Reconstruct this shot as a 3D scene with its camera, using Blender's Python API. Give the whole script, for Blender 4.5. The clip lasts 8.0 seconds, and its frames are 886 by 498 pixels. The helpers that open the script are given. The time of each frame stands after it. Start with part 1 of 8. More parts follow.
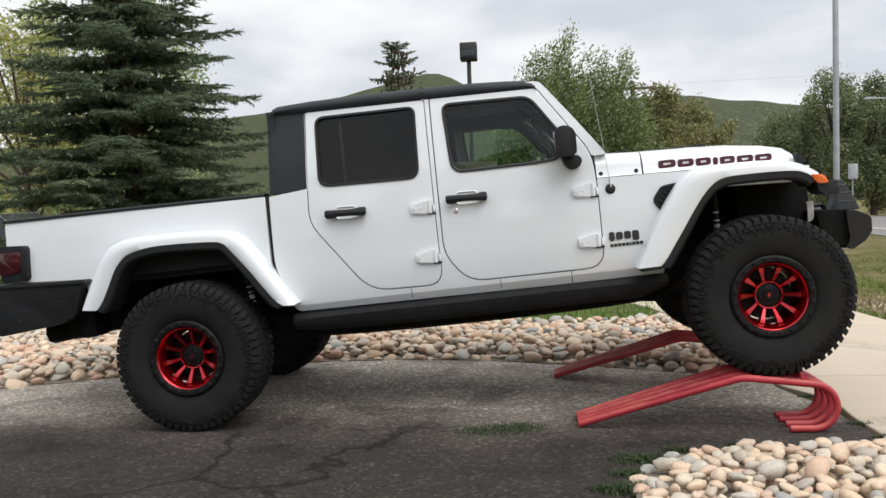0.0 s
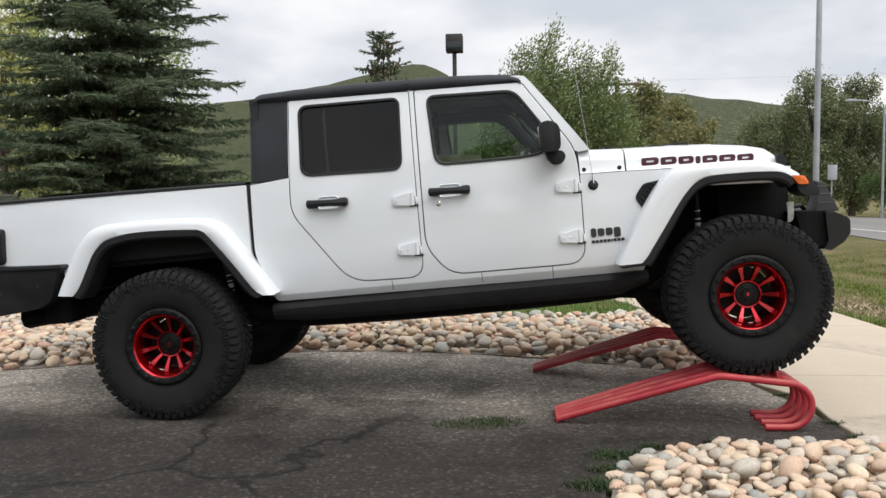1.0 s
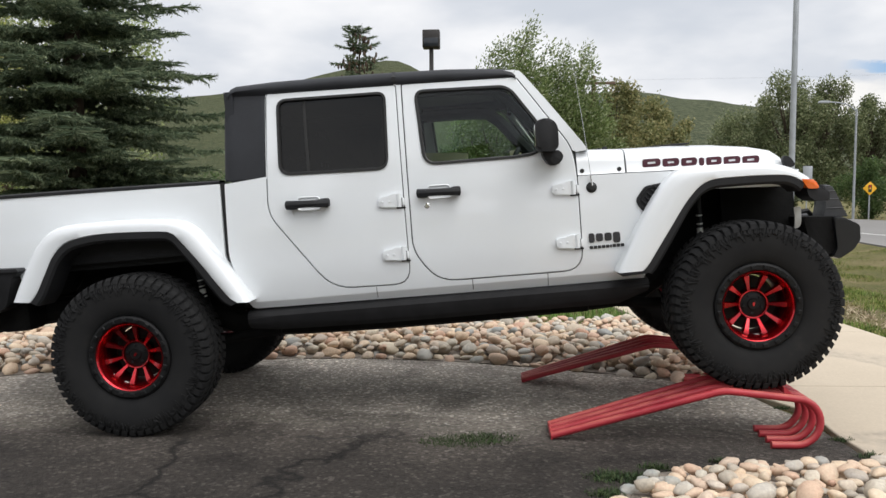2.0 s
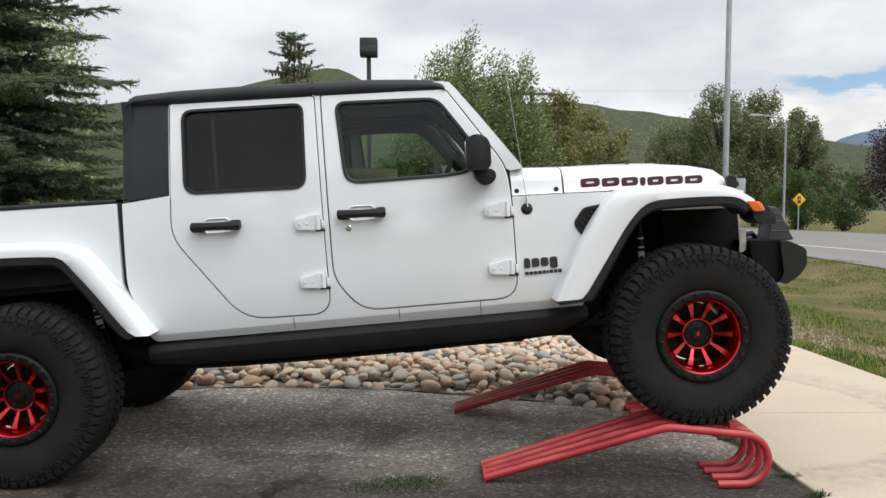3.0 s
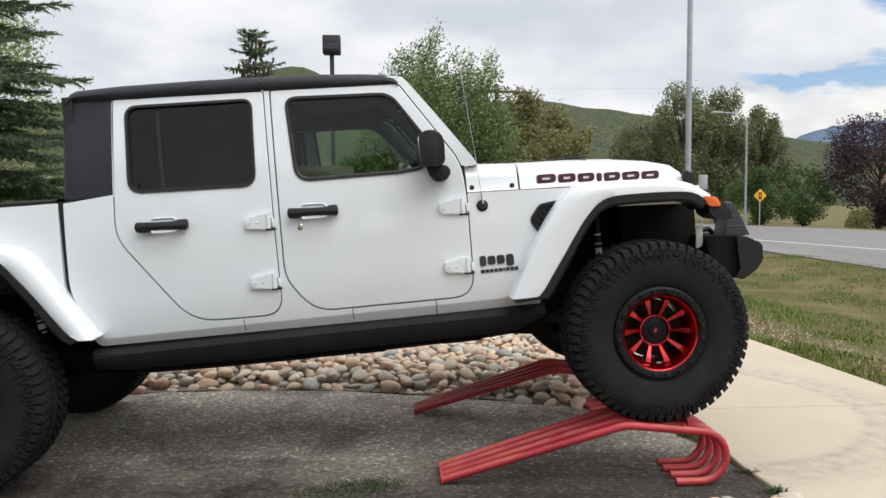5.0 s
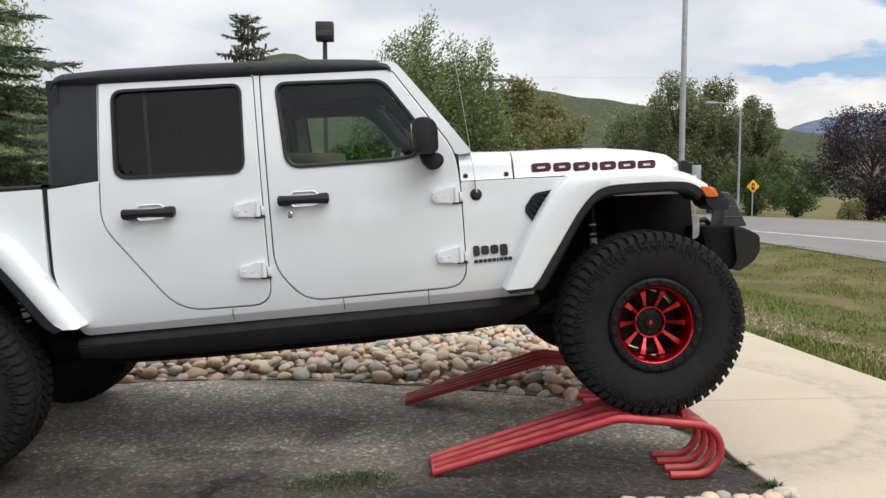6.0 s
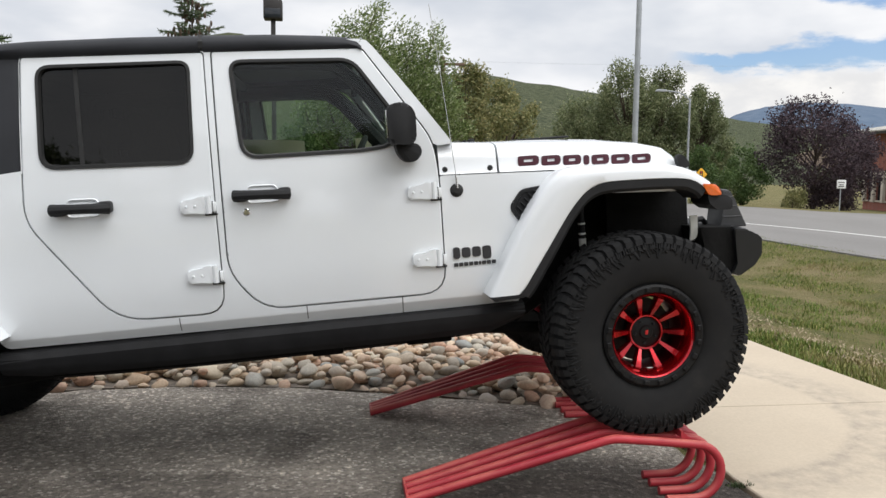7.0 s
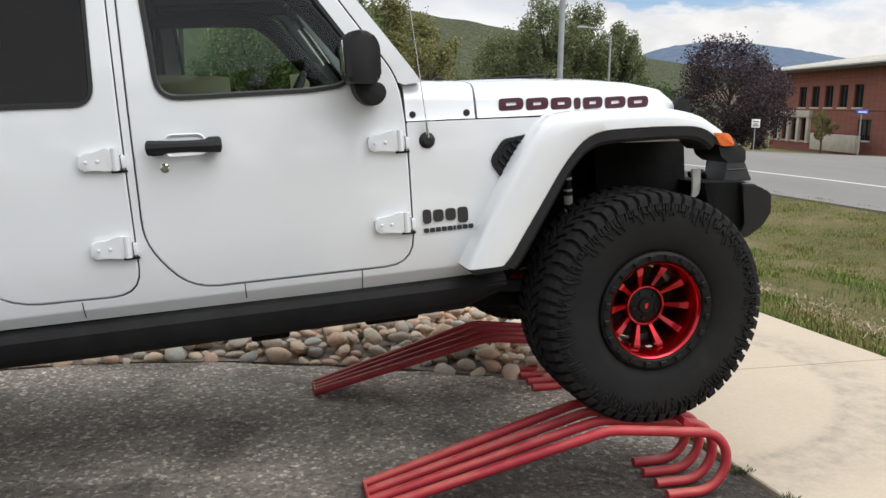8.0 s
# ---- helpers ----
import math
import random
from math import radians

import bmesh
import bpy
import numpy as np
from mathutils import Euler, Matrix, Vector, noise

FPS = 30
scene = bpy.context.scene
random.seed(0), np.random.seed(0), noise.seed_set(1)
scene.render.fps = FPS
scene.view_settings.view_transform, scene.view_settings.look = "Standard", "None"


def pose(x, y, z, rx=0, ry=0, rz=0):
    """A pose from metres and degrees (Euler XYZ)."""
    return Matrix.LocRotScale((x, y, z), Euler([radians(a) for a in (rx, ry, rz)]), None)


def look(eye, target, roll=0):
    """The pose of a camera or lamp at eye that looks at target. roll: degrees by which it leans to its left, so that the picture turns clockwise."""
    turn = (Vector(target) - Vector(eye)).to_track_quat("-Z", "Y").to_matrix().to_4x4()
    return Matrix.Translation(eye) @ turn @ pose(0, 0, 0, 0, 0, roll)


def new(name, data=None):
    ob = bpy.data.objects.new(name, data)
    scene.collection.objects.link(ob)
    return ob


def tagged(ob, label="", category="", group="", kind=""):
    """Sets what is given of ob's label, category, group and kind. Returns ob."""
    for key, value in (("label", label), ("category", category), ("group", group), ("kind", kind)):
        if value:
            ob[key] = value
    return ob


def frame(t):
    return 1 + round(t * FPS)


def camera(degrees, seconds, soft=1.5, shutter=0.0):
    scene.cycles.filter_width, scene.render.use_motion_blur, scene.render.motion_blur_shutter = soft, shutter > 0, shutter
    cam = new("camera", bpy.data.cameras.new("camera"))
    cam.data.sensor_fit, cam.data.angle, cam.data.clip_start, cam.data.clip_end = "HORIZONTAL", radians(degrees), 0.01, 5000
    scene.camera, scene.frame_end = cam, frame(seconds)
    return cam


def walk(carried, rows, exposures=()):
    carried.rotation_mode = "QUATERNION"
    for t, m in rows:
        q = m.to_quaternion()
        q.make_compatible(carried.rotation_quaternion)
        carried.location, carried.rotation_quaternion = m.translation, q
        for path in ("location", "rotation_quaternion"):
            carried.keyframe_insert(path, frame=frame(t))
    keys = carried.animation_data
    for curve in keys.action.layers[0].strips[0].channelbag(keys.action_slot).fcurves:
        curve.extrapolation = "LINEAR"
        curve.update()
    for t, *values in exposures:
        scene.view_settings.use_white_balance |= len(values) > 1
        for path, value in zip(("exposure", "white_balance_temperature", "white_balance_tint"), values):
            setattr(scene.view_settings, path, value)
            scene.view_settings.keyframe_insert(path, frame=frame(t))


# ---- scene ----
cam = camera(57.3, 8.0)
PATH = [
    (0, (2.113, -4.8, 1.37), (1.898, -2.815, 1.252), -2.0),
    (0.5, (2.108, -4.806, 1.375), (1.907, -2.82, 1.251), -1.8),
    (1, (2.111, -4.786, 1.377), (1.941, -2.798, 1.237), -0.7),
    (1.2, (2.103, -4.78, 1.384), (1.944, -2.791, 1.239), -0.2),
    (2.3, (1.976, -4.367, 1.417), (1.913, -2.374, 1.268), -0.5),
    (2.5, (1.981, -4.312, 1.434), (1.953, -2.318, 1.283), -0.6),
    (3, (2.066, -4.099, 1.467), (2.109, -2.104, 1.34), 0.0),
    (3.5, (2.089, -4.05, 1.472), (2.155, -2.055, 1.36), -0.1),
    (4, (2.111, -4.021, 1.472), (2.204, -2.027, 1.354), -0.2),
    (4.5, (2.128, -4.022, 1.463), (2.245, -2.029, 1.34), -0.4),
    (6, (2.141, -3.948, 1.459), (2.281, -1.96, 1.3), -0.0),
    (6.5, (2.094, -3.755, 1.467), (2.274, -1.771, 1.293), 0.4),
    (7, (2.041, -3.498, 1.504), (2.31, -1.526, 1.307), 0.6),
    (7.5, (2.049, -3.147, 1.534), (2.435, -1.202, 1.272), 0.8),
    (8, (1.935, -2.833, 1.532), (2.405, -0.92, 1.186), 0.9),
]
walk(cam, [(t, look(eye, target, roll)) for t, eye, target, roll in PATH])


# ---------- world, sun, exposure ----------
SUN_EL, SUN_AZ = 57.0, 138.0
world = bpy.data.worlds.new("sky_world")
scene.world = world
world.use_nodes = True
wn, wl = world.node_tree.nodes, world.node_tree.links
wn.clear()
w_out = wn.new("ShaderNodeOutputWorld")
w_bg = wn.new("ShaderNodeBackground")
w_sky = wn.new("ShaderNodeTexSky")
w_sky.sky_type = "NISHITA"
w_sky.sun_disc = False
w_sky.sun_elevation, w_sky.sun_rotation = radians(SUN_EL), radians(SUN_AZ)
w_sky.air_density, w_sky.dust_density = 1.0, 1.0
w_co = wn.new("ShaderNodeTexCoord")


def sky_math(op, *args, clamp=False):
    """A math node of the sky; arguments are numbers or sockets."""
    n = wn.new("ShaderNodeMath")
    n.operation, n.use_clamp = op, clamp
    for k, v in enumerate(args):
        if isinstance(v, (int, float)):
            n.inputs[k].default_value = v
        else:
            wl.new(v, n.inputs[k])
    return n.outputs["Value"]


def sky_step(v, lo, hi):
    """0 below lo, 1 above hi, smooth between; lo may lie above hi."""
    n = wn.new("ShaderNodeMapRange")
    n.interpolation_type = "SMOOTHSTEP"
    flip = lo > hi
    n.inputs["From Min"].default_value, n.inputs["From Max"].default_value = min(lo, hi), max(lo, hi)
    n.inputs["To Min"].default_value, n.inputs["To Max"].default_value = (1.0, 0.0) if flip else (0.0, 1.0)
    wl.new(v, n.inputs["Value"])
    return n.outputs["Result"]


def sky_noise(scale, detail, stretch, offset, rough=0.55):
    m, n = wn.new("ShaderNodeMapping"), wn.new("ShaderNodeTexNoise")
    m.inputs["Scale"].default_value, m.inputs["Location"].default_value = (1.0, 1.0, stretch), offset
    n.inputs["Scale"].default_value, n.inputs["Detail"].default_value, n.inputs["Roughness"].default_value = scale, detail, rough
    wl.new(w_co.outputs["Generated"], m.inputs["Vector"])
    wl.new(m.outputs["Vector"], n.inputs["Vector"])
    return n.outputs["Fac"]


def sky_mix(fac, c1, c2, mode="MIX"):
    m = wn.new("ShaderNodeMixRGB")
    m.blend_type = mode
    for sock, v in zip(("Fac", "Color1", "Color2"), (fac, c1, c2)):
        if isinstance(v, (int, float)):
            m.inputs[sock].default_value = v
        elif isinstance(v, tuple):
            m.inputs[sock].default_value = (*v, 1)
        else:
            wl.new(v, m.inputs[sock])
    return m.outputs["Color"]


w_xyz = wn.new("ShaderNodeSeparateXYZ")
wl.new(w_co.outputs["Generated"], w_xyz.inputs["Vector"])
w_az = sky_math("MULTIPLY", sky_math("ARCTAN2", w_xyz.outputs["X"], w_xyz.outputs["Y"]), 57.2958)
w_el = sky_math("MULTIPLY", sky_math("ARCSINE", w_xyz.outputs["Z"]), 57.2958)
# the cloud deck: grey bellies and paler breaks, drawn out along the horizon
w_deck = sky_math("ADD", sky_math("MULTIPLY", sky_noise(2.2, 5.0, 2.4, (0.35, 0.2, 0.1), 0.5), 0.74), sky_math("MULTIPLY", sky_noise(6.0, 6.0, 2.6, (1.3, 0.4, 0.7), 0.5), 0.26))
w_grey = sky_mix(sky_step(w_deck, 0.36, 0.60), (4.30, 4.58, 5.05), (6.75, 6.75, 6.85))
# a long gap in the deck over the mountain, and another higher up beside it
w_wob = sky_math("MULTIPLY", sky_math("SUBTRACT", sky_noise(9.0, 8.0, 3.0, (0.2, 0.6, 0.3), 0.6), 0.5), 4.2)
w_elw = sky_math("ADD", w_el, w_wob)
w_mid = sky_math("ADD", 7.2, sky_math("MULTIPLY", sky_math("SUBTRACT", w_az, 27.0), 0.03))
w_wide = sky_math("ADD", 0.30, sky_math("MULTIPLY", sky_math("SUBTRACT", w_az, 23.0), 0.055))
w_gap = sky_step(sky_math("DIVIDE", sky_math("ABSOLUTE", sky_math("SUBTRACT", w_elw, w_mid)), w_wide), 1.5, 0.6)
w_gap = sky_math("MULTIPLY", w_gap, sky_math("MULTIPLY", sky_step(w_az, 22.5, 25.5), sky_step(w_az, 42.0, 36.0)))
w_hi = sky_math("ADD", sky_math("POWER", sky_math("ABSOLUTE", sky_math("DIVIDE", sky_math("SUBTRACT", w_az, 34.5), 4.2)), 2.0),
                sky_math("POWER", sky_math("ABSOLUTE", sky_math("DIVIDE", sky_math("SUBTRACT", w_elw, 12.2), 1.9)), 2.0))
w_gap = sky_math("MAXIMUM", w_gap, sky_step(w_hi, 1.25, 0.55))
# a white heaped bank below the gap
w_bank = sky_math("MULTIPLY", sky_step(sky_math("ADD", w_el, sky_math("MULTIPLY", w_wob, 0.8)), 6.6, 5.8), sky_math("MULTIPLY", sky_step(w_az, 17.0, 23.5), sky_step(w_az, 60.0, 42.0)))
w_white = sky_mix(sky_step(sky_noise(16.0, 6.0, 2.0, (0.7, 0.1, 0.9)), 0.36, 0.62), (5.5, 5.5, 5.55), (6.5, 6.4, 6.25))
w_blue = sky_mix(1.0, w_sky.outputs["Color"], (0.72, 0.82, 0.98), "MULTIPLY")
w_col = sky_mix(w_bank, sky_mix(sky_math("MULTIPLY", w_gap, 0.92), w_grey, w_blue), w_white)
# the deck is brighter overhead, and brightest round the hidden sun
w_dot = wn.new("ShaderNodeVectorMath")
w_dot.operation = "DOT_PRODUCT"
w_dot.inputs[1].default_value = (math.sin(radians(SUN_AZ)) * math.cos(radians(SUN_EL)), math.cos(radians(SUN_AZ)) * math.cos(radians(SUN_EL)), math.sin(radians(SUN_EL)))
wl.new(w_co.outputs["Generated"], w_dot.inputs[0])
w_glow = sky_math("POWER", sky_math("MAXIMUM", w_dot.outputs["Value"], 0.0), 3.5)
w_gain = sky_math("ADD", sky_math("ADD", 1.0, sky_math("MULTIPLY", sky_step(w_el, 12.0, 70.0), 0.30)), sky_math("MULTIPLY", w_glow, 0.7))
wl.new(w_col, w_bg.inputs["Color"])
wl.new(sky_math("MULTIPLY", w_gain, 0.150), w_bg.inputs["Strength"])
wl.new(w_bg.outputs["Background"], w_out.inputs["Surface"])

sun = new("sun", bpy.data.lights.new("sun", "SUN"))
sun.data.energy, sun.data.angle, sun.data.color = 1.7, radians(50), (1.0, 0.98, 0.945)
_az, _el = radians(SUN_AZ), radians(SUN_EL)
sun.matrix_world = look((0, 0, 60), (0 - math.sin(_az) * 40, -math.cos(_az) * 40, 60 - 40 * math.tan(_el)))


# ---------- materials ----------
class Nodes:
    """A material's node tree, with short ways to add nodes."""

    def __init__(self, name, rough=0.6, metal=0.0, spec=0.5):
        self.mat = bpy.data.materials.new(name)
        self.mat.use_nodes = True
        self.t = self.mat.node_tree
        self.b = self.t.nodes["Principled BSDF"]
        self.b.inputs["Roughness"].default_value = rough
        self.b.inputs["Metallic"].default_value = metal
        self.b.inputs["Specular IOR Level"].default_value = spec
        self._co = None

    def add(self, kind):
        return self.t.nodes.new(kind)

    def link(self, a, b):
        self.t.links.new(a, b)

    def co(self):
        if self._co is None:
            g = self.add("ShaderNodeNewGeometry")
            self._co = g.outputs["Position"]
        return self._co

    def noise(self, scale, detail=4.0, rough=0.55, stretch=None, distort=0.0):
        n = self.add("ShaderNodeTexNoise")
        n.inputs["Scale"].default_value, n.inputs["Detail"].default_value = scale, detail
        n.inputs["Roughness"].default_value, n.inputs["Distortion"].default_value = rough, distort
        src = self.co()
        if stretch:
            m = self.add("ShaderNodeMapping")
            m.inputs["Scale"].default_value = stretch
            self.link(src, m.inputs["Vector"])
            src = m.outputs["Vector"]
        self.link(src, n.inputs["Vector"])
        return n.outputs["Fac"]

    def voronoi(self, scale, feature="F1"):
        n = self.add("ShaderNodeTexVoronoi")
        n.feature = feature
        n.inputs["Scale"].default_value = scale
        self.link(self.co(), n.inputs["Vector"])
        return n.outputs["Distance"]

    def ramp(self, fac, stops):
        r = self.add("ShaderNodeValToRGB")
        els = r.color_ramp.elements
        while len(els) < len(stops):
            els.new(0.5)
        for e, (p, c) in zip(els, stops):
            e.position = p
            e.color = (*c, 1) if len(c) == 3 else c
        self.link(fac, r.inputs["Fac"])
        return r.outputs["Color"]

    def mix(self, fac, a, b, mode="MIX"):
        m = self.add("ShaderNodeMixRGB")
        m.blend_type = mode
        for sock, v in zip(("Fac", "Color1", "Color2"), (fac, a, b)):
            if isinstance(v, (int, float)):
                m.inputs[sock].default_value = v
            elif isinstance(v, tuple):
                m.inputs[sock].default_value = (*v, 1)
            else:
                self.link(v, m.inputs[sock])
        return m.outputs["Color"]

    def base(self, v):
        if isinstance(v, tuple):
            self.b.inputs["Base Color"].default_value = (*v, 1)
        else:
            self.link(v, self.b.inputs["Base Color"])
        return self

    def rough(self, v, lo=None, hi=None):
        if lo is not None:
            m = self.add("ShaderNodeMapRange")
            m.inputs["To Min"].default_value, m.inputs["To Max"].default_value = lo, hi
            self.link(v, m.inputs["Value"])
            v = m.outputs["Result"]
        self.link(v, self.b.inputs["Roughness"])
        return self

    def bump(self, h, strength=0.3, dist=0.01):
        n = self.add("ShaderNodeBump")
        n.inputs["Strength"].default_value, n.inputs["Distance"].default_value = strength, dist
        self.link(h, n.inputs["Height"])
        self.link(n.outputs["Normal"], self.b.inputs["Normal"])
        return self

    def rand(self, island=False):
        if island:
            return self.add("ShaderNodeNewGeometry").outputs["Random Per Island"]
        return self.add("ShaderNodeObjectInfo").outputs["Random"]


def simple(name, col, rough=0.6, metal=0.0, spec=0.5, vary=0.12, scale=20.0, bump=0.0, coat=0.0):
    n = Nodes(name, rough, metal, spec)
    f = n.noise(scale, 5.0)
    lo = tuple(max(0.0, c * (1 - vary)) for c in col)
    hi = tuple(min(1.0, c * (1 + vary)) for c in col)
    n.base(n.ramp(f, [(0.3, lo), (0.7, hi)]))
    n.rough(n.noise(scale * 0.4, 3.0), rough * 0.85, min(1.0, rough * 1.15))
    if bump:
        n.bump(n.noise(scale * 8, 4.0), bump, 0.004)
    if coat:
        n.b.inputs["Coat Weight"].default_value = coat
        n.b.inputs["Coat Roughness"].default_value = 0.03
    return n.mat


def mat_paint():
    n = Nodes("white_paint", 0.32)
    dust = n.noise(1.6, 6.0, 0.6)
    n.base(n.ramp(dust, [(0.35, (0.800, 0.828, 0.850)), (0.75, (0.770, 0.795, 0.815))]))
    n.rough(n.noise(3.0, 5.0), 0.26, 0.42)
    n.b.inputs["Coat Weight"].default_value = 1.0
    n.b.inputs["Coat IOR"].default_value = 1.6
    n.b.inputs["Coat Roughness"].default_value = 0.03
    n.bump(n.noise(2.2, 2.0), 0.05, 0.02)
    return n.mat


def mat_asphalt():
    n = Nodes("asphalt", 0.9, spec=0.3)
    agg = n.voronoi(95.0)
    fine = n.noise(170.0, 3.0)
    big = n.noise(1.0, 7.0, 0.62, stretch=(0.85, 1.1, 1.0), distort=0.7)
    mid = n.noise(4.5, 6.0, 0.68, distort=0.6)
    c = n.ramp(big, [(0.32, (0.188, 0.172, 0.156)), (0.50, (0.220, 0.202, 0.183)), (0.68, (0.258, 0.237, 0.215))])
    c = n.mix(n.ramp(mid, [(0.35, (0, 0, 0)), (0.8, (0.6, 0.6, 0.6))]), c, (0.27, 0.248, 0.224))
    spk = n.add("ShaderNodeTexVoronoi")
    spk.inputs["Scale"].default_value = 58.0
    n.link(n.co(), spk.inputs["Vector"])
    hue = n.add("ShaderNodeSeparateColor")
    n.link(spk.outputs["Color"], hue.inputs["Color"])
    c = n.mix(n.ramp(hue.outputs["Red"], [(0.0, (0.42, 0.42, 0.42)), (0.5, (0.0, 0.0, 0.0))]), c, (0.032, 0.030, 0.028))
    c = n.mix(n.ramp(hue.outputs["Red"], [(0.80, (0, 0, 0)), (1.0, (0.8, 0.8, 0.8))]), c, (0.55, 0.525, 0.49))
    c = n.mix(n.ramp(agg, [(0.10, (0.5, 0.5, 0.5)), (0.32, (0, 0, 0))]), c, n.ramp(fine, [(0.4, (0.09, 0.088, 0.085)), (0.7, (0.36, 0.35, 0.33))]))
    wob = n.add("ShaderNodeTexVoronoi")
    wob.feature = "DISTANCE_TO_EDGE"
    wob.inputs["Scale"].default_value = 0.38
    warp = n.add("ShaderNodeVectorMath")
    warp.operation = "ADD"
    nz = n.add("ShaderNodeTexNoise")
    nz.inputs["Scale"].default_value, nz.inputs["Detail"].default_value = 2.2, 6.0
    n.link(n.co(), nz.inputs["Vector"])
    sc = n.add("ShaderNodeVectorMath")
    sc.operation = "SCALE"
    sc.inputs["Scale"].default_value = 0.55
    n.link(nz.outputs["Color"], sc.inputs[0])
    n.link(n.co(), warp.inputs[0])
    n.link(sc.outputs["Vector"], warp.inputs[1])
    n.link(warp.outputs["Vector"], wob.inputs["Vector"])
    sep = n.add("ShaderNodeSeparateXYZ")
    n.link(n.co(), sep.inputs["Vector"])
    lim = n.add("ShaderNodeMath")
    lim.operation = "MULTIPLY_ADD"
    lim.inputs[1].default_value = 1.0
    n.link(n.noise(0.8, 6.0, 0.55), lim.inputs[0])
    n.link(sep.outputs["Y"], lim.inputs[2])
    crack = n.ramp(wob.outputs["Distance"], [(0.0, (1, 1, 1)), (0.004, (0.8, 0.8, 0.8)), (0.009, (0, 0, 0))])
    crack = n.mix(1.0, crack, n.ramp(n.noise(0.6, 3.0), [(0.43, (0, 0, 0)), (0.54, (0.9, 0.9, 0.9))]), "MULTIPLY")
    crack = n.mix(1.0, crack, n.ramp(lim.outputs["Value"], [(0.55, (1, 1, 1)), (1.0, (0.12, 0.12, 0.12))]), "MULTIPLY")
    c = n.mix(crack, c, (0.045, 0.042, 0.039))
    # an older, darker lift of tar with a ragged edge and a crack along it; truck shade and the lighter strip behind are
    # painted in too
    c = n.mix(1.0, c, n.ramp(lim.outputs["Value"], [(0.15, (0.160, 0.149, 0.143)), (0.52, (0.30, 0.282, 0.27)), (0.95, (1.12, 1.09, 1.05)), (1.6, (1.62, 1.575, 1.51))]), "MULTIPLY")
    tar = n.noise(1.7, 7.0, 0.65, distort=0.9)
    c = n.mix(1.0, c, n.ramp(tar, [(0.34, (0.58, 0.565, 0.555)), (0.46, (0.96, 0.95, 0.935)), (0.66, (1.22, 1.20, 1.17))]), "MULTIPLY")
    seam = n.ramp(lim.outputs["Value"], [(0.488, (0, 0, 0)), (0.500, (0.9, 0.9, 0.9)), (0.512, (0, 0, 0))])
    seam = n.mix(1.0, seam, n.ramp(n.noise(1.3, 4.0), [(0.45, (0, 0, 0)), (0.55, (1, 1, 1))]), "MULTIPLY")
    c = n.mix(seam, c, (0.028, 0.026, 0.025))
    grit = n.noise(26.0, 7.0, 0.75)
    c = n.mix(1.0, c, n.ramp(grit, [(0.36, (0.72, 0.72, 0.72)), (0.64, (1.28, 1.28, 1.28))]), "MULTIPLY")
    n.base(c)
    h = n.mix(0.5, fine, agg)
    n.bump(h, 1.0, 0.012)
    return n.mat


def mat_road():
    n = Nodes("road_asphalt", 0.88, spec=0.3)
    big = n.noise(0.35, 7.0, 0.65, stretch=(1.0, 0.3, 1.0))
    fine = n.noise(30.0, 4.0)
    c = n.ramp(big, [(0.3, (0.172, 0.163, 0.155)), (0.7, (0.235, 0.225, 0.214))])
    n.base(n.mix(0.25, c, n.ramp(fine, [(0.3, (0.16, 0.155, 0.15)), (0.7, (0.34, 0.335, 0.33))])))
    n.bump(fine, 0.3, 0.004)
    return n.mat


def mat_concrete():
    n = Nodes("concrete", 0.85, spec=0.3)
    big = n.noise(0.8, 6.0, 0.6)
    fine = n.noise(60.0, 5.0)
    sweep = n.noise(1.2, 5.0, 0.6, distort=1.0)
    c = n.ramp(big, [(0.3, (0.505, 0.423, 0.322)), (0.7, (0.572, 0.484, 0.373))])
    c = n.mix(0.18, c, n.ramp(fine, [(0.3, (0.30, 0.26, 0.21)), (0.7, (0.60, 0.53, 0.43))]))
    c = n.mix(n.ramp(sweep, [(0.6, (0, 0, 0)), (0.85, (0.15, 0.15, 0.15))]), c, (0.36, 0.32, 0.27))
    far = n.add("ShaderNodeVectorMath")      # tyre scuffs swung round the corner
    far.operation = "DISTANCE"
    far.inputs[1].default_value = (3.97, 1.42, 0.0)
    n.link(n.co(), far.inputs[0])
    wv = n.add("ShaderNodeMath")
    wv.operation = "MULTIPLY_ADD"
    wv.inputs[1].default_value, wv.inputs[2].default_value = 0.4, 0.0
    n.link(far.outputs["Value"], wv.inputs[0])
    arc = n.ramp(wv.outputs["Value"], [(0.49, (0, 0, 0)), (0.515, (0.85, 0.85, 0.85)), (0.55, (0.45, 0.45, 0.45)), (0.58, (0.7, 0.7, 0.7)), (0.68, (0, 0, 0))])
    arc = n.mix(1.0, arc, n.ramp(n.noise(9.0, 6.0, 0.7), [(0.38, (0.1, 0.1, 0.1)), (0.62, (1, 1, 1))]), "MULTIPLY")
    c = n.mix(arc, c, (0.33, 0.285, 0.235))
    n.base(c)
    n.bump(fine, 0.2, 0.003)
    return n.mat


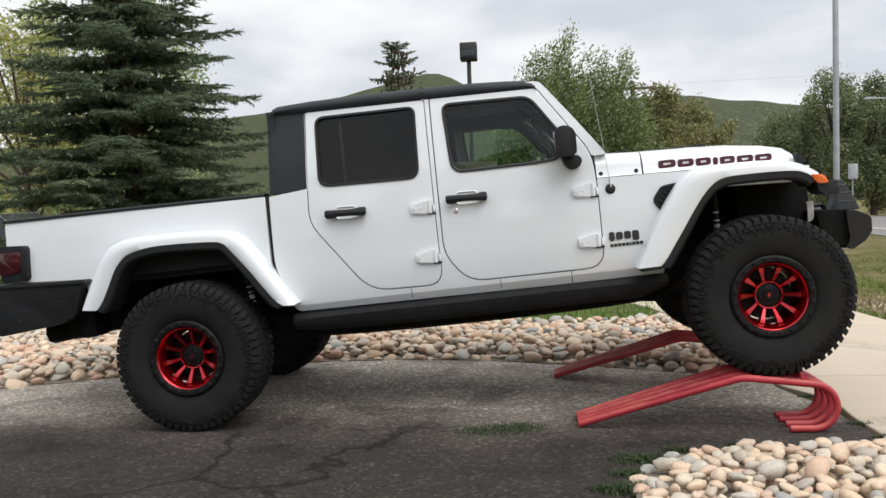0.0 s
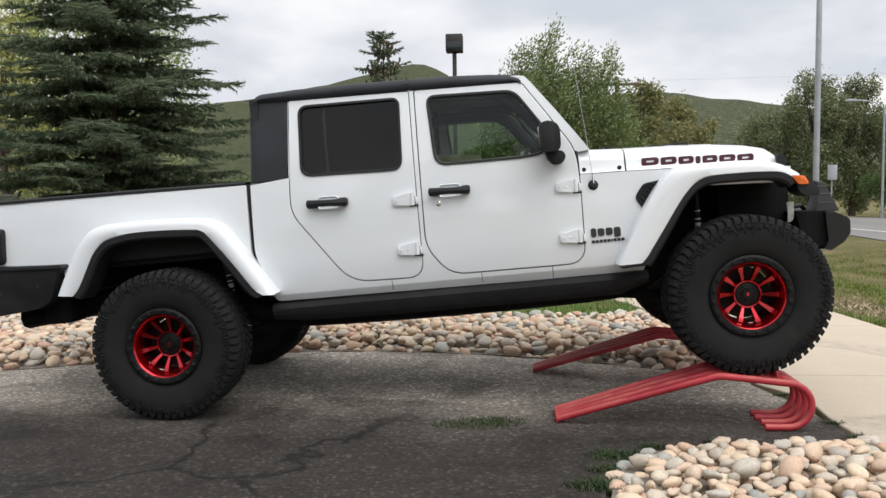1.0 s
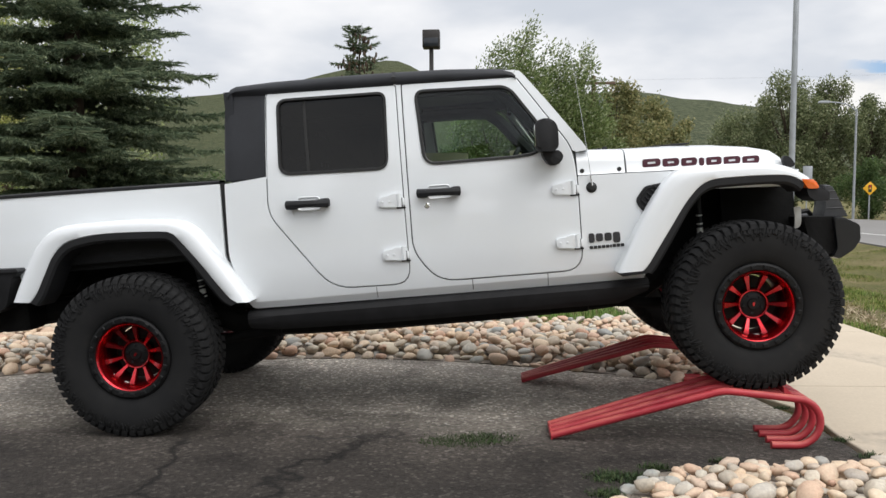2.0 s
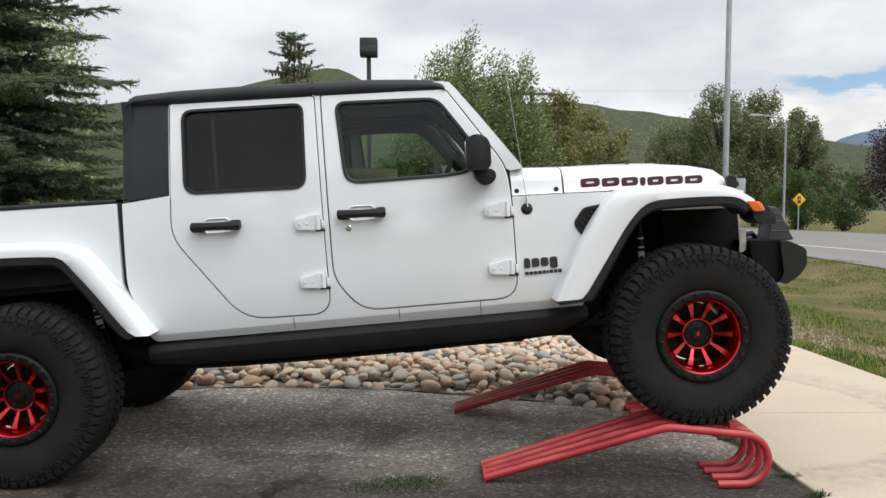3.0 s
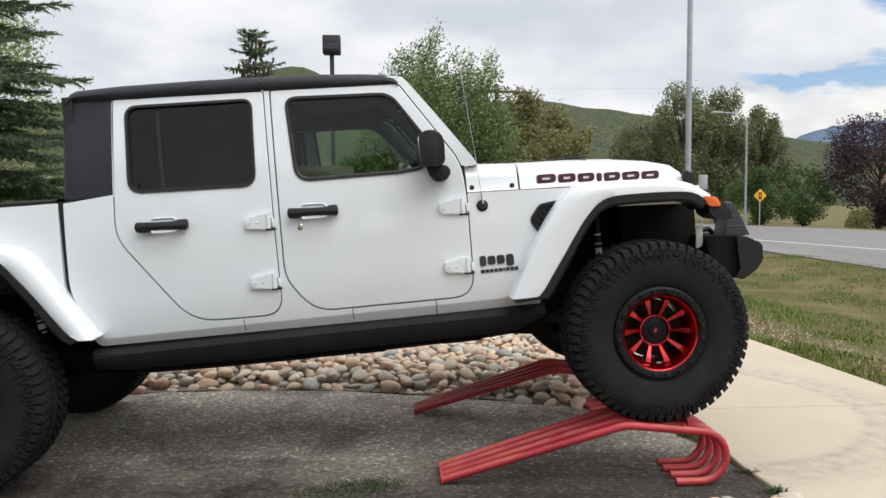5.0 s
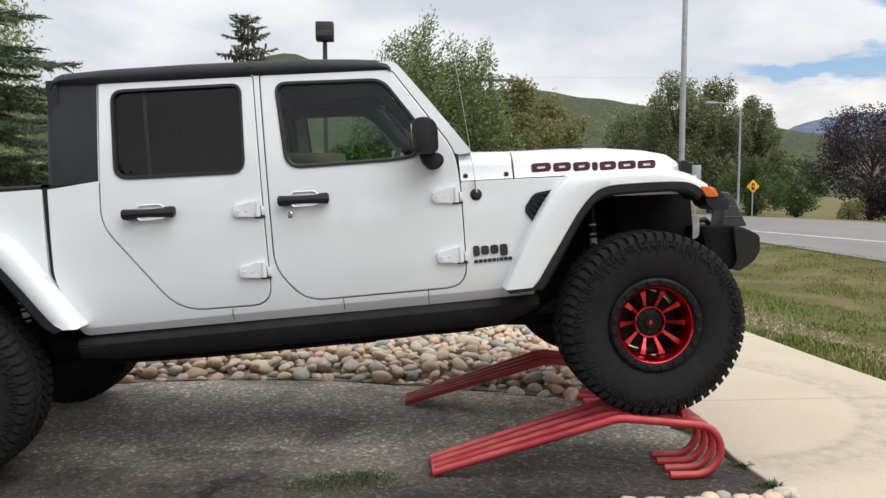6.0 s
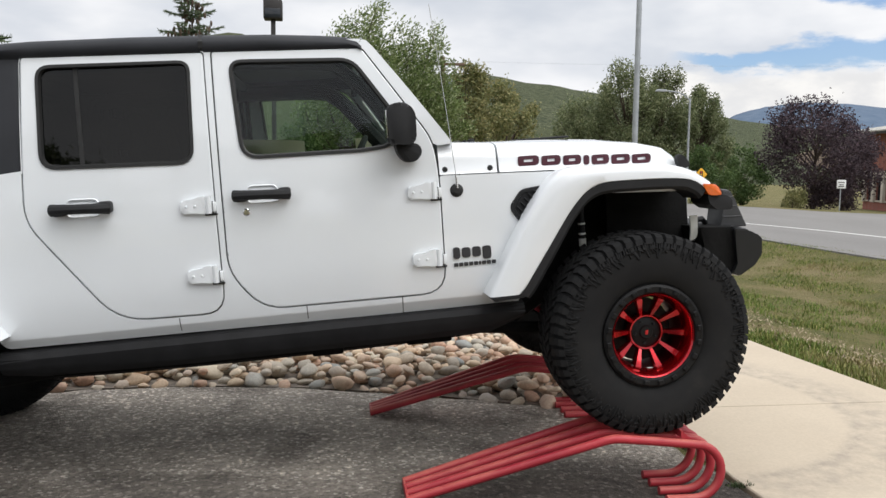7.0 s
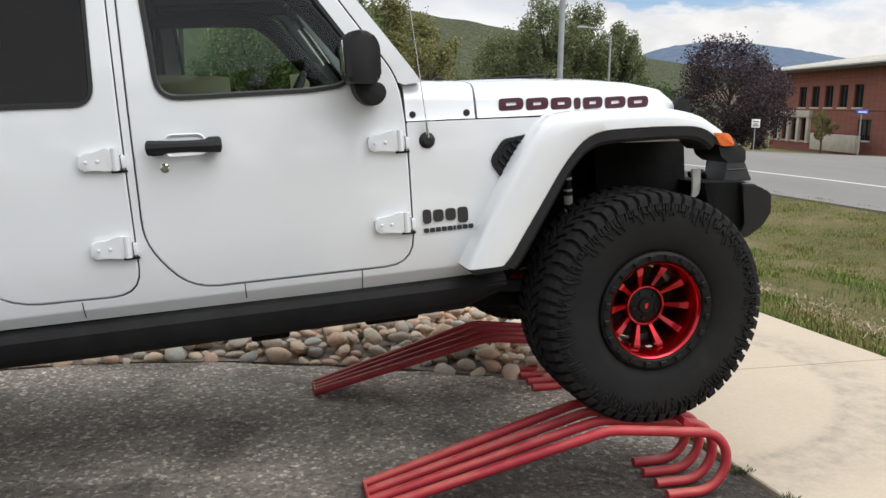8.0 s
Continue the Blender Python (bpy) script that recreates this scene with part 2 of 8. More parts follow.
def mat_ground():
    n = Nodes("lawn_soil", 0.95, spec=0.15)
    big = n.noise(0.55, 8.0, 0.68)
    mid = n.noise(5.0, 7.0, 0.7)
    fine = n.noise(60.0, 6.0, 0.7)
    c = n.ramp(big, [(0.40, (0.050, 0.070, 0.020)), (0.50, (0.125, 0.120, 0.045)), (0.60, (0.27, 0.205, 0.125))])
    c = n.mix(n.ramp(mid, [(0.48, (0, 0, 0)), (0.66, (0.8, 0.8, 0.8))]), c, (0.19, 0.145, 0.085))
    c = n.mix(0.55, c, n.ramp(fine, [(0.34, (0.03, 0.034, 0.012)), (0.55, (0.18, 0.165, 0.065)), (0.7, (0.40, 0.32, 0.18))]))
    n.base(c)
    n.bump(n.mix(0.5, mid, fine), 1.0, 0.05)
    return n.mat


def mat_grass(name, stops, dry=(0.30, 0.24, 0.12)):
    n = Nodes(name, 0.6, spec=0.25)
    c = n.ramp(n.rand(True), stops)
    patch = n.noise(0.9, 8.0, 0.7)
    n.base(n.mix(n.ramp(patch, [(0.50, (0, 0, 0)), (0.62, (0.85, 0.85, 0.85))]), c, dry))
    return n.mat


def mat_leaf(name, stops, rough=0.55):
    n = Nodes(name, rough, spec=0.3)
    c = n.ramp(n.rand(True), stops)
    tone = n.noise(0.9, 3.0)
    n.base(n.mix(n.ramp(tone, [(0.3, (0.35, 0.35, 0.35)), (0.6, (0, 0, 0))]), c, stops[0][1]))
    tl, mx = n.add("ShaderNodeBsdfTranslucent"), n.add("ShaderNodeMixShader")
    mx.inputs["Fac"].default_value = 0.40
    n.link(n.b.inputs["Base Color"].links[0].from_socket, tl.inputs["Color"])
    n.link(n.b.outputs["BSDF"], mx.inputs[1])
    n.link(tl.outputs["BSDF"], mx.inputs[2])
    n.link(mx.outputs["Shader"], n.t.nodes["Material Output"].inputs["Surface"])
    return n.mat


def mat_stone():
    n = Nodes("river_stone", 0.7, spec=0.35)
    r = n.rand()
    c = n.ramp(r, [(0.0, (0.565, 0.422, 0.305)), (0.12, (0.701, 0.566, 0.436)), (0.22, (0.520, 0.333, 0.251)), (0.32, (0.746, 0.644, 0.512)), (0.42, (0.305, 0.333, 0.343)),
                    (0.52, (0.655, 0.488, 0.371)), (0.60, (0.475, 0.477, 0.458)), (0.68, (0.678, 0.544, 0.420)), (0.76, (0.565, 0.377, 0.289)), (0.84, (0.610, 0.544, 0.458)), (0.92, (0.373, 0.344, 0.305)), (1.0, (0.701, 0.566, 0.436))])
    spk = n.noise(70.0, 5.0)
    band = n.noise(9.0, 5.0, 0.6, distort=0.8)
    c = n.mix(0.35, c, n.ramp(spk, [(0.3, (0.264, 0.221, 0.174)), (0.7, (0.720, 0.676, 0.558))]), "OVERLAY")
    c = n.mix(n.ramp(band, [(0.45, (0, 0, 0)), (0.75, (0.594, 0.585, 0.558))]), c, (0.436, 0.351, 0.260))
    n.base(c)
    n.bump(n.noise(40.0, 5.0), 0.25, 0.006)
    return n.mat


def mat_stone_far():
    n = Nodes("river_stone_far", 0.7, spec=0.35)
    c = n.ramp(n.rand(True), [(0.0, (0.565, 0.422, 0.305)), (0.12, (0.701, 0.566, 0.436)), (0.22, (0.520, 0.333, 0.251)), (0.32, (0.746, 0.644, 0.512)), (0.42, (0.305, 0.333, 0.343)),
                    (0.52, (0.655, 0.488, 0.371)), (0.60, (0.475, 0.477, 0.458)), (0.68, (0.678, 0.544, 0.420)), (0.76, (0.565, 0.377, 0.289)), (0.84, (0.610, 0.544, 0.458)), (0.92, (0.373, 0.344, 0.305)), (1.0, (0.701, 0.566, 0.436))])
    spk = n.noise(60.0, 4.0)
    n.base(n.mix(0.35, c, n.ramp(spk, [(0.3, (0.264, 0.221, 0.174)), (0.7, (0.720, 0.676, 0.558))]), "OVERLAY"))
    n.bump(n.noise(40.0, 5.0), 0.25, 0.006)
    return n.mat


def mat_ramp_red():
    n = Nodes("worn_red_paint", 0.5)
    worn = n.noise(7.0, 7.0, 0.68, stretch=(0.35, 1.5, 1.0))
    fine = n.noise(60.0, 5.0)
    c = n.ramp(n.noise(2.5, 5.0), [(0.3, (0.30, 0.016, 0.028)), (0.7, (0.46, 0.032, 0.046))])
    g = n.add("ShaderNodeNewGeometry")
    sp = n.add("ShaderNodeSeparateXYZ")
    n.link(g.outputs["Normal"], sp.inputs["Vector"])
    scuff = n.mix(1.0, n.ramp(worn, [(0.42, (0, 0, 0)), (0.66, (1, 1, 1))]), n.ramp(sp.outputs["Z"], [(0.2, (0.05, 0.05, 0.05)), (0.95, (0.8, 0.8, 0.8))]), "MULTIPLY")
    c = n.mix(scuff, c, (0.62, 0.20, 0.14))
    n.base(n.mix(n.ramp(fine, [(0.68, (0, 0, 0)), (0.74, (0.5, 0.5, 0.5))]), c, (0.16, 0.07, 0.05)))
    n.rough(worn, 0.38, 0.62)
    n.bump(fine, 0.12, 0.003)
    return n.mat


def mat_tyre():
    n = Nodes("tyre_rubber", 0.85, spec=0.18)
    dust = n.noise(6.0, 6.0, 0.65)
    n.base(n.ramp(dust, [(0.3, (0.012, 0.0122, 0.013)), (0.62, (0.0175, 0.0174, 0.0175)), (0.85, (0.034, 0.032, 0.0295))]))
    n.bump(n.noise(160.0, 3.0), 0.2, 0.002)
    return n.mat


def mat_glass(name, tint, gloss=1.0):
    m = bpy.data.materials.new(name)
    m.use_nodes = True
    t = m.node_tree
    t.nodes.clear()
    out, mix = t.nodes.new("ShaderNodeOutputMaterial"), t.nodes.new("ShaderNodeMixShader")
    tr, gl = t.nodes.new("ShaderNodeBsdfTransparent"), t.nodes.new("ShaderNodeBsdfGlossy")
    fr = t.nodes.new("ShaderNodeFresnel")
    fr.inputs["IOR"].default_value = 1.52
    tr.inputs["Color"].default_value = (*tint, 1)
    gl.inputs["Roughness"].default_value = 0.02
    gl.inputs["Color"].default_value = (gloss, gloss, gloss, 1)
    t.links.new(fr.outputs["Fac"], mix.inputs["Fac"])
    t.links.new(tr.outputs["BSDF"], mix.inputs[1])
    t.links.new(gl.outputs["BSDF"], mix.inputs[2])
    t.links.new(mix.outputs["Shader"], out.inputs["Surface"])
    return m


def mat_hill(name, lo, mid, hi, scale=0.03):
    n = Nodes(name, 0.95, spec=0.1)
    shrub = n.noise(scale * 6, 6.0, 0.7)
    big = n.noise(scale * 0.5, 5.0, 0.6)
    c = n.ramp(shrub, [(0.36, lo), (0.52, mid), (0.68, hi)])
    n.base(n.mix(n.ramp(big, [(0.42, (0, 0, 0)), (0.7, (0.6, 0.6, 0.6))]), c, mid))
    n.bump(shrub, 0.9, 3.0)
    return n.mat


def mat_brick():
    n = Nodes("red_brick", 0.85, spec=0.25)
    b = n.add("ShaderNodeTexBrick")
    b.inputs["Scale"].default_value = 1.0
    b.inputs["Brick Width"].default_value, b.inputs["Row Height"].default_value = 0.24, 0.08
    b.inputs["Mortar Size"].default_value = 0.010
    for k, c in zip(("Color1", "Color2", "Mortar"), ((0.225, 0.070, 0.053), (0.28, 0.098, 0.073), (0.27, 0.20, 0.175))):
        b.inputs[k].default_value = (*c, 1)
    m = n.add("ShaderNodeMapping")
    m.inputs["Rotation"].default_value = (radians(90), 0, 0)
    n.link(n.co(), m.inputs["Vector"])
    n.link(m.outputs["Vector"], b.inputs["Vector"])
    n.base(n.mix(0.25, b.outputs["Color"], n.ramp(n.noise(0.6, 5.0), [(0.3, (0.22, 0.06, 0.05)), (0.7, (0.36, 0.12, 0.09))])))
    return n.mat


PAINT = mat_paint()
BLACK = simple("black_plastic", (0.016, 0.0162, 0.0175), 0.6, spec=0.28, vary=0.2, scale=8, bump=0.15)
HARDTOP = simple("black_hardtop", (0.026, 0.0275, 0.032), 0.55, spec=0.3, vary=0.15, scale=5, bump=0.12)
SATIN = simple("black_powder_coat", (0.015, 0.0152, 0.0165), 0.5, spec=0.25, vary=0.2, scale=12, bump=0.1)
UNDER = simple("dirty_underbody", (0.0090, 0.0089, 0.0088), 0.85, spec=0.15, vary=0.4, scale=9, bump=0.3)
TYRE = mat_tyre()
RED = simple("candy_red_alloy", (0.47, 0.007, 0.015), 0.24, metal=0.92, vary=0.08, scale=10, coat=0.8)
RING = simple("matt_black_alloy", (0.0085, 0.0085, 0.009), 0.5, spec=0.2, vary=0.25, scale=30, bump=0.1)
BARREL = simple("shaded_red_barrel", (0.10, 0.004, 0.008), 0.4, metal=0.8, vary=0.2, scale=10)
STEEL = simple("brake_steel", (0.035, 0.033, 0.031), 0.6, metal=0.6, vary=0.3, scale=25)
CHROME = simple("bright_metal", (0.75, 0.75, 0.75), 0.12, metal=1.0, vary=0.05, scale=30)
DECAL = simple("maroon_decal", (0.060, 0.012, 0.022), 0.35, vary=0.15, scale=15)
BADGE = simple("dark_badge", (0.03, 0.03, 0.034), 0.35, vary=0.15, scale=15)
AMBER = simple("amber_lens", (0.75, 0.14, 0.015), 0.18, vary=0.1, scale=60, coat=0.6)
LENS_RED = simple("smoked_red_lens", (0.045, 0.003, 0.006), 0.12, vary=0.2, scale=15, coat=0.6)
CLEAR = simple("white_reservoir_plastic", (0.72, 0.72, 0.68), 0.4, vary=0.1, scale=10)
SEAT = simple("dark_seat_fabric", (0.007, 0.0075, 0.008), 0.85, vary=0.25, scale=40, bump=0.2)
LINER = simple("grey_headliner", (0.085, 0.090, 0.092), 0.9, vary=0.15, scale=30, bump=0.1)
SHEET = mat_leaf("cream_paper", [(0.0, (0.88, 0.84, 0.68)), (1.0, (0.90, 0.86, 0.70))])
GLASS = mat_glass("window_glass", (0.75, 0.87, 0.81), 0.72)
TINT = mat_glass("privacy_glass", (0.040, 0.046, 0.054), 0.60)
CAP = simple("satin_black_moulding", (0.013, 0.0135, 0.015), 0.30, spec=0.5, vary=0.15, scale=12, bump=0.06)
RIBBED = simple("worn_grey_plastic", (0.040, 0.041, 0.044), 0.55, vary=0.2, scale=14, bump=0.12)
SLIDER = simple("black_slider_coat", (0.0155, 0.0155, 0.0165), 0.6, spec=0.18, vary=0.25, scale=9, bump=0.1)
SEAL = simple("rubber_seal", (0.012, 0.012, 0.012), 0.6, vary=0.2, scale=30)
ASPHALT, ROAD, CONCRETE, GROUND = mat_asphalt(), mat_road(), mat_concrete(), mat_ground()
LINE = simple("road_line_paint", (0.70, 0.70, 0.67), 0.7, vary=0.12, scale=3)
STONE, STONE_FAR = mat_stone(), mat_stone_far()
SOIL = simple("dark_bed_soil", (0.19, 0.16, 0.13), 0.95, vary=0.4, scale=14, bump=0.5)
RAMP = mat_ramp_red()
GRASS = mat_grass("lawn_blades", [(0.0, (0.06, 0.10, 0.016)), (0.4, (0.13, 0.185, 0.036)), (0.75, (0.22, 0.25, 0.065)), (1.0, (0.40, 0.35, 0.15))], (0.30, 0.235, 0.115))
STRAW = mat_grass("dead_grass_blades", [(0.0, (0.20, 0.15, 0.095)), (0.5, (0.36, 0.285, 0.185)), (1.0, (0.52, 0.44, 0.30))], (0.33, 0.26, 0.17))
GREEN = mat_grass("green_verge_blades", [(0.0, (0.065, 0.115, 0.020)), (0.5, (0.135, 0.205, 0.040)), (1.0, (0.27, 0.33, 0.085))], (0.19, 0.21, 0.07))
LUSH = mat_grass("lush_lawn_blades", [(0.0, (0.07, 0.14, 0.025)), (0.6, (0.14, 0.25, 0.05)), (1.0, (0.24, 0.34, 0.09))], (0.12, 0.19, 0.05))
WEED = mat_grass("green_weed_blades", [(0.0, (0.018, 0.036, 0.012)), (0.6, (0.036, 0.062, 0.020)), (1.0, (0.07, 0.09, 0.035))], (0.04, 0.06, 0.022))
NEEDLE = mat_leaf("spruce_needles", [(0.0, (0.065, 0.095, 0.058)), (0.5, (0.135, 0.180, 0.108)), (0.85, (0.25, 0.30, 0.18)), (1.0, (0.38, 0.425, 0.265))], 0.6)
LEAF_A = mat_leaf("pale_green_leaves", [(0.0, (0.13, 0.18, 0.055)), (0.45, (0.27, 0.33, 0.12)), (0.8, (0.42, 0.46, 0.24)), (1.0, (0.60, 0.62, 0.47))])
LEAF_W = mat_leaf("willow_leaves", [(0.0, (0.085, 0.125, 0.040)), (0.5, (0.175, 0.235, 0.078)), (0.85, (0.33, 0.38, 0.17)), (1.0, (0.52, 0.55, 0.38))])
LEAF_B = mat_leaf("olive_leaves", [(0.0, (0.105, 0.125, 0.048)), (0.5, (0.225, 0.230, 0.092)), (1.0, (0.42, 0.365, 0.175))])
LEAF_Y = mat_leaf("yellow_green_leaves", [(0.0, (0.16, 0.19, 0.05)), (0.5, (0.36, 0.38, 0.11)), (1.0, (0.62, 0.60, 0.26))])
LEAF_C = mat_leaf("cottonwood_leaves", [(0.0, (0.095, 0.120, 0.056)), (0.5, (0.180, 0.215, 0.098)), (1.0, (0.37, 0.38, 0.22))])
LEAF_P = mat_leaf("purple_leaves", [(0.0, (0.034, 0.024, 0.031)), (0.5, (0.076, 0.054, 0.066)), (1.0, (0.155, 0.108, 0.122))])
LEAF_D = mat_leaf("green_bush_leaves", [(0.0, (0.044, 0.076, 0.026)), (0.5, (0.082, 0.135, 0.042)), (1.0, (0.160, 0.220, 0.079))])
BARK = simple("bark", (0.085, 0.062, 0.045), 0.9, vary=0.4, scale=12, bump=0.5)
CONES = simple("brown_cones", (0.085, 0.058, 0.038), 0.8, vary=0.3, scale=40)
GREY_STEEL = simple("galvanised_pole", (0.36, 0.38, 0.40), 0.5, metal=0.4, vary=0.15, scale=3)
DARK_STEEL = simple("dark_bronze_pole", (0.028, 0.025, 0.024), 0.5, metal=0.3, vary=0.2, scale=5)
POLE_WOOD = simple("weathered_wood", (0.15, 0.10, 0.07), 0.9, vary=0.3, scale=6, bump=0.3)
SIGN_Y = simple("yellow_sign_face", (0.80, 0.42, 0.02), 0.5, vary=0.06, scale=3)
SIGN_W = simple("white_sign_face", (0.75, 0.75, 0.74), 0.5, vary=0.06, scale=3)
SIGN_B = simple("blue_sign_face", (0.03, 0.10, 0.50), 0.5, vary=0.06, scale=3)
SIGN_R = simple("red_disc", (0.6, 0.03, 0.02), 0.5, vary=0.06, scale=3)
SIGN_K = simple("black_symbol", (0.02, 0.02, 0.02), 0.5, vary=0.1, scale=3)
HILL_L = mat_hill("green_hill", (0.045, 0.056, 0.028), (0.082, 0.092, 0.048), (0.115, 0.118, 0.064), 0.05)
HILL_R = mat_hill("shrub_hill", (0.027, 0.036, 0.022), (0.080, 0.092, 0.052), (0.152, 0.156, 0.094), 0.04)
# distance haze is put into the mountain's base colour as blue
MOUNT = mat_hill("haze_blue_mountain", (0.085, 0.125, 0.185), (0.11, 0.15, 0.21), (0.135, 0.175, 0.235), 0.004)
DRY_HILL = mat_hill("dry_brush_hill", (0.10, 0.075, 0.055), (0.15, 0.115, 0.085), (0.19, 0.15, 0.11), 0.08)
BRICK = mat_brick()
CREAM = simple("cream_stone", (0.55, 0.50, 0.43), 0.8, vary=0.12, scale=2)
WIN_DARK = simple("dark_window_glass", (0.02, 0.024, 0.03), 0.08, vary=0.2, scale=1)
ROOF_MET = simple("pale_metal_roof", (0.42, 0.40, 0.36), 0.5, metal=0.3, vary=0.15, scale=2)
SILVER = simple("silver_car_paint", (0.40, 0.42, 0.43), 0.3, metal=0.5, vary=0.05, scale=4, coat=0.7)


# ---------- mesh helpers ----------
def part(name, bm, material, parent=None, label="", smooth=True, angle=35):
    """Links a bmesh as one mesh object, under parent if there is one."""
    bmesh.ops.recalc_face_normals(bm, faces=bm.faces)
    me = bpy.data.meshes.new(name)
    if smooth:
        lim = math.cos(radians(angle))
        for f in bm.faces:
            f.smooth = True
        for e in bm.edges:
            if len(e.link_faces) == 2 and e.link_faces[0].normal.dot(e.link_faces[1].normal) < lim:
                e.smooth = False
    bm.to_mesh(me)
    bm.free()
    me.materials.append(material)
    ob = new(name, me)
    if parent is not None:
        ob.parent = parent
    if label:
        tagged(ob, label)
    return ob


def raw(name, verts, faces, material, parent=None, smooth=False):
    me = bpy.data.meshes.new(name)
    if isinstance(faces, np.ndarray):
        n, k = faces.shape
        me.vertices.add(len(verts))
        me.vertices.foreach_set("co", np.asarray(verts, np.float32).ravel())
        me.loops.add(n * k)
        me.loops.foreach_set("vertex_index", faces.astype(np.int32).ravel())
        me.polygons.add(n)
        me.polygons.foreach_set("loop_start", np.arange(0, n * k, k, dtype=np.int32))
        me.update(calc_edges=True)
    else:
        me.from_pydata([tuple(v) for v in verts], [], faces)
    me.materials.append(material)
    if smooth:
        me.polygons.foreach_set("use_smooth", [True] * len(me.polygons))
    ob = new(name, me)
    if parent is not None:
        ob.parent = parent
    return ob


def thing(name, m, label, category, group="", kind=""):
    ob = new(name)
    ob.empty_display_size = 0.1
    ob.matrix_world = m
    return tagged(ob, label, category, group, kind)


def rounded(pts, n=5):
    """A closed outline with rounded corners; points (u, w, radius)."""
    out = []
    k = len(pts)
    for i in range(k):
        p = Vector(pts[i][:2])
        r = pts[i][2] if len(pts[i]) > 2 else 0.0
        a, b = Vector(pts[i - 1][:2]), Vector(pts[(i + 1) % k][:2])
        if r <= 0:
            out.append((p.x, p.y))
            continue
        d1, d2 = (a - p), (b - p)
        cut = min(r, d1.length * 0.48, d2.length * 0.48)
        s, e = p + d1.normalized() * cut, p + d2.normalized() * cut
        for j in range(n + 1):
            t = j / n
            q = s.lerp(p, t).lerp(p.lerp(e, t), t)
            out.append((q.x, q.y))
    return out


def grown(pts, d):
    """An outline moved outward by about d."""
    n = len(pts)
    area = sum(pts[i - 1][0] * pts[i][1] - pts[i][0] * pts[i - 1][1] for i in range(n))
    sg = 1 if area > 0 else -1
    out = []
    for i in range(n):
        a, b = Vector(pts[i - 1]), Vector(pts[(i + 1) % n])
        t = (b - a)
        t = t.normalized() if t.length > 1e-9 else Vector((1, 0))
        out.append((pts[i][0] + sg * t.y * d, pts[i][1] - sg * t.x * d))
    return out


def side(u, w):
    """Lateral place of the body's side: a faint belly, the glasshouse leaning in."""
    y = 0.125
    if w > 0.62:
        y += 0.085 * ((w - 0.62) / 0.8) ** 1.7
    elif w < 0.45:
        y += 0.03 * ((0.45 - w) / 0.25) ** 2
        if w < 0.232:
            y += 0.42 * (0.232 - w)
    if u > 2.62:
        y += 0.02 * (u - 2.62)
    return y


CENTRE = 0.92


def panel(outer, holes=(), surf=side, thick=0.03, far=False, lift=0.0, rim=0.005, grid=0.09):
    """A body panel over the side surface, with a rolled rim and real thickness."""
    bm = bmesh.new()
    for loop in (outer, *holes):
        vs = [bm.verts.new((u, 0, w)) for u, w in loop]
        for i in range(len(vs)):
            bm.edges.new((vs[i - 1], vs[i]))
    bmesh.ops.triangle_fill(bm, use_beauty=True, use_dissolve=False, edges=bm.edges[:])
    us, ws = [v.co.x for v in bm.verts], [v.co.z for v in bm.verts]
    for lo, hi, axis in ((min(us), max(us), (1, 0, 0)), (min(ws), max(ws), (0, 0, 1))):
        k = int((hi - lo) / grid)
        for i in range(1, k + 1):
            c = lo + (hi - lo) * i / (k + 1)
            bmesh.ops.bisect_plane(bm, geom=bm.verts[:] + bm.edges[:] + bm.faces[:], plane_co=(c * axis[0], 0, c * axis[2]), plane_no=axis)
    for c in (0.226, 0.232, 0.238):      # the crease along the sill
        if min(ws) < c - 0.01 and max(ws) > c + 0.01 and not rim:
            bmesh.ops.bisect_plane(bm, geom=bm.verts[:] + bm.edges[:] + bm.faces[:], plane_co=(0, 0, c), plane_no=(0, 0, 1))
    if rim:
        bmesh.ops.inset_region(bm, faces=bm.faces[:], thickness=rim, use_boundary=True, use_even_offset=False)
    edge = {v for e in bm.edges if e.is_boundary for v in e.verts}
    for v in bm.verts:
        v.co.y = surf(v.co.x, v.co.z) - lift + (rim * 0.7 if v in edge else 0.0)
    geo = bmesh.ops.extrude_edge_only(bm, edges=[e for e in bm.edges if e.is_boundary])
    for v in geo["geom"]:
        if isinstance(v, bmesh.types.BMVert):
            v.co.y += thick
    if far:
        for v in bm.verts:
            v.co.y = 2 * CENTRE - v.co.y
    return bm


def box(bm, lo, hi, bevel=0.0, seg=2):
    """Adds a box with rounded edges to bm."""
    m = Matrix.Translation([(a + b) / 2 for a, b in zip(lo, hi)]) @ Matrix.Diagonal((*[abs(b - a) for a, b in zip(lo, hi)], 1))
    g = bmesh.ops.create_cube(bm, size=1, matrix=m)
    if bevel:
        es = {e for v in g["verts"] for e in v.link_edges}
        bmesh.ops.bevel(bm, geom=list(es), offset=bevel, segments=seg, profile=0.5, affect="EDGES", clamp_overlap=True)
    return bm


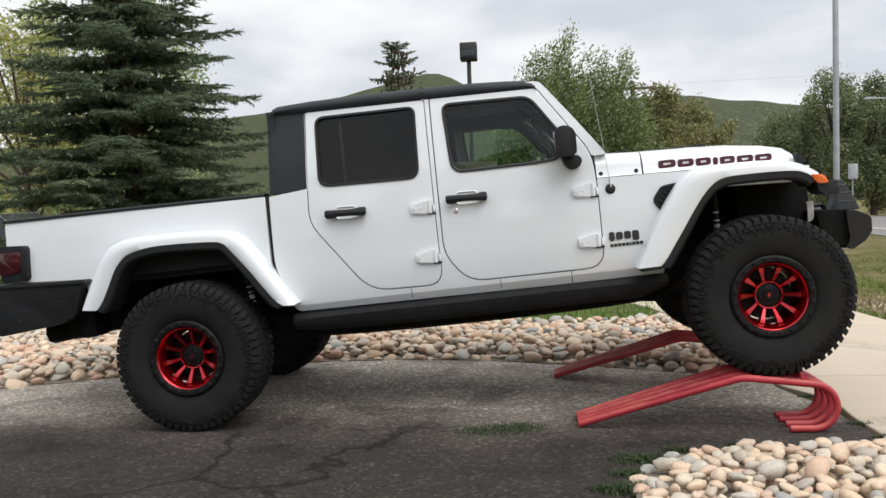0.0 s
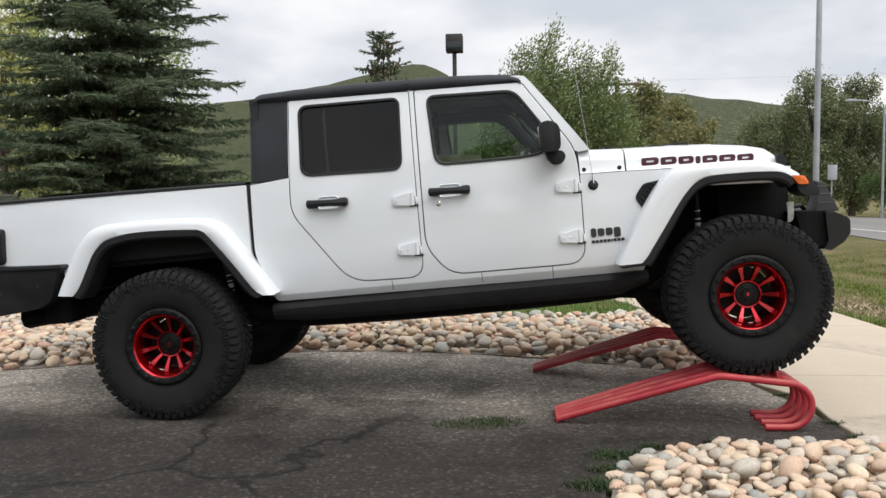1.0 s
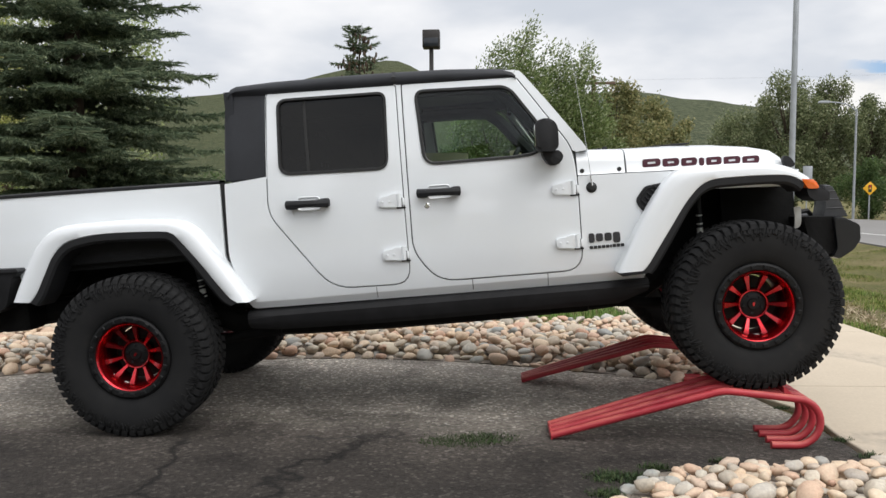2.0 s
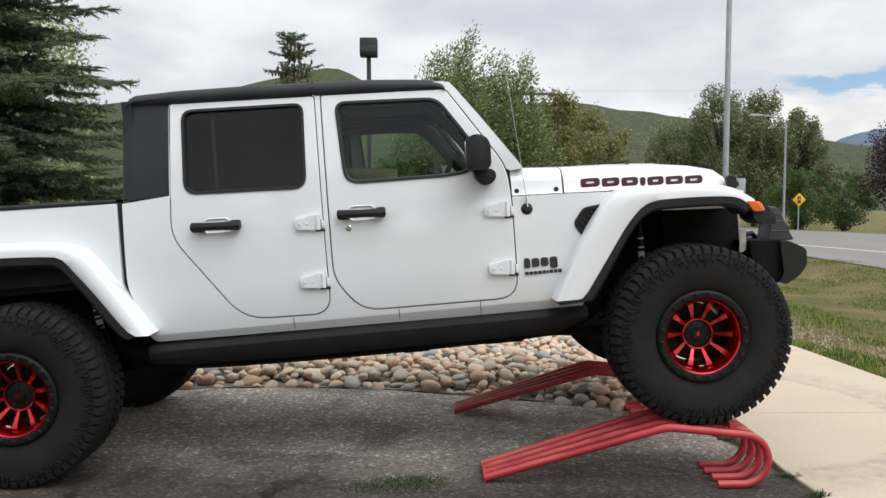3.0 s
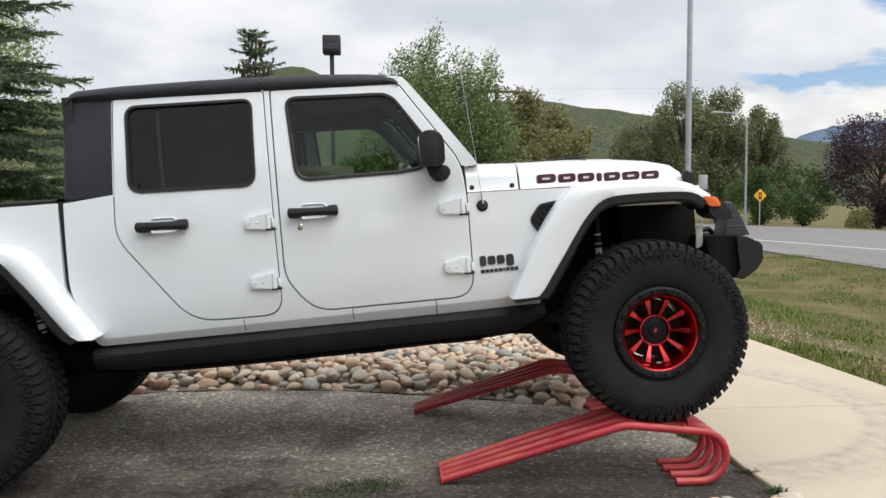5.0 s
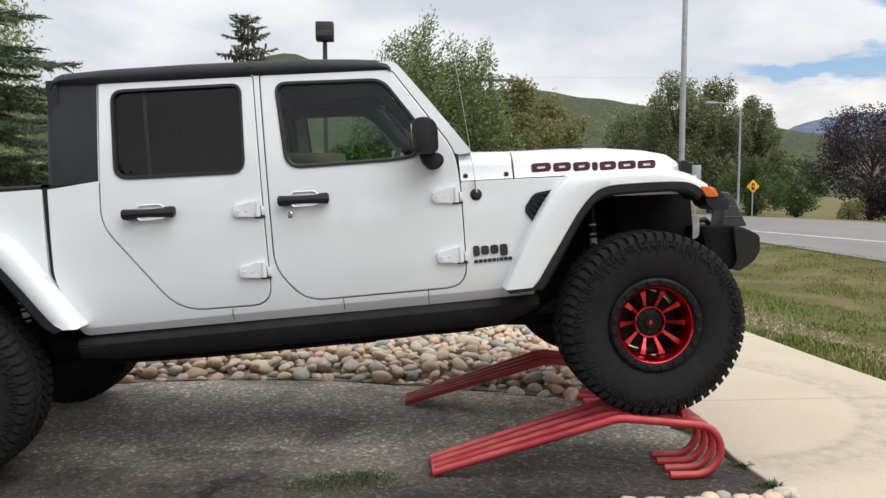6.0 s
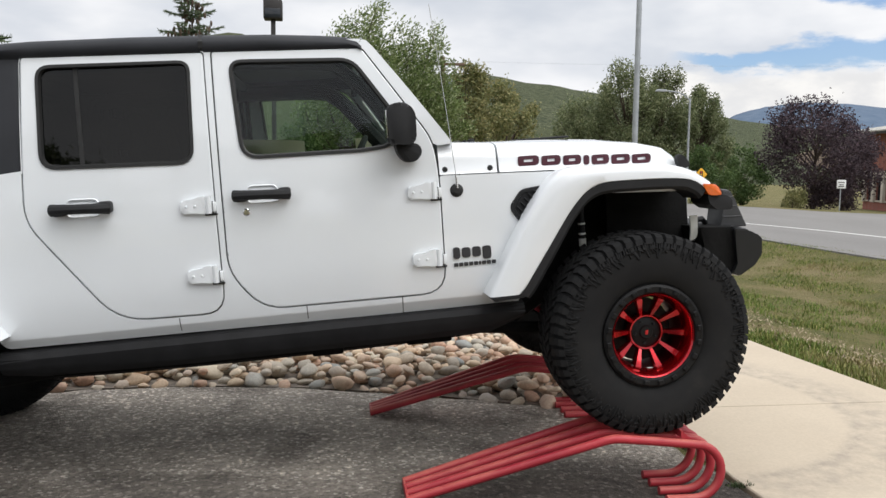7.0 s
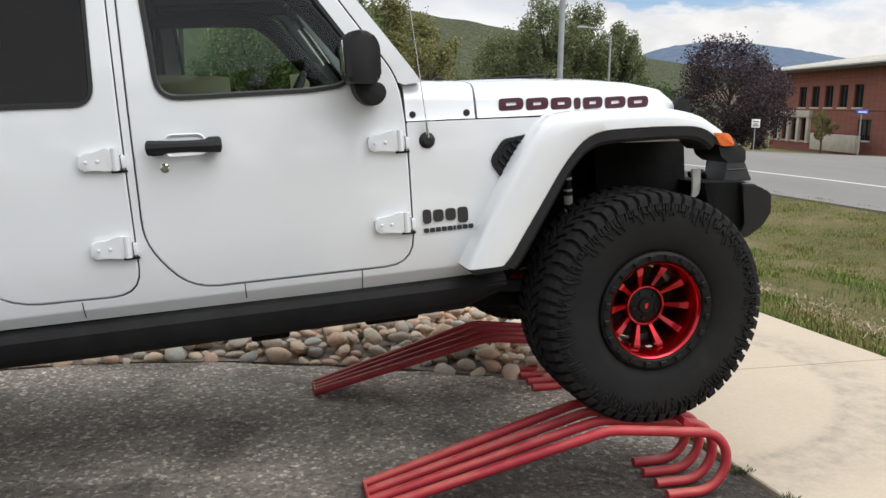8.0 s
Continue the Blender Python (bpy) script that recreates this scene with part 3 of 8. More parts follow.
def tube(bm, path, r, n=10, caps=True):
    """Sweeps a circle along a polyline; r is a number or one radius a point."""
    pts = [Vector(p) for p in path]
    rs = r if isinstance(r, (list, tuple)) else [r] * len(pts)
    rings = []
    up = Vector((0, 1, 0.01)).normalized()
    for i, p in enumerate(pts):
        d = (pts[min(i + 1, len(pts) - 1)] - pts[max(i - 1, 0)]).normalized()
        a = up - d * up.dot(d)
        if a.length < 0.05:
            a = Vector((0, 0, 1)) - d * d.z
            if a.length < 0.05:
                a = Vector((1, 0, 0)) - d * d.x
        a.normalize()
        b = d.cross(a)
        rings.append([bm.verts.new(p + (a * math.cos(2 * math.pi * j / n) + b * math.sin(2 * math.pi * j / n)) * rs[i]) for j in range(n)])
    for q, s in zip(rings, rings[1:]):
        for j in range(n):
            bm.faces.new((q[j], q[(j + 1) % n], s[(j + 1) % n], s[j]))
    if caps:
        bm.faces.new(rings[0][::-1])
        bm.faces.new(rings[-1])
    return bm


def revolve(bm, prof, n=64, closed=False, start=0.0):
    """Revolves (r, y) round the y axis."""
    rings = []
    for i in range(n):
        a = 2 * math.pi * i / n + start
        rings.append([bm.verts.new((r * math.cos(a), y, r * math.sin(a))) for r, y in prof])
    k = len(prof)
    for i in range(n):
        p, q = rings[i], rings[(i + 1) % n]
        for j in range(k if closed else k - 1):
            bm.faces.new((p[j], p[(j + 1) % k], q[(j + 1) % k], q[j]))
    return bm


def extrude_outline(bm, pts, y0, y1, bevel=0.0):
    """A slab from an outline in (u, w), between two lateral places."""
    a = [bm.verts.new((u, y0, w)) for u, w in pts]
    b = [bm.verts.new((u, y1, w)) for u, w in pts]
    n = len(pts)
    f1, f2 = bm.faces.new(a), bm.faces.new(b[::-1])
    for i in range(n):
        bm.faces.new((a[i - 1], a[i], b[i], b[i - 1])[::-1])
    if bevel:
        es = list(f1.edges) + list(f2.edges)
        bmesh.ops.bevel(bm, geom=es, offset=bevel, segments=2, profile=0.5, affect="EDGES", clamp_overlap=True)
    return bm


def loft(bm, sections, close=False):
    """Joins rows of points of one length into a skin."""
    rows = [[bm.verts.new(p) for p in s] for s in sections]
    for a, b in zip(rows, rows[1:]):
        k = len(a)
        for j in range(k if close else k - 1):
            bm.faces.new((a[j], a[(j + 1) % k], b[(j + 1) % k], b[j]))
    return rows


def along(pts, n):
    """n points evenly along a smooth curve through pts."""
    P = [np.array(p, float) for p in pts]
    fine = []
    for i in range(len(P) - 1):
        p0, p1, p2, p3 = P[max(i - 1, 0)], P[i], P[i + 1], P[min(i + 2, len(P) - 1)]
        for t in np.linspace(0, 1, 16, endpoint=False):
            fine.append(0.5 * ((2 * p1) + (-p0 + p2) * t + (2 * p0 - 5 * p1 + 4 * p2 - p3) * t * t + (-p0 + 3 * p1 - 3 * p2 + p3) * t ** 3))
    fine.append(P[-1])
    fine = np.array(fine)
    s = np.r_[0, np.cumsum(np.linalg.norm(np.diff(fine, axis=0), axis=1))]
    q = np.linspace(0, s[-1], n)
    return np.stack([np.interp(q, s, fine[:, k]) for k in range(fine.shape[1])], 1)


# ---------- ground, driveway, pavement, road ----------
def road_near(y):
    return float(np.interp(y, [-160, 8, 11, 16, 20, 420], [15.0, 11.85, 11.68, 11.68, 11.95, 11.95]))


def road_line(y):
    return float(np.interp(y, [-160, 11.6, 13.5, 16, 18.4, 20.7, 25, 420], [15.6, 15.1, 15.05, 14.78, 14.2, 13.65, 13.1, 13.1]))


def road_far(y):
    """The far edge: it swings out where a side street joins."""
    return float(np.interp(y, [-160, 12, 18, 21.9, 24.0, 26, 29.6, 32.3, 38, 45, 420], [40.0, 33.0, 28.0, 24.4, 22.6, 21.0, 20.1, 18.8, 16.4, 15.3, 15.3]))


def road_s(x, y):
    return x - road_near(y) + 11.2


def ground_z(x, y):
    """Height of the natural ground: level by the drive, a shallow swale in the verge, falling away past the road."""
    s = road_s(x, y)
    z = -0.03
    if 6.2 < x and s < 11.0 and y > -8:
        k = max(0.0, math.sin(math.pi * min(1.0, (x - 6.2) / max(0.5, road_near(y) - 6.4))))
        z -= 0.22 * k
        z += 0.05 * k * (noise.noise((x * 0.9, y * 0.55, 1.0)) + 0.6 * noise.noise((x * 2.3, y * 1.6, 5.0)))
    past = x - road_far(y) - 1.5
    if past > 0:
        z -= min(3.0, 0.05 * past)
    return z


def ground_lines(lo, hi, step, far):
    a = list(np.arange(lo, hi, step))
    d, x = step, hi
    while x < far:
        a.append(x)
        d *= 1.35
        x += d
    a.append(far)
    d, x = step, lo
    b = []
    while x > -far:
        d *= 1.35
        x -= d
        b.append(max(x, -far))
    return np.array(b[::-1] + a)


def build_ground():
    xs, ys = ground_lines(-8, 26, 0.8, 4200), ground_lines(-8, 40, 0.8, 4200)
    verts = [(x, y, ground_z(x, y) + (0.012 * noise.noise((x * 0.7, y * 0.7, 0)) if abs(x) < 40 and abs(y) < 60 else 0)) for y in ys for x in xs]
    nx = len(xs)
    faces = [(j * nx + i, j * nx + i + 1, (j + 1) * nx + i + 1, (j + 1) * nx + i) for j in range(len(ys) - 1) for i in range(nx - 1)]
    g = raw("ground", verts, faces, GROUND, smooth=True)
    tagged(g, "patchy green and straw-coloured mown lawn verge", "lawn", kind="structure")


build_ground()

BED_EDGE = [(3.74, 1.25), (3.3, 1.45), (2.6, 1.76), (1.85, 2.0), (1.1, 2.12), (0.4, 2.1), (-0.5, 1.9), (-1.37, 1.53), (-2.1, 1.16), (-3.5, 0.6), (-6.0, -0.2), (-14.0, -1.0)]
NEAR_EDGE = [(2.3, -14.0), (2.42, -2.6), (2.5, -1.3), (2.58, -0.8), (2.78, -0.52), (3.3, -0.40), (3.98, -0.32)]


def slab(name, outline, top, depth, material, label, category, jitter=0.0):
    rng = random.Random(4)
    pts = []
    for i in range(len(outline)):
        a, b = Vector(outline[i]), Vector(outline[(i + 1) % len(outline)])
        k = max(1, int((b - a).length / 0.12)) if jitter and (b - a).length < 4 else 1
        for j in range(k):
            p = a.lerp(b, j / k)
            pts.append((p.x + rng.uniform(-jitter, jitter), p.y + rng.uniform(-jitter, jitter)))
    bm = bmesh.new()
    a = [bm.verts.new((x, y, top)) for x, y in pts]
    for i in range(len(a)):
        bm.edges.new((a[i - 1], a[i]))
    bmesh.ops.triangle_fill(bm, use_beauty=True, edges=bm.edges[:])
    r = bmesh.ops.extrude_edge_only(bm, edges=[e for e in bm.edges if e.is_boundary])
    for v in r["geom"]:
        if isinstance(v, bmesh.types.BMVert):
            v.co.z -= depth
    return tagged(part(name, bm, material, smooth=False), label, category, kind="structure")


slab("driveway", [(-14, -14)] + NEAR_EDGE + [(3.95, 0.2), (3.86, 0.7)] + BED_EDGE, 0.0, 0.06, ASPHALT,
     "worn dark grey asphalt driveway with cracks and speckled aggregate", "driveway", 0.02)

WALK_R = [(5.9, -14.0), (5.9, 0.0), (5.86, 1.3), (5.77, 2.6), (5.68, 4.0), (5.5, 5.4), (5.0, 7.0), (4.2, 8.2)]
WALK_L = [(3.99, -14.0), (4.01, -0.33), (3.97, 0.2), (3.89, 0.7), (3.77, 1.25), (3.72, 2.2), (3.66, 4.0), (3.5, 5.2), (3.0, 6.2)]


def build_pavement():
    """Concrete slabs laid end to end, with open joints between them."""
    base = thing("pavement", pose(0, 0, 0), "pale tan concrete pavement with dark curved tyre marks", "pavement", kind="structure")
    L, R = along(WALK_L, 61), along(WALK_R, 61)
    L = L[np.argsort(L[:, 1])]
    R = R[np.argsort(R[:, 1])]
    cuts = [-14, -11, -8, -5.4, -3.2, -1.0, 1.28, 3.5, 6.2]
    for a, b in zip(cuts, cuts[1:]):
        ya = np.linspace(a + 0.004, b - 0.004, 9)
        lo = [(float(np.interp(y, L[:, 1], L[:, 0])), float(y)) for y in ya]
        hi = [(float(np.interp(y, R[:, 1], R[:, 0])), float(y)) for y in ya]
        bm = bmesh.new()
        rows = loft(bm, [[(x0, y0, -0.07), (x0, y0, 0.0), (x0 + 0.006, y0, 0.006), (x1 - 0.006, y1, 0.006), (x1, y1, 0.0), (x1, y1, -0.07)] for (x0, y0), (x1, y1) in zip(lo, hi)])
        bm.faces.new(rows[0])
        bm.faces.new(rows[-1][::-1])
        part("slab", bm, CONCRETE, base, smooth=False)


build_pavement()


def strip(name, lo, hi, top, depth, y0, y1, material, label, category):
    bm = bmesh.new()
    rows = []
    for y in np.r_[np.linspace(y0, 2, 6), np.linspace(4, 46, 64), np.linspace(60, y1, 6)]:
        rows.append([(lo(y), y, top - depth), (lo(y), y, top), (hi(y), y, top), (hi(y), y, top - depth)])
    loft(bm, rows)
    return tagged(part(name, bm, material, smooth=False), label, category, kind="structure")


strip("road", road_near, road_far, -0.01, 0.05, -160, 420, ROAD, "mid-grey asphalt road with a white line", "road")
strip("road_line", road_line, lambda y: road_line(y) + 0.13, -0.006, 0.003, -160, 420, LINE, "solid white painted line on the road", "road marking")


# ---------- the pickup truck ----------
HUB_Z, NOSE = 0.455, 5.0
truck = thing("pickup_truck", pose(0, 0, HUB_Z, 0, -NOSE, 0), "white lifted crew-cab pickup with red wheels, nose parked up on ramps", "pickup truck")

R_DOOR = rounded([(0.857, 1.432, 0.02), (0.829, 0.932, 0.3), (0.820, 0.735, 0.08), (1.150, 0.277, 0.12), (1.600, 0.268, 0.10), (1.604, 0.836, 0.2), (1.608, 1.406, 0.015)])
F_DOOR = rounded([(1.646, 1.408, 0.015), (1.638, 0.62, 0.2), (1.634, 0.45, 0.10), (1.765, 0.268, 0.1), (2.585, 0.263, 0.11), (2.592, 0.80, 0.1), (2.578, 0.955, 0.13), (2.297, 1.384, 0.02)])
R_WIN = rounded([(0.915, 1.390, 0.06), (1.548, 1.374, 0.05), (1.533, 0.930, 0.07), (0.902, 0.952, 0.07)])
F_WIN = rounded([(1.714, 1.366, 0.06), (2.252, 1.343, 0.06), (2.452, 1.040, 0.05), (2.395, 0.938, 0.08), (2.25, 0.928, 0.0), (1.736, 0.934, 0.08)])
DOOR_GAP = grown(F_DOOR, 0.006)
SILL_CUT = 2.386                         # the cab's sill ends here, the fender's begins
_k = max(i for i, (u, w) in enumerate(DOOR_GAP) if w < 0.30 and u < SILL_CUT)
_m = max(i for i, (u, w) in enumerate(DOOR_GAP) if u > 2.5 and w < 0.79)
_p = min(i for i, (u, w) in enumerate(DOOR_GAP) if u > 2.3 and w > 0.93)
CAB = rounded([(0.578, 0.935, 0.01), (0.565, 0.50, 0.05), (0.66, 0.193, 0.03), (SILL_CUT - 0.002, 0.180, 0.0), (SILL_CUT - 0.002, 0.2575, 0.0)])
CAB += DOOR_GAP[:_k + 1][::-1] + [DOOR_GAP[-1], (2.300, 1.428), (0.87, 1.482), (0.848, 1.40), (0.828, 0.94)]
FENDER = rounded([(SILL_CUT + 0.002, 0.180, 0), (2.93, 0.180, 0), (3.02, 0.42, 0.1), (3.25, 0.66, 0.1), (3.80, 0.63, 0), (3.82, 0.72, 0), (3.40, 0.762, 0), (2.89, 0.784, 0), (2.602, 0.794, 0)])
FENDER += DOOR_GAP[_k + 1:_m + 1][::-1] + [(SILL_CUT + 0.002, 0.2575)]


def handle_part(u, w, far, parent):
    """A strap door handle: two mounts and a bowed grip."""
    bm = bmesh.new()
    pts = along([(u, 0.095, w + 0.002), (u + 0.05, 0.078, w + 0.002), (u + 0.115, 0.074, w), (u + 0.18, 0.078, w - 0.003), (u + 0.232, 0.095, w - 0.005)], 15)
    tube(bm, pts, [0.021 + 0.006 * abs(i / 7 - 1) ** 2 for i in range(15)], 10)
    for a in (u + 0.012, u + 0.198):
        box(bm, (a - 0.012, 0.075, w - 0.026), (a + 0.042, 0.145, w + 0.024), 0.012)
    if far:
        for v in bm.verts:
            v.co.y = 2 * CENTRE - v.co.y
    h = part("handle", bm, BLACK, parent, "black strap door handle")
    bm = bmesh.new()                     # the dished cup behind the grip
    ring = rounded([(u + 0.05, w + 0.045, 0.03), (u + 0.185, w + 0.04, 0.03), (u + 0.195, w - 0.04, 0.03), (u + 0.045, w - 0.038, 0.03)])
    inner = grown(ring, -0.012)
    loft(bm, [[(a, side(a, b) - 0.002, b) for a, b in ring], [(a, side(a, b) - 0.009, b) for a, b in grown(ring, -0.004)], [(a, side(a, b) - 0.003, b) for a, b in inner]], True)
    if far:
        for v in bm.verts:
            v.co.y = 2 * CENTRE - v.co.y
    part("handle_cup", bm, PAINT, parent)
    return h


def hinge_part(u, w, parent, far):
    """A body-coloured exposed door hinge: leaf, knuckle and two bolts."""
    def flip(b):
        if far:
            for v in b.verts:
                v.co.y = 2 * CENTRE - v.co.y
        return b
    bm = bmesh.new()
    leaf = rounded([(u, w + 0.028, 0.015), (u + 0.055, w + 0.030, 0.02), (u + 0.085, w + 0.042, 0.01), (u + 0.112, w + 0.040, 0.01), (u + 0.112, w - 0.034, 0.01), (u + 0.088, w - 0.036, 0.01), (u + 0.06, w - 0.030, 0.02), (u, w - 0.030, 0.015)])
    extrude_outline(bm, leaf, side(u, w) - 0.020, side(u, w) + 0.004, 0.006)
    h = part("hinge", flip(bm), PAINT, parent, "white exposed door hinge")
    bm = bmesh.new()
    tube(bm, [(u + 0.118, side(u, w) - 0.014, w - 0.036), (u + 0.118, side(u, w) - 0.014, w + 0.040)], 0.013, 10)
    box(bm, (u + 0.112, side(u, w) - 0.02, w - 0.030), (u + 0.150, side(u, w) + 0.005, w + 0.014), 0.004)
    part("knuckle", flip(bm), PAINT, h)
    bm = bmesh.new()                     # dark slot at the foot and side of the knuckle
    box(bm, (u + 0.100, side(u, w) - 0.006, w - 0.045), (u + 0.152, side(u, w) + 0.002, w - 0.037))
    box(bm, (u + 0.134, side(u, w) - 0.0215, w - 0.038), (u + 0.137, side(u, w) + 0.002, w + 0.016))
    part("hinge_slot", flip(bm), SEAL, h, "dark slot of the hinge", smooth=False)
    for du in (0.024, 0.062):
        bm = bmesh.new()
        revolve(bm, [(0.0, -0.003), (0.004, -0.003), (0.006, 0.0)], 10)
        for v in bm.verts:
            v.co += Vector((u + du, side(u, w) - 0.021, w))
        part("bolt", flip(bm), PAINT, h)


def glass_part(outline, parent, material, far, label):
    bm = bmesh.new()
    vs = [bm.verts.new((u, side(u, w) + 0.016, w)) for u, w in grown(outline, 0.004)]
    bm.faces.new(vs)
    if far:
        for v in bm.verts:
            v.co.y = 2 * CENTRE - v.co.y
    g = part("window_glass", bm, material, parent, label, smooth=False)
    g.visible_shadow = False
    bm = bmesh.new()
    loops = [(0.002, -0.001), (0.003, -0.006), (-0.010, -0.006), (-0.016, 0.012)]
    loft(bm, [[(u, side(u, w) + dy, w) for u, w in grown(outline, d)] for d, dy in loops], True)
    if far:
        for v in bm.verts:
            v.co.y = 2 * CENTRE - v.co.y
    part("window_seal", bm, SEAL, parent, "black rubber window seal")


def build_side(far):
    part("cab_side", panel(CAB, [grown(R_DOOR, 0.006)], far=far, thick=0.05, rim=0), PAINT, truck)
    for name, outline, win, glass in (("rear_door", R_DOOR, R_WIN, TINT), ("front_door", F_DOOR, F_WIN, GLASS)):
        d = part(name, panel(outline, [win], far=far, rim=0.004), PAINT, truck, angle=16)
        glass_part(win, d, glass, far, "dark tinted privacy glass" if glass is TINT else "clear side window glass")
        bm = bmesh.new()
        loft(bm, [[(u, side(u, w) + 0.034, w) for u, w in grown(outline, 0.012)], [(u, side(u, w) + 0.036, w) for u, w in grown(outline, -0.012)]], True)
        if far:
            for v in bm.verts:
                v.co.y = 2 * CENTRE - v.co.y
        part("door_seal", bm, SEAL, d)
        # inner trim of the door, below the glass
        bm = bmesh.new()
        us = [p[0] for p in win]
        extrude_outline(bm, rounded([(min(us) - 0.03, 0.94, 0.02), (max(us) + 0.06, 0.90, 0.02), (max(us) + 0.06, 0.32, 0.05), (min(us) + 0.12, 0.32, 0.05), (min(us) - 0.03, 0.7, 0.05)]), 0.19, 0.23, 0.012)
        if far:
            for v in bm.verts:
                v.co.y = 2 * CENTRE - v.co.y
        part("door_trim", bm, SEAT, d)
        if name == "rear_door":
            bm = bmesh.new()
            loft(bm, [[(u, side(u, w) + dy, w) for u, dy in ((1.060, 0.017), (1.062, 0.0135), (1.078, 0.0135), (1.080, 0.017))] for w in (0.955, 1.1, 1.25, 1.385)])
            if far:
                for v in bm.verts:
                    v.co.y = 2 * CENTRE - v.co.y
            part("window_divider", bm, SEAL, d)
        u0 = 0.942 if name == "rear_door" else 1.694
        handle_part(u0, 0.775, far, d)
        if name == "front_door" and not far:
            bm = bmesh.new()
            revolve(bm, [(0.0, -0.006), (0.011, -0.006), (0.016, -0.002), (0.017, 0.004)], 16)
            for v in bm.verts:
                v.co += Vector((1.735, side(1.735, 0.705), 0.703))
            part("door_lock", bm, CHROME, d, "bright metal key lock")
        for w in (0.738, 0.435):
            hinge_part(1.461 if name == "rear_door" else 2.446, w + (0.008 if name == "rear_door" else -0.009), d, far)
    part("front_fender", panel(FENDER, far=far, thick=0.03, rim=0), PAINT, truck)
    # hardtop quarter
    q = rounded([(0.567, 0.945, 0.01), (0.824, 0.938, 0.01), (0.853, 1.447, 0.0), (0.70, 1.465, 0.02), (0.638, 1.45, 0.05), (0.600, 1.36, 0.1)])
    part("hardtop_quarter", panel(q, surf=lambda u, w: side(u, w) + 7.0 * max(0.0, 0.640 - u) ** 2, far=far, thick=0.06, lift=-0.006, rim=0.012, grid=0.04), HARDTOP, truck, "textured black hardtop side panel")
    # bed side with its arch
    bed = rounded([(-1.205, 0.978, 0.03), (0.548, 0.938, 0.01), (0.540, 0.515, 0.02), (0.60, 0.33, 0.0), (0.57, 0.30, 0), (0.36, 0.62, 0.08), (0.26, 0.70, 0.05), (-0.30, 0.745, 0.08), (-0.46, 0.64, 0.05), (-0.62, 0.40, 0), (-0.68, 0.44, 0), (-0.70, 0.55, 0.02), (-1.215, 0.585, 0.02)])
    part("bed_side", panel(bed, far=far, thick=0.05, rim=0.004), PAINT, truck, angle=16)
    bm = bmesh.new()
    rail = along([(-1.21, 0.150, 0.985), (-0.3, 0.152, 0.968), (0.548, 0.155, 0.945)], 20)
    loft(bm, [[(u, y - 0.012, w - 0.012), (u, y - 0.012, w + 0.004), (u, y, w + 0.012), (u, y + 0.09, w + 0.012), (u, y + 0.09, w - 0.05)] for u, y, w in rail])
    if far:
        for v in bm.verts:
            v.co.y = 2 * CENTRE - v.co.y
    part("bed_rail_cap", bm, BLACK, truck, "black bed rail cap")
    # dark gap strip between bed and cab
    bm = bmesh.new()
    loft(bm, [[(u - 0.012, 0.155, w), (u + 0.03, 0.155, w)] for u, w in ((0.556, 0.94), (0.548, 0.51), (0.635, 0.22))])
    if far:
        for v in bm.verts:
            v.co.y = 2 * CENTRE - v.co.y
    part("body_gap_filler", bm, SEAL, truck)
    # windscreen pillar
    pil = DOOR_GAP[_p:] + [(2.301, 1.425), (2.322, 1.420), (2.350, 1.388), (2.468, 1.226), (2.640, 0.980), (2.668, 0.935), (2.602, 0.930)]
    part("windscreen_pillar", panel(pil, far=far, thick=0.09, rim=0), PAINT, truck)


build_side(False)
build_side(True)


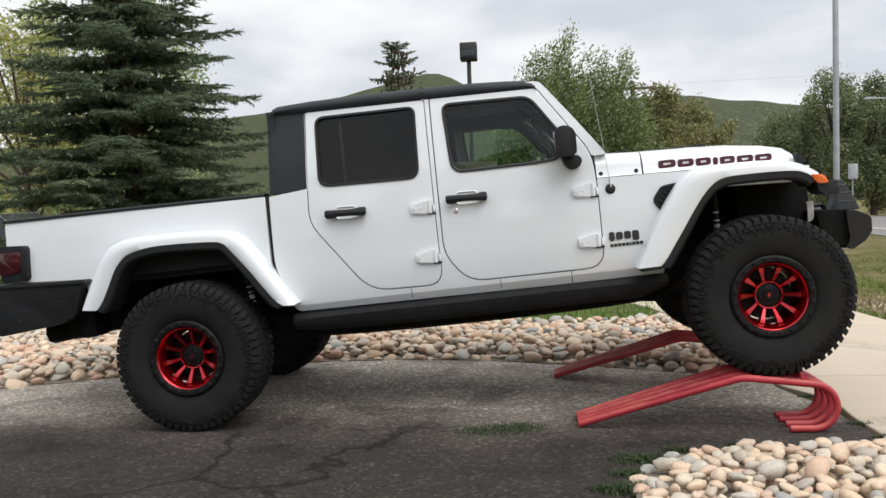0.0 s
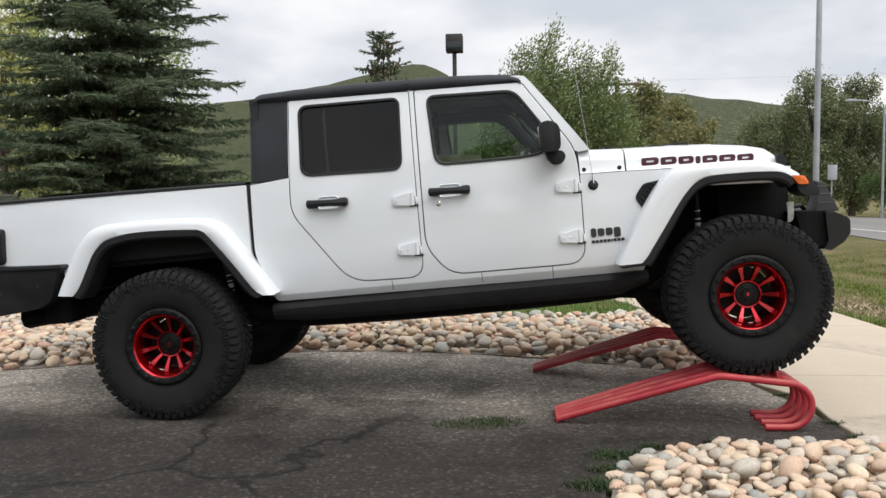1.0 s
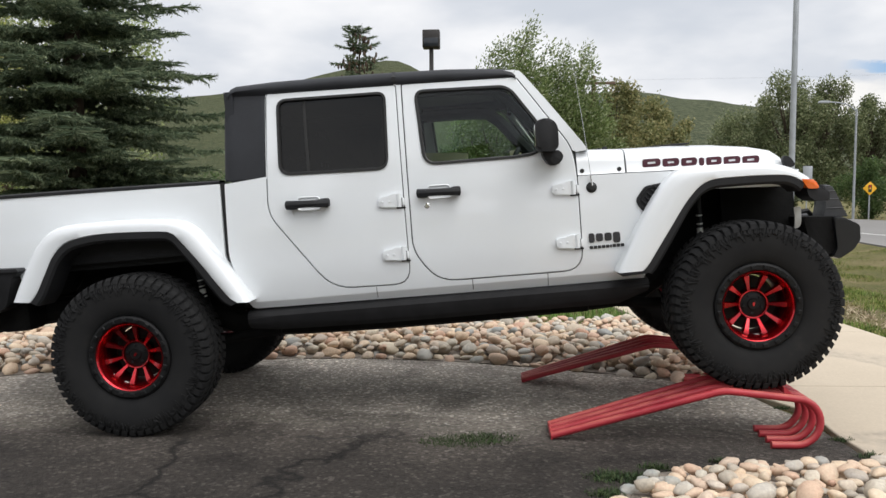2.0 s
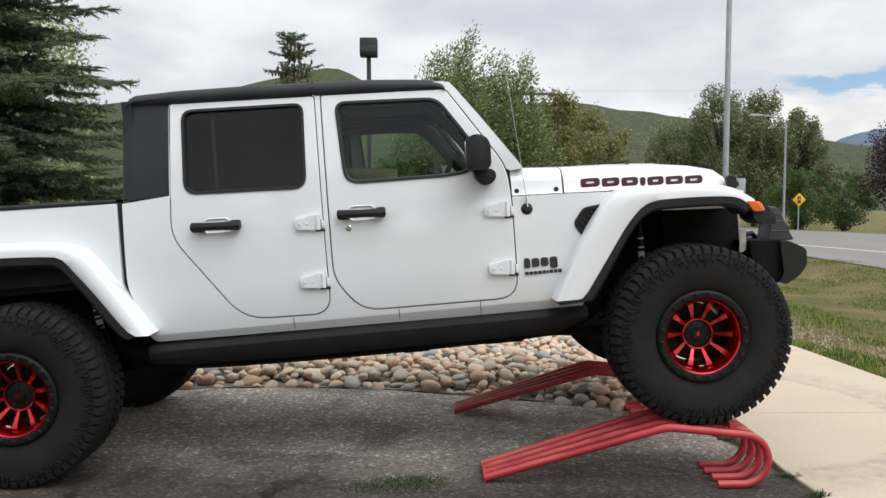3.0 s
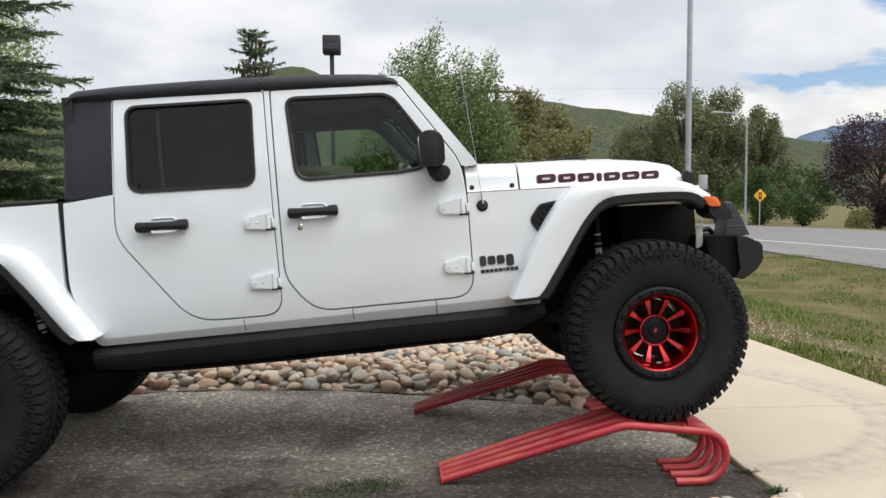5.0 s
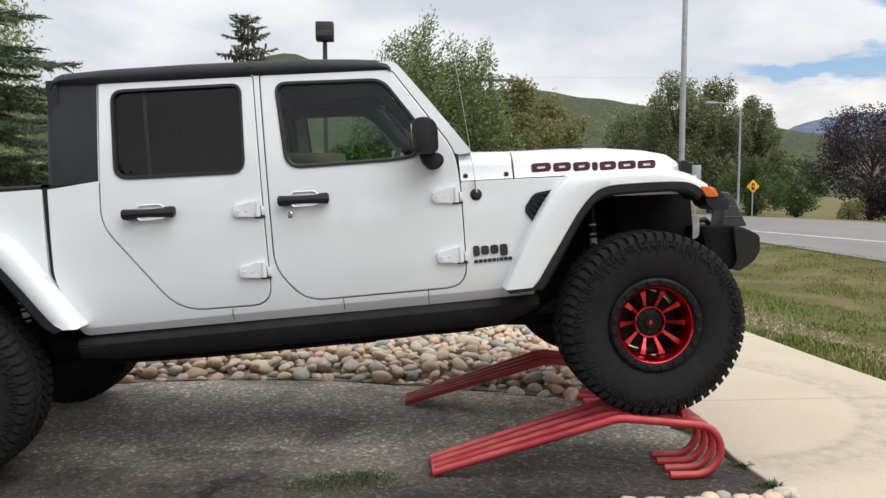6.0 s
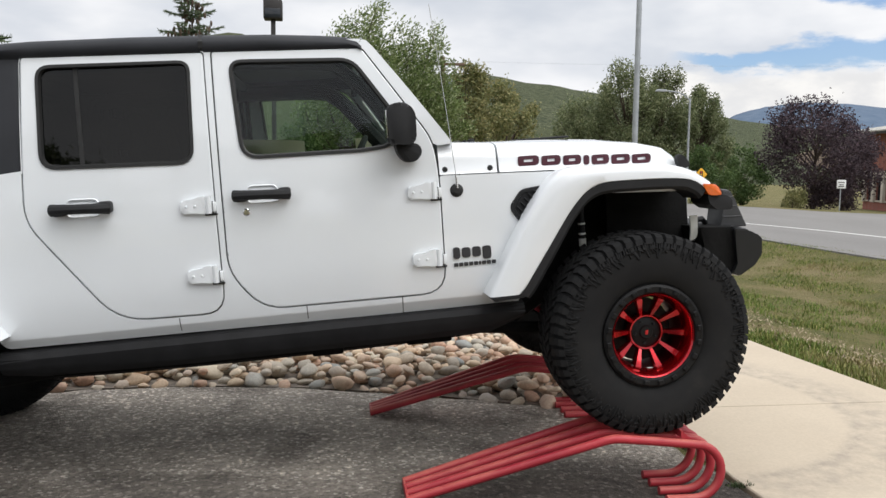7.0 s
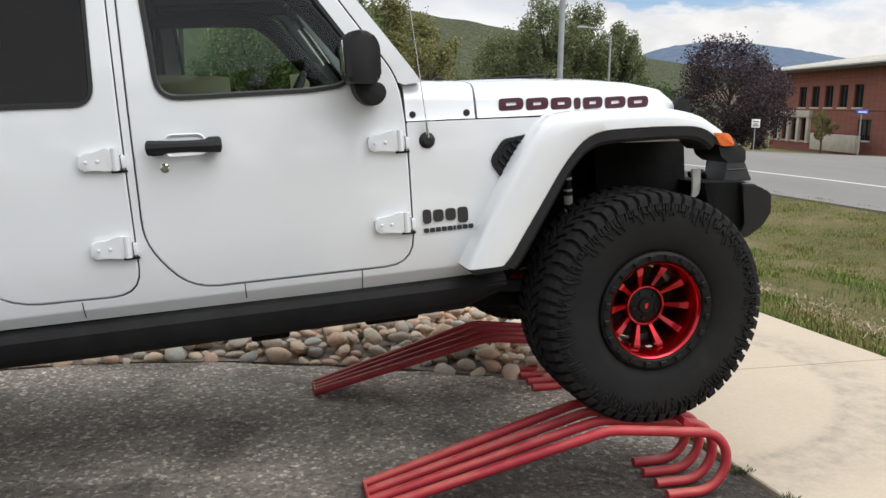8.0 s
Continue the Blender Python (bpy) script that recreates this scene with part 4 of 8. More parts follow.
def flare(outer, inner, far, name, tail):
    """A wide white arch over a wheel, with a black lip inside."""
    o, i = along(outer, 40), along(inner, 40)
    bm = bmesh.new()
    rows = []
    for k in range(40):
        a, b = o[k], i[k]
        m = (a + b) / 2
        n = np.array((-(o[min(k + 1, 39)] - o[max(k - 1, 0)])[1], (o[min(k + 1, 39)] - o[max(k - 1, 0)])[0]))
        n /= max(1e-6, np.linalg.norm(n))
        if n[1] < 0:
            n = -n
        deep = tail + 0.02
        e = a * 0.90 + b * 0.10
        rows.append([(b[0], 0.018, b[1]), (b[0], 0.002, b[1] + 0.002), (b[0] * .92 + a[0] * .08, -0.003, b[1] * .92 + a[1] * .08), (m[0], -0.001, m[1]), (e[0], 0.006, e[1]),
                     (a[0], 0.016, a[1]), (a[0] + n[0] * 0.007, 0.034, a[1] + n[1] * 0.007), (a[0] + n[0] * 0.009, deep, a[1] + n[1] * 0.007)])
    r = loft(bm, rows)
    for row in (r[0], r[-1]):
        bm.faces.new(row)
    if far:
        for v in bm.verts:
            v.co.y = 2 * CENTRE - v.co.y
    f = part(name, bm, PAINT, truck, angle=50)
    bm = bmesh.new()
    rows = []
    c = np.array(((inner[0][0] + inner[-1][0]) / 2, 0.0))
    for k in range(40):
        b = i[k]
        d = (c - b) / np.linalg.norm(c - b)
        rows.append([(b[0] - d[0] * .004, 0.016, b[1] - d[1] * .004), (b[0], -0.002, b[1]), (b[0] + d[0] * .034, -0.002, b[1] + d[1] * .034), (b[0] + d[0] * .048, 0.010, b[1] + d[1] * .048), (b[0] + d[0] * .050, 0.18, b[1] + d[1] * .050)])
    loft(bm, rows)
    if far:
        for v in bm.verts:
            v.co.y = 2 * CENTRE - v.co.y
    part("flare_lip", bm, BLACK, f, "black plastic arch lip")
    if name == "front_flare":            # black foot under the tail of the arch
        bm = bmesh.new()
        a, b = outer[0], inner[0]
        ya, yb = sorted(2 * CENTRE - y if far else y for y in (0.0, 0.16))
        extrude_outline(bm, rounded([(a[0] + 0.004, a[1] - 0.001, 0.004), (b[0] + 0.03, b[1] + 0.004, 0.004), (b[0] + 0.02, b[1] - 0.016, 0.008), (a[0] + 0.012, a[1] - 0.020, 0.008)]), ya, yb, 0.003)
        part("flare_foot", bm, BLACK, f, "black plastic arch foot")
    # wheel well liner behind
    bm = bmesh.new()
    rows = []
    for k in range(40):
        b = i[k]
        d = (c - b) / np.linalg.norm(c - b)
        rows.append([(b[0] - d[0] * .01, 0.10, b[1] - d[1] * .01), (b[0] - d[0] * .005, 0.52, b[1] - d[1] * .005)])
    loft(bm, rows)
    bm.faces.new([bm.verts.new((p[0], 0.52, p[1])) for p in [*i, (i[-1][0], 0.16), (i[0][0], 0.16)]])
    if far:
        for v in bm.verts:
            v.co.y = 2 * CENTRE - v.co.y
    part("wheel_well", bm, UNDER, f, "black wheel well liner", smooth=False)


F_OUT = [(2.768, 0.240), (2.788, 0.280), (2.880, 0.443), (2.952, 0.563), (3.02, 0.660), (3.082, 0.733), (3.135, 0.765), (3.20, 0.778), (3.355, 0.779), (3.55, 0.770), (3.645, 0.755), (3.735, 0.725), (3.82, 0.668)]
F_IN = [(2.903, 0.243), (2.93, 0.272), (2.97, 0.33), (3.05, 0.445), (3.14, 0.575), (3.20, 0.645), (3.25, 0.685), (3.32, 0.706), (3.46, 0.707), (3.58, 0.703), (3.70, 0.693), (3.755, 0.671), (3.79, 0.64)]
B_OUT = [(-0.684, 0.365), (-0.64, 0.45), (-0.593, 0.535), (-0.532, 0.636), (-0.463, 0.717), (-0.415, 0.748), (-0.305, 0.771), (-0.045, 0.772), (0.138, 0.763), (0.289, 0.746), (0.385, 0.703), (0.447, 0.629), (0.536, 0.493), (0.625, 0.35), (0.687, 0.252)]
B_IN = [(-0.574, 0.355), (-0.53, 0.405), (-0.463, 0.522), (-0.413, 0.606), (-0.347, 0.666), (-0.288, 0.688), (-0.156, 0.706), (0.028, 0.704), (0.245, 0.689), (0.297, 0.671), (0.349, 0.607), (0.435, 0.492), (0.524, 0.36), (0.579, 0.284), (0.619, 0.256)]
for far in (False, True):
    flare(F_OUT, F_IN, far, "front_flare", 0.30)
    flare(B_OUT, B_IN, far, "rear_flare", 0.14)


def build_roof():
    def row(u, top):
        low = float(np.interp(u, [0.66, 0.86, 1.61, 2.29], [1.447, 1.432, 1.410, 1.386])) - top
        half = [(0.205, low), (0.195, low + 0.010), (0.193, -0.036), (0.202, -0.018), (0.232, -0.002), (0.32, 0.010), (0.55, 0.018), (CENTRE, 0.022)]
        pts = [(u, y, top + w) for y, w in half]
        return pts + [(u, 2 * CENTRE - y, top + w) for y, w in half[-2::-1]]
    for name, stations in (("roof_rear", [(0.632, 1.458), (0.646, 1.480), (0.68, 1.493), (0.9, 1.499), (1.3, 1.494), (1.60, 1.485)]),
                           ("roof_front", [(1.612, 1.485), (1.9, 1.473), (2.12, 1.456), (2.235, 1.443), (2.280, 1.430), (2.298, 1.412)])):
        bm = bmesh.new()
        rows = loft(bm, [row(u, t) for u, t in stations])
        inner = [[bm.verts.new((v.co.x, v.co.y + (0.05 if v.co.y < CENTRE else -0.05) * (abs(v.co.y - CENTRE) > 0.6), v.co.z - 0.05)) for v in r] for r in rows]
        for a, b in zip(inner, inner[1:]):
            for j in range(len(a) - 1):
                bm.faces.new((a[j], a[j + 1], b[j + 1], b[j]))
        for r, s in ((rows[0], inner[0]), (rows[-1], inner[-1])):
            for j in range(len(r) - 1):
                bm.faces.new((r[j], r[j + 1], s[j + 1], s[j]))
        for e in (0, -1):
            for a, b, c, d in zip(rows, rows[1:], inner, inner[1:]):
                bm.faces.new((a[e], b[e], d[e], c[e]))
        part(name, bm, HARDTOP, truck, "black removable hardtop roof panel", angle=60)
    # rain seal in the joint
    bm = bmesh.new()
    loft(bm, [[(u, y, t) for u in (1.595, 1.615)] for y, t in ((0.210, 1.412), (0.192, 1.425), (0.190, 1.452), (0.228, 1.486), (0.4, 1.502), (1.44, 1.502))])
    part("roof_joint_seal", bm, SEAL, truck)
    # windscreen and its top frame, and the rear wall with its window
    bm = bmesh.new()
    loft(bm, [[(u, y, w) for y in (0.24, 0.6, 1.24, 1.60)] for u, w in ((2.312, 1.40), (2.648, 0.945))])
    g = part("windscreen", bm, GLASS, truck, "raked clear windscreen")
    g.visible_shadow = False
    bm = bmesh.new()
    box(bm, (2.275, 0.24, 1.375), (2.325, 1.60, 1.418), 0.012)
    part("windscreen_header", bm, PAINT, truck)
    bm = bmesh.new()
    extrude_outline(bm, rounded([(0.60, 0.30, 0), (0.65, 0.30, 0), (0.65, 1.02, 0), (0.60, 1.02, 0)]), 0.2, 1.64)
    for y0, y1 in ((0.2, 0.42), (1.42, 1.64)):
        box(bm, (0.61, y0, 1.02), (0.66, y1, 1.46))
    box(bm, (0.63, 0.42, 1.36), (0.68, 1.42, 1.46))
    part("cab_rear_wall", bm, HARDTOP, truck, smooth=False)
    bm = bmesh.new()
    loft(bm, [[(0.63, y, w) for y in (0.42, 1.42)] for w in (1.02, 1.36)])
    part("rear_window", bm, TINT, truck, "dark tinted rear cab window", smooth=False)


build_roof()


def build_hood():
    def row(u, y0, w0, w1, top):
        """From the lower side edge up round the shoulder to the middle."""
        half = [(y0 - 0.006, w0), (y0, w0 + 0.01), (y0 + 0.006, (w0 + w1) / 2), (y0 + 0.022, w1 - 0.012), (y0 + 0.05, w1 + 0.004), (y0 + 0.12, w1 + 0.014), (y0 + 0.25, (w1 + top) / 2 + 0.012), (CENTRE - 0.2, top), (CENTRE, top + 0.004)]
        pts = [(u, y, w) for y, w in half]
        return pts + [(u, 2 * CENTRE - y, w) for y, w in half[-2::-1]]
    for name, st in (("cowl", [(2.599, 0.146, 0.798, 0.932, 0.947), (2.630, 0.148, 0.797, 0.928, 0.945), (2.70, 0.150, 0.795, 0.924, 0.945), (2.80, 0.153, 0.792, 0.917, 0.94), (2.866, 0.158, 0.789, 0.912, 0.935)]),
                     ("hood", [(2.876, 0.159, 0.789, 0.912, 0.935), (3.05, 0.185, 0.782, 0.903, 0.932), (3.25, 0.215, 0.776, 0.893, 0.925), (3.45, 0.255, 0.768, 0.880, 0.91), (3.62, 0.290, 0.758, 0.862, 0.885), (3.74, 0.315, 0.748, 0.835, 0.855), (3.80, 0.335, 0.735, 0.795, 0.812), (3.83, 0.35, 0.72, 0.74, 0.75)])):
        bm = bmesh.new()
        dense = []
        for k in range(len(st) - 1):
            for t in np.linspace(0, 1, 5, endpoint=(k == len(st) - 2)):
                dense.append([(1 - t) * a + t * b for a, b in zip(st[k], st[k + 1])])
        rows = loft(bm, [row(*s) for s in dense])
        for r in (rows[0], rows[-1]):
            bm.faces.new(r)
        part(name, bm, PAINT, truck, angle=50)
    # hood bulge vents, wiper arms, cowl grille
    bm = bmesh.new()
    box(bm, (3.05, 0.62, 0.930), (3.35, 0.80, 0.940), 0.005)
    part("hood_vent", bm, BLACK, truck, "black hood air vent")
    bm = bmesh.new()
    box(bm, (3.05, 1.04, 0.930), (3.35, 1.22, 0.940), 0.005)
    part("hood_vent", bm, BLACK, truck, "black hood air vent")
    for y in (0.45, 1.1):
        bm = bmesh.new()
        tube(bm, [(2.80, y, 0.930), (2.77, y, 0.944), (2.76, y + 0.12, 0.946), (2.75, y + 0.45, 0.949)], 0.008, 8)
        box(bm, (2.79, y - 0.02, 0.925), (2.82, y + 0.02, 0.955), 0.008)
        part("wiper", bm, BLACK, truck, "black windscreen wiper arm")
    for far in (False, True):
        bm = bmesh.new()
        f = lambda y: 2 * CENTRE - y if far else y
        prof = rounded([(3.790, 0.788, 0.01), (3.803, 0.806, 0.012), (3.832, 0.794, 0.015), (3.862, 0.745, 0.012), (3.825, 0.730, 0.01), (3.798, 0.742, 0.01)])
        extrude_outline(bm, prof, f(0.300), f(0.335), 0.006)
        part("hood_latch", bm, BLACK, truck, "black rubber hood latch")
        for u, w in ((2.625, 0.820), (2.834, 0.812)):
            bm = bmesh.new()
            revolve(bm, [(0.0, -0.006), (0.010, -0.006), (0.013, 0.0), (0.013, 0.01)], 14)
            for v in bm.verts:
                v.co += Vector((u, 0, w))
                v.co.y = f(v.co.y + 0.149 + (u - 2.63) * 0.03)
            part("bumper_stop", bm, SEAL, truck, "black rubber button")


build_hood()


def build_front():
    # grille with seven slots, headlamps, radiator
    bm = bmesh.new()
    outer = [(0.46, 0.18), (1.38, 0.18), (1.42, 0.70), (1.32, 0.735), (0.52, 0.735), (0.42, 0.70)]
    loops = [outer]
    for k in range(7):
        c = CENTRE + (k - 3) * 0.076
        loops.append(rounded([(c - 0.025, 0.30, 0.02), (c + 0.025, 0.30, 0.02), (c + 0.025, 0.66, 0.02), (c - 0.025, 0.66, 0.02)], 3))
    for s in (-1, 1):
        loops.append([(CENTRE + s * 0.385 + 0.075 * math.cos(a), 0.53 + 0.075 * math.sin(a)) for a in np.linspace(0, 2 * math.pi, 24, endpoint=False)])
    for lp in loops:
        vs = [bm.verts.new((3.862, y, w)) for y, w in lp]
        for i in range(len(vs)):
            bm.edges.new((vs[i - 1], vs[i]))
    bmesh.ops.triangle_fill(bm, use_beauty=True, edges=bm.edges[:])
    r = bmesh.ops.extrude_face_region(bm, geom=bm.faces[:])
    for v in r["geom"]:
        if isinstance(v, bmesh.types.BMVert):
            v.co.x -= 0.06
    part("grille", bm, PAINT, truck, "white seven-slot grille", smooth=False)
    bm = bmesh.new()
    box(bm, (3.70, 0.40, 0.15), (3.78, 1.44, 0.72), 0.01)
    part("radiator", bm, UNDER, truck)
    for y0, y1 in ((0.385, 0.405), (2 * CENTRE - 0.405, 2 * CENTRE - 0.385)):
        bm = bmesh.new()
        extrude_outline(bm, rounded([(3.45, 0.12, 0.02), (3.872, 0.17, 0.02), (3.868, 0.70, 0.02), (3.45, 0.72, 0.02)]), y0, y1, 0.004)
        part("inner_fender", bm, UNDER, truck, "black inner fender liner")
    for s in (-1, 1):
        bm = bmesh.new()
        revolve(bm, [(0.0, -0.03), (0.04, -0.026), (0.065, -0.012), (0.074, 0.0), (0.074, 0.05), (0.0, 0.05)], 24)
        rot = Matrix.Rotation(radians(90), 4, "Z")
        bm.transform(Matrix.Translation((3.84, CENTRE + s * 0.385, 0.53)) @ rot)
        hl = part("headlight", bm, SATIN, truck, "round headlight in a black bucket")
        bm = bmesh.new()
        revolve(bm, [(0.0, -0.036), (0.04, -0.032), (0.06, -0.02), (0.062, -0.012)], 24)
        bm.transform(Matrix.Translation((3.84, CENTRE + s * 0.385, 0.53)) @ rot)
        part("lens", bm, CLEAR, hl)
    # amber marker on the nose of each flare
    for far in (False, True):
        bm = bmesh.new()
        prof = rounded([(3.772, 0.668, 0.01), (3.842, 0.660, 0.02), (3.866, 0.610, 0.015), (3.803, 0.612, 0.015)])
        a, b = (-0.008, 0.13) if not far else (2 * CENTRE - 0.13, 2 * CENTRE + 0.008)
        extrude_outline(bm, prof, a, b, 0.008)
        part("marker_light", bm, AMBER, truck, "amber side marker lens")
        bm = bmesh.new()
        prof = rounded([(3.80, 0.617, 0.01), (3.885, 0.607, 0.01), (3.918, 0.592, 0.008), (3.918, 0.540, 0.008), (3.850, 0.540, 0.015), (3.81, 0.570, 0.015)])
        a, b = (0.004, 0.20) if not far else (2 * CENTRE - 0.20, 2 * CENTRE - 0.004)
        extrude_outline(bm, prof, a, b, 0.008)
        part("flare_nose", bm, BLACK, truck)
    # steel front bumper: centre beam, winged ends, hoop
    bm = bmesh.new()
    prof = rounded([(3.86, 0.42, 0.02), (4.03, 0.45, 0.03), (4.10, 0.40, 0.02), (4.12, 0.28, 0.03), (4.06, 0.20, 0.03), (3.90, 0.20, 0.03)])
    extrude_outline(bm, prof, 0.42, 2 * CENTRE - 0.42, 0.01)
    bump = part("front_bumper", bm, SATIN, truck, "black steel front bumper with angular ends")
    for far in (False, True):
        bm = bmesh.new()
        f = (lambda y: 2 * CENTRE - y) if far else (lambda y: y)
        ya, yb = sorted((f(0.165), f(0.44)))
        extrude_outline(bm, rounded([(3.835, 0.450, 0.01), (4.03, 0.436, 0.01), (4.03, 0.235, 0.02), (3.95, 0.228, 0.02), (3.86, 0.30, 0.02)]), ya, yb, 0.008)
        part("bumper_end", bm, UNDER, bump)
        bm = bmesh.new()                 # proud cap round the nose of the end, stepped on top
        secs = []
        for y, k in ((0.42, 1.0), (0.22, 1.0), (0.16, 0.99), (0.135, 0.95)):
            g = [(3.990, 0.438), (4.055, 0.432), (4.072, 0.414), (4.105, 0.404), (4.134, 0.380), (4.132, 0.298), (4.092, 0.245), (4.01, 0.198), (3.968, 0.214), (4.004, 0.262), (3.992, 0.385)]
            secs.append([(4.05 + (a - 4.05) * k, f(y), 0.32 + (b - 0.32) * k) for a, b in g])
        rows = loft(bm, secs, True)
        bm.faces.new(rows[0][::-1])
        bm.faces.new(rows[-1])
        bmesh.ops.bevel(bm, geom=[e for e in bm.edges], offset=0.005, segments=2, affect="EDGES", clamp_overlap=True)
        part("bumper_cap", bm, CAP, bump, "satin black bumper end cap")
        bm = bmesh.new()                 # ribbed upright shoulder over the bumper
        secs = []
        for y, k in ((0.42, 1.0), (0.29, 1.0), (0.26, 0.96)):
            g = [(3.975, 0.43), (3.992, 0.475), (4.004, 0.515), (4.000, 0.59), (3.992, 0.620), (4.042, 0.612), (4.062, 0.572), (4.078, 0.530), (4.100, 0.478), (4.125, 0.425)]
            secs.append([(4.04 + (a - 4.04) * k, f(y), 0.43 + (b - 0.43) * k) for a, b in g])
        rows = loft(bm, secs, True)
        bm.faces.new(rows[0][::-1])
        bm.faces.new(rows[-1])
        bmesh.ops.bevel(bm, geom=[e for e in bm.edges], offset=0.005, segments=2, affect="EDGES", clamp_overlap=True)
        sh = part("bumper_shoulder", bm, RIBBED, bump, "grey-black ribbed bumper shoulder")
        for a, b, w in ((4.010, 4.060, 0.575), (4.012, 4.078, 0.530), (4.000, 4.098, 0.478)):
            bm = bmesh.new()
            tube(bm, [(a, f(0.262), w + 0.004), (b - 0.006, f(0.262), w)], 0.005, 8)
            part("rib", bm, RIBBED, sh)
        bm = bmesh.new()                 # pale edge of the grille support behind the arch
        ya, yb = sorted((f(0.20), f(0.212)))
        extrude_outline(bm, rounded([(3.800, 0.508, 0.004), (3.838, 0.508, 0.004), (3.836, 0.42, 0.02), (3.826, 0.395, 0.01), (3.796, 0.385, 0.008), (3.803, 0.44, 0.02)]), ya, yb, 0.002)
        part("grille_support", bm, CLEAR, truck, "white grille support edge")
        bm = bmesh.new()
        tube(bm, [(3.86, f(0.33), 0.47), (3.92, f(0.33), 0.475), (3.95, f(0.36), 0.45)], 0.014, 10)
        part("tow_hook", bm, SATIN, bump, "black tow hook")


build_front()


def build_rear():
    for far in (False, True):
        f = (lambda y: 2 * CENTRE - y) if far else (lambda y: y)
        bm = bmesh.new()
        extrude_outline(bm, rounded([(-1.235, 0.83, 0.02), (-1.045, 0.815, 0.03), (-1.06, 0.59, 0.03), (-1.24, 0.585, 0.02)]), f(0.085), f(0.30), 0.012)
        tl = part("tail_light", bm, SATIN, truck, "black tail light housing")
        bm = bmesh.new()
        extrude_outline(bm, rounded([(-1.242, 0.79, 0.02), (-1.085, 0.78, 0.02), (-1.095, 0.65, 0.03), (-1.245, 0.64, 0.02)]), f(0.076), f(0.20), 0.006)
        part("lens", bm, LENS_RED, tl, "smoked red lens")
    bm = bmesh.new()
    prof = rounded([(-1.32, 0.575, 0.02), (-0.70, 0.548, 0.015), (-0.655, 0.535, 0.01), (-0.70, 0.50, 0.01), (-0.755, 0.33, 0.03), (-0.90, 0.285, 0.03), (-1.30, 0.25, 0.04)])
    extrude_outline(bm, prof, 0.05, 0.20, 0.012)
    rb = part("rear_bumper", bm, SATIN, truck, "black steel rear bumper")
    bm = bmesh.new()
    extrude_outline(bm, prof, 2 * CENTRE - 0.20, 2 * CENTRE - 0.05, 0.012)
    part("bumper_end", bm, SATIN, rb)
    bm = bmesh.new()
    box(bm, (-1.36, 0.19, 0.28), (-1.16, 2 * CENTRE - 0.19, 0.56), 0.02)
    part("bumper_beam", bm, SATIN, rb)
    bm = bmesh.new()                     # top step plate
    extrude_outline(bm, rounded([(-1.33, 0.585, 0.005), (-0.66, 0.555, 0.005), (-0.645, 0.535, 0.005), (-1.33, 0.565, 0.005)]), 0.035, 0.24, 0.004)
    part("step_plate", bm, BLACK, rb)
    for u, w in ((-1.08, 0.40), (-1.13, 0.335), (-0.83, 0.43), (-1.22, 0.46)):
        bm = bmesh.new()
        revolve(bm, [(0.0, -0.005), (0.006, -0.005), (0.009, 0.0)], 10)
        for v in bm.verts:
            v.co += Vector((u, 0.05, w))
        part("bolt", bm, STEEL, rb)
    bm = bmesh.new()
    box(bm, (-0.92, 0.22, 0.165), (-0.72, 0.42, 0.40), 0.03)
    part("mud_bracket", bm, UNDER, truck)
    # bed floor, front wall, tailgate
    bm = bmesh.new()
    box(bm, (-1.16, 0.25, 0.50), (0.50, 1.59, 0.54))
    part("bed_floor", bm, BLACK, truck, smooth=False)
    bm = bmesh.new()
    box(bm, (0.49, 0.18, 0.40), (0.53, 1.66, 0.93), 0.01)
    part("bed_front_wall", bm, PAINT, truck)
    bm = bmesh.new()
    box(bm, (-1.235, 0.27, 0.56), (-1.185, 1.57, 0.96), 0.015)
    part("tailgate", bm, PAINT, truck, "white closed tailgate")
    for far in (False, True):
        bm = bmesh.new()
        f = (lambda y: 2 * CENTRE - y) if far else (lambda y: y)
        y0, y1 = sorted((f(0.175), f(0.25)))
        box(bm, (-1.18, y0, 0.54), (0.5, y1, 0.94))
        part("bed_inner_side", bm, BLACK, truck, smooth=False)


build_rear()


